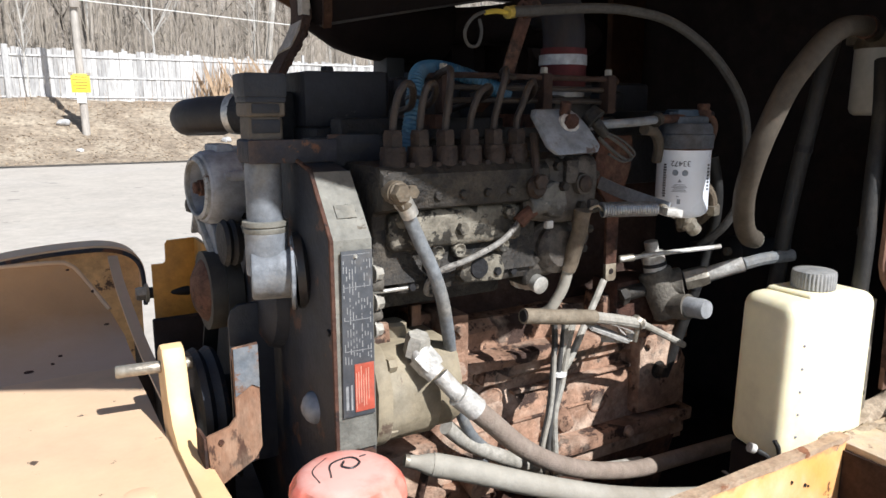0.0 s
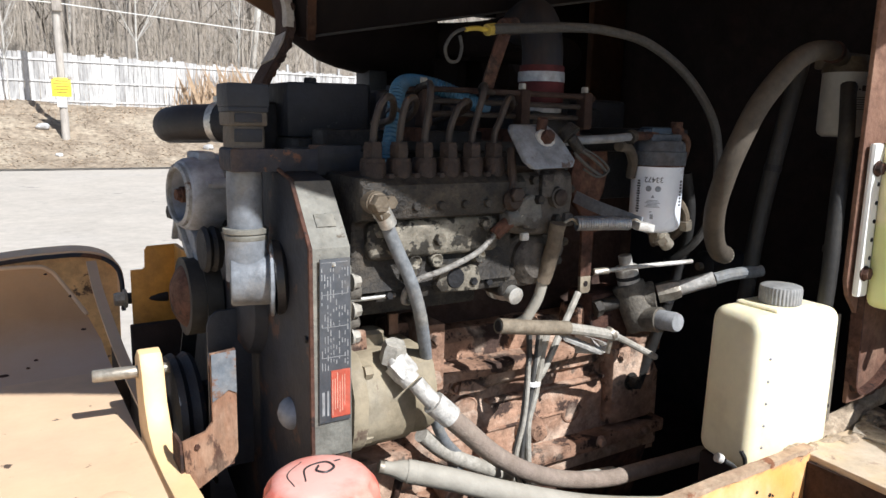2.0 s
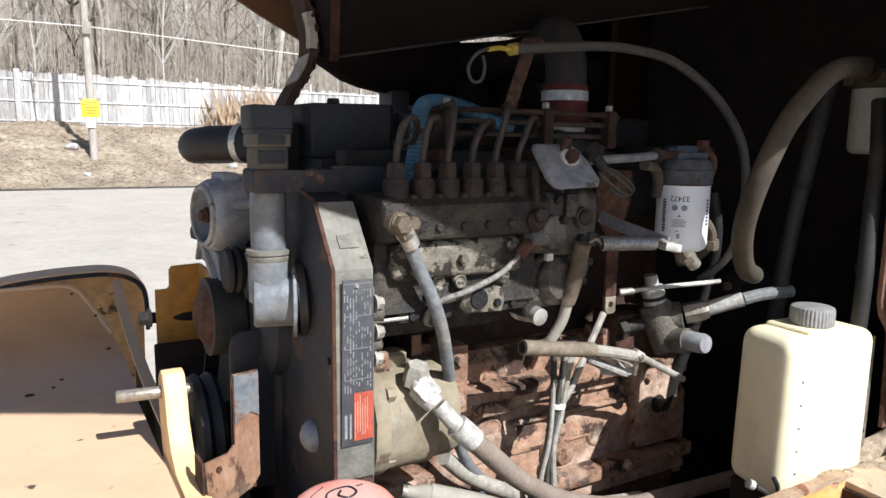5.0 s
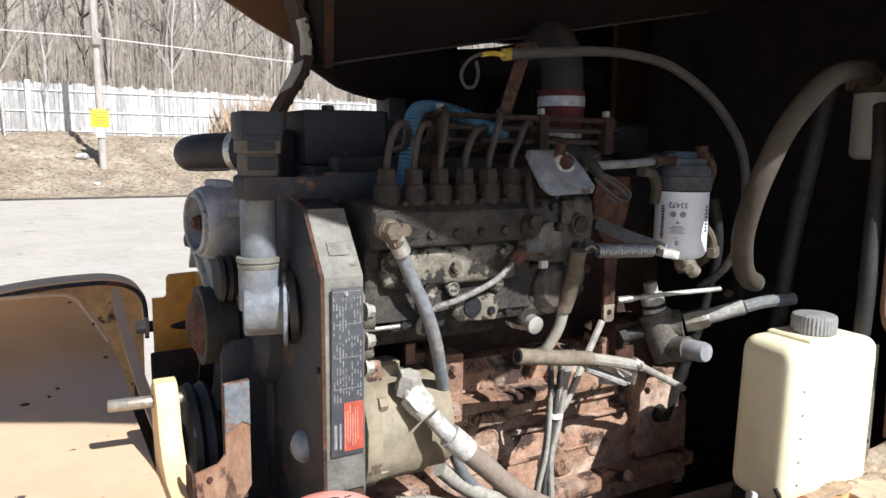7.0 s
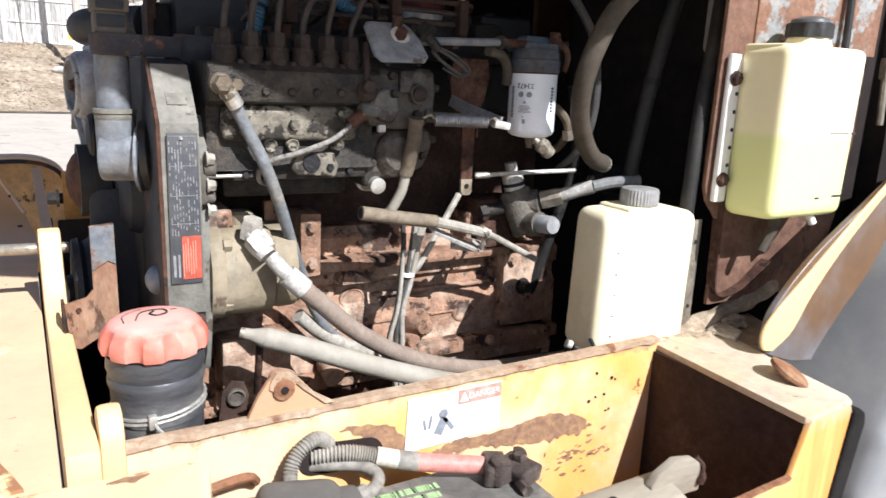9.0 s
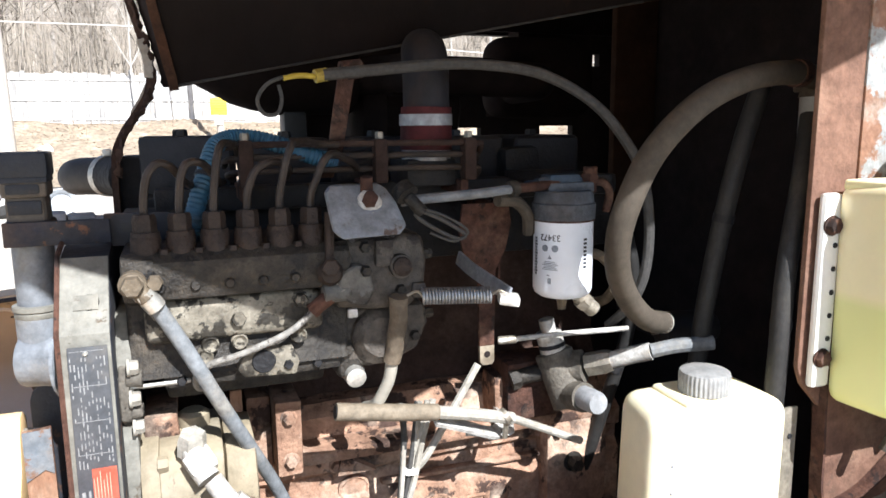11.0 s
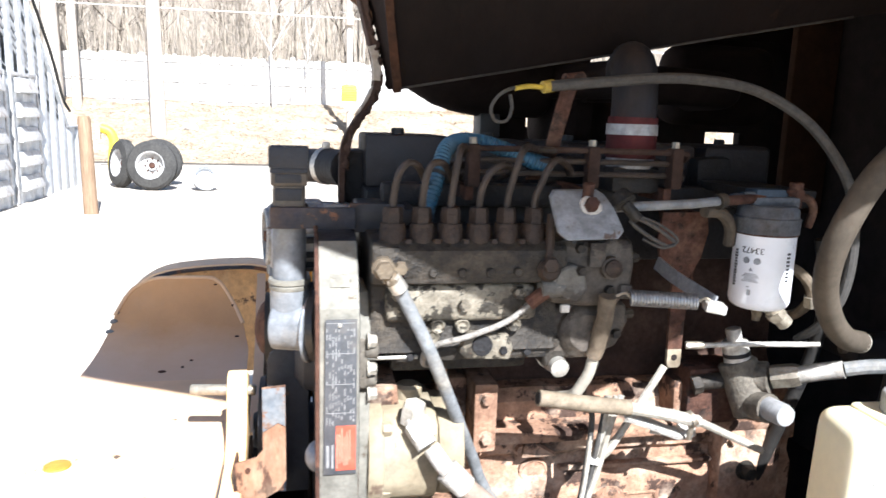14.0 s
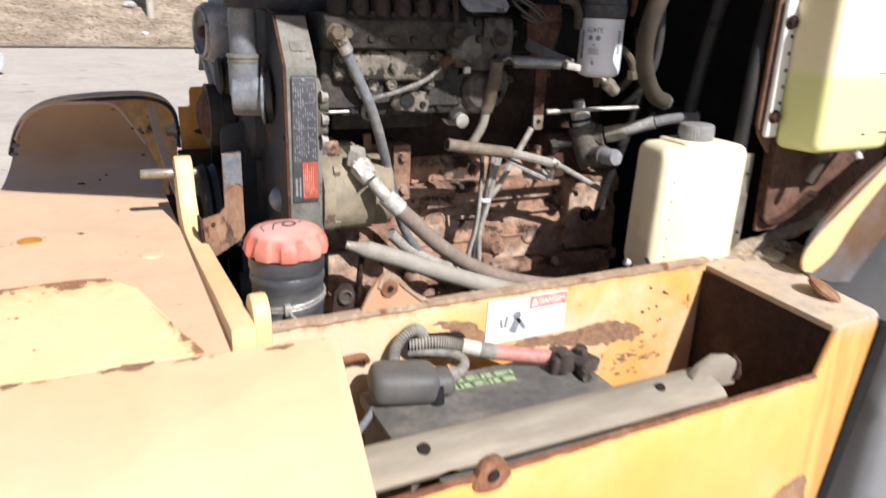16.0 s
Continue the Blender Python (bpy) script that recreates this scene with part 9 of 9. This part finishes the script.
# the lit area is cut out as a paler sheet
part("rolled_lip", soften(prism(LEAF, "y", 0.4385, 0.4445, 0), 0.0025, 3, 60), FAIRING_LIT, fe, "lit part of the yellow fairing, cut as its own sheet")
# grey-brown stands in for the fairing's yellow in shade
part("flank", soften(prism(FLANK, "y", 0.444, 0.456, 0), 0.005, 3, 60), FAIRING_SHADED, fe, "fairing flank, shade put into its brown colour")
part("brace", block((1.66, 0.48, 0.0), (1.72, 0.55, 1.45), 0.01), DARK_WALL, fe)
gt2 = thing("grey_tank", (1.75, 0.5, 0.0), "large smooth grey steel tank behind the box", "tank")


def grey_tank():
    bm = prism([(1.30, 0.0), (1.30, 0.85), (1.33, 0.97), (1.40, 1.06), (1.52, 1.24), (1.70, 1.40), (2.4, 1.5), (2.4, 0.0)], "y", 0.30, 0.57, 0)
    return soften(bm, 0.05, 4, 12)


part("shell", grey_tank(), GREY_TANK, gt2)
part("seam", tube([(1.30, 0.298, 0.66), (1.6, 0.298, 0.60), (2.3, 0.298, 0.46)], 0.003, 6), STEEL_DIRTY, gt2)

# dirt and rags lying on the sill between reservoir and box
db = thing("debris", (1.15, 0.6, 1.1), "clumps of dry dirt and torn foam on the sill", "debris", kind="stuff")
_d = bmesh.new()
rng = random.Random(2)
for k in range(80):
    s = rng.uniform(0.004, 0.014)
    px = 1.02 + 0.27 * rng.random()
    py = 0.578 - 0.02 * rng.random() - (0.015 if px > 1.15 else 0)
    b = bmesh.new()
    bmesh.ops.create_icosphere(b, subdivisions=1, radius=s)
    bmesh.ops.scale(b, verts=b.verts, vec=(rng.uniform(0.8, 1.8), rng.uniform(0.7, 1.2), rng.uniform(0.4, 0.8)))
    bmesh.ops.translate(b, verts=b.verts, vec=(px, py + max(0, px - 1.2) * 0.25, 1.094 + s * 0.3 + 0.12 * max(0, px - 1.15) * rng.random()))
    _d = join(_d, b)
part("dirt_slope", rough_up(tube([(1.05, 0.595, 1.080), (1.12, 0.60, 1.084), (1.20, 0.60, 1.090), (1.27, 0.60, 1.112), (1.33, 0.60, 1.132), (1.41, 0.60, 1.152)], 0.020, 10, 14), 0.010, 28), DIRT_PILE, db, "dry crumbled dirt")
part("torn_foam", rough_up(prism([(1.185, 0.50), (1.225, 0.515), (1.245, 0.555), (1.215, 0.575), (1.18, 0.56)], "z", 1.103, 1.109, 0.002), 0.006, 40), FOAM_PALE, db, "pale torn foam")
part("clumps", rough_up(_d, 0.003, 60), DIRT_PILE, db)
part("sill_plate", prism([(1.0, 0.562), (1.19, 0.562), (1.175, 0.445), (1.24, 0.462), (1.33, 0.50), (1.38, 0.62), (1.0, 0.60)], "z", 1.072, 1.092, 0.003), SILL_BROWN, db)
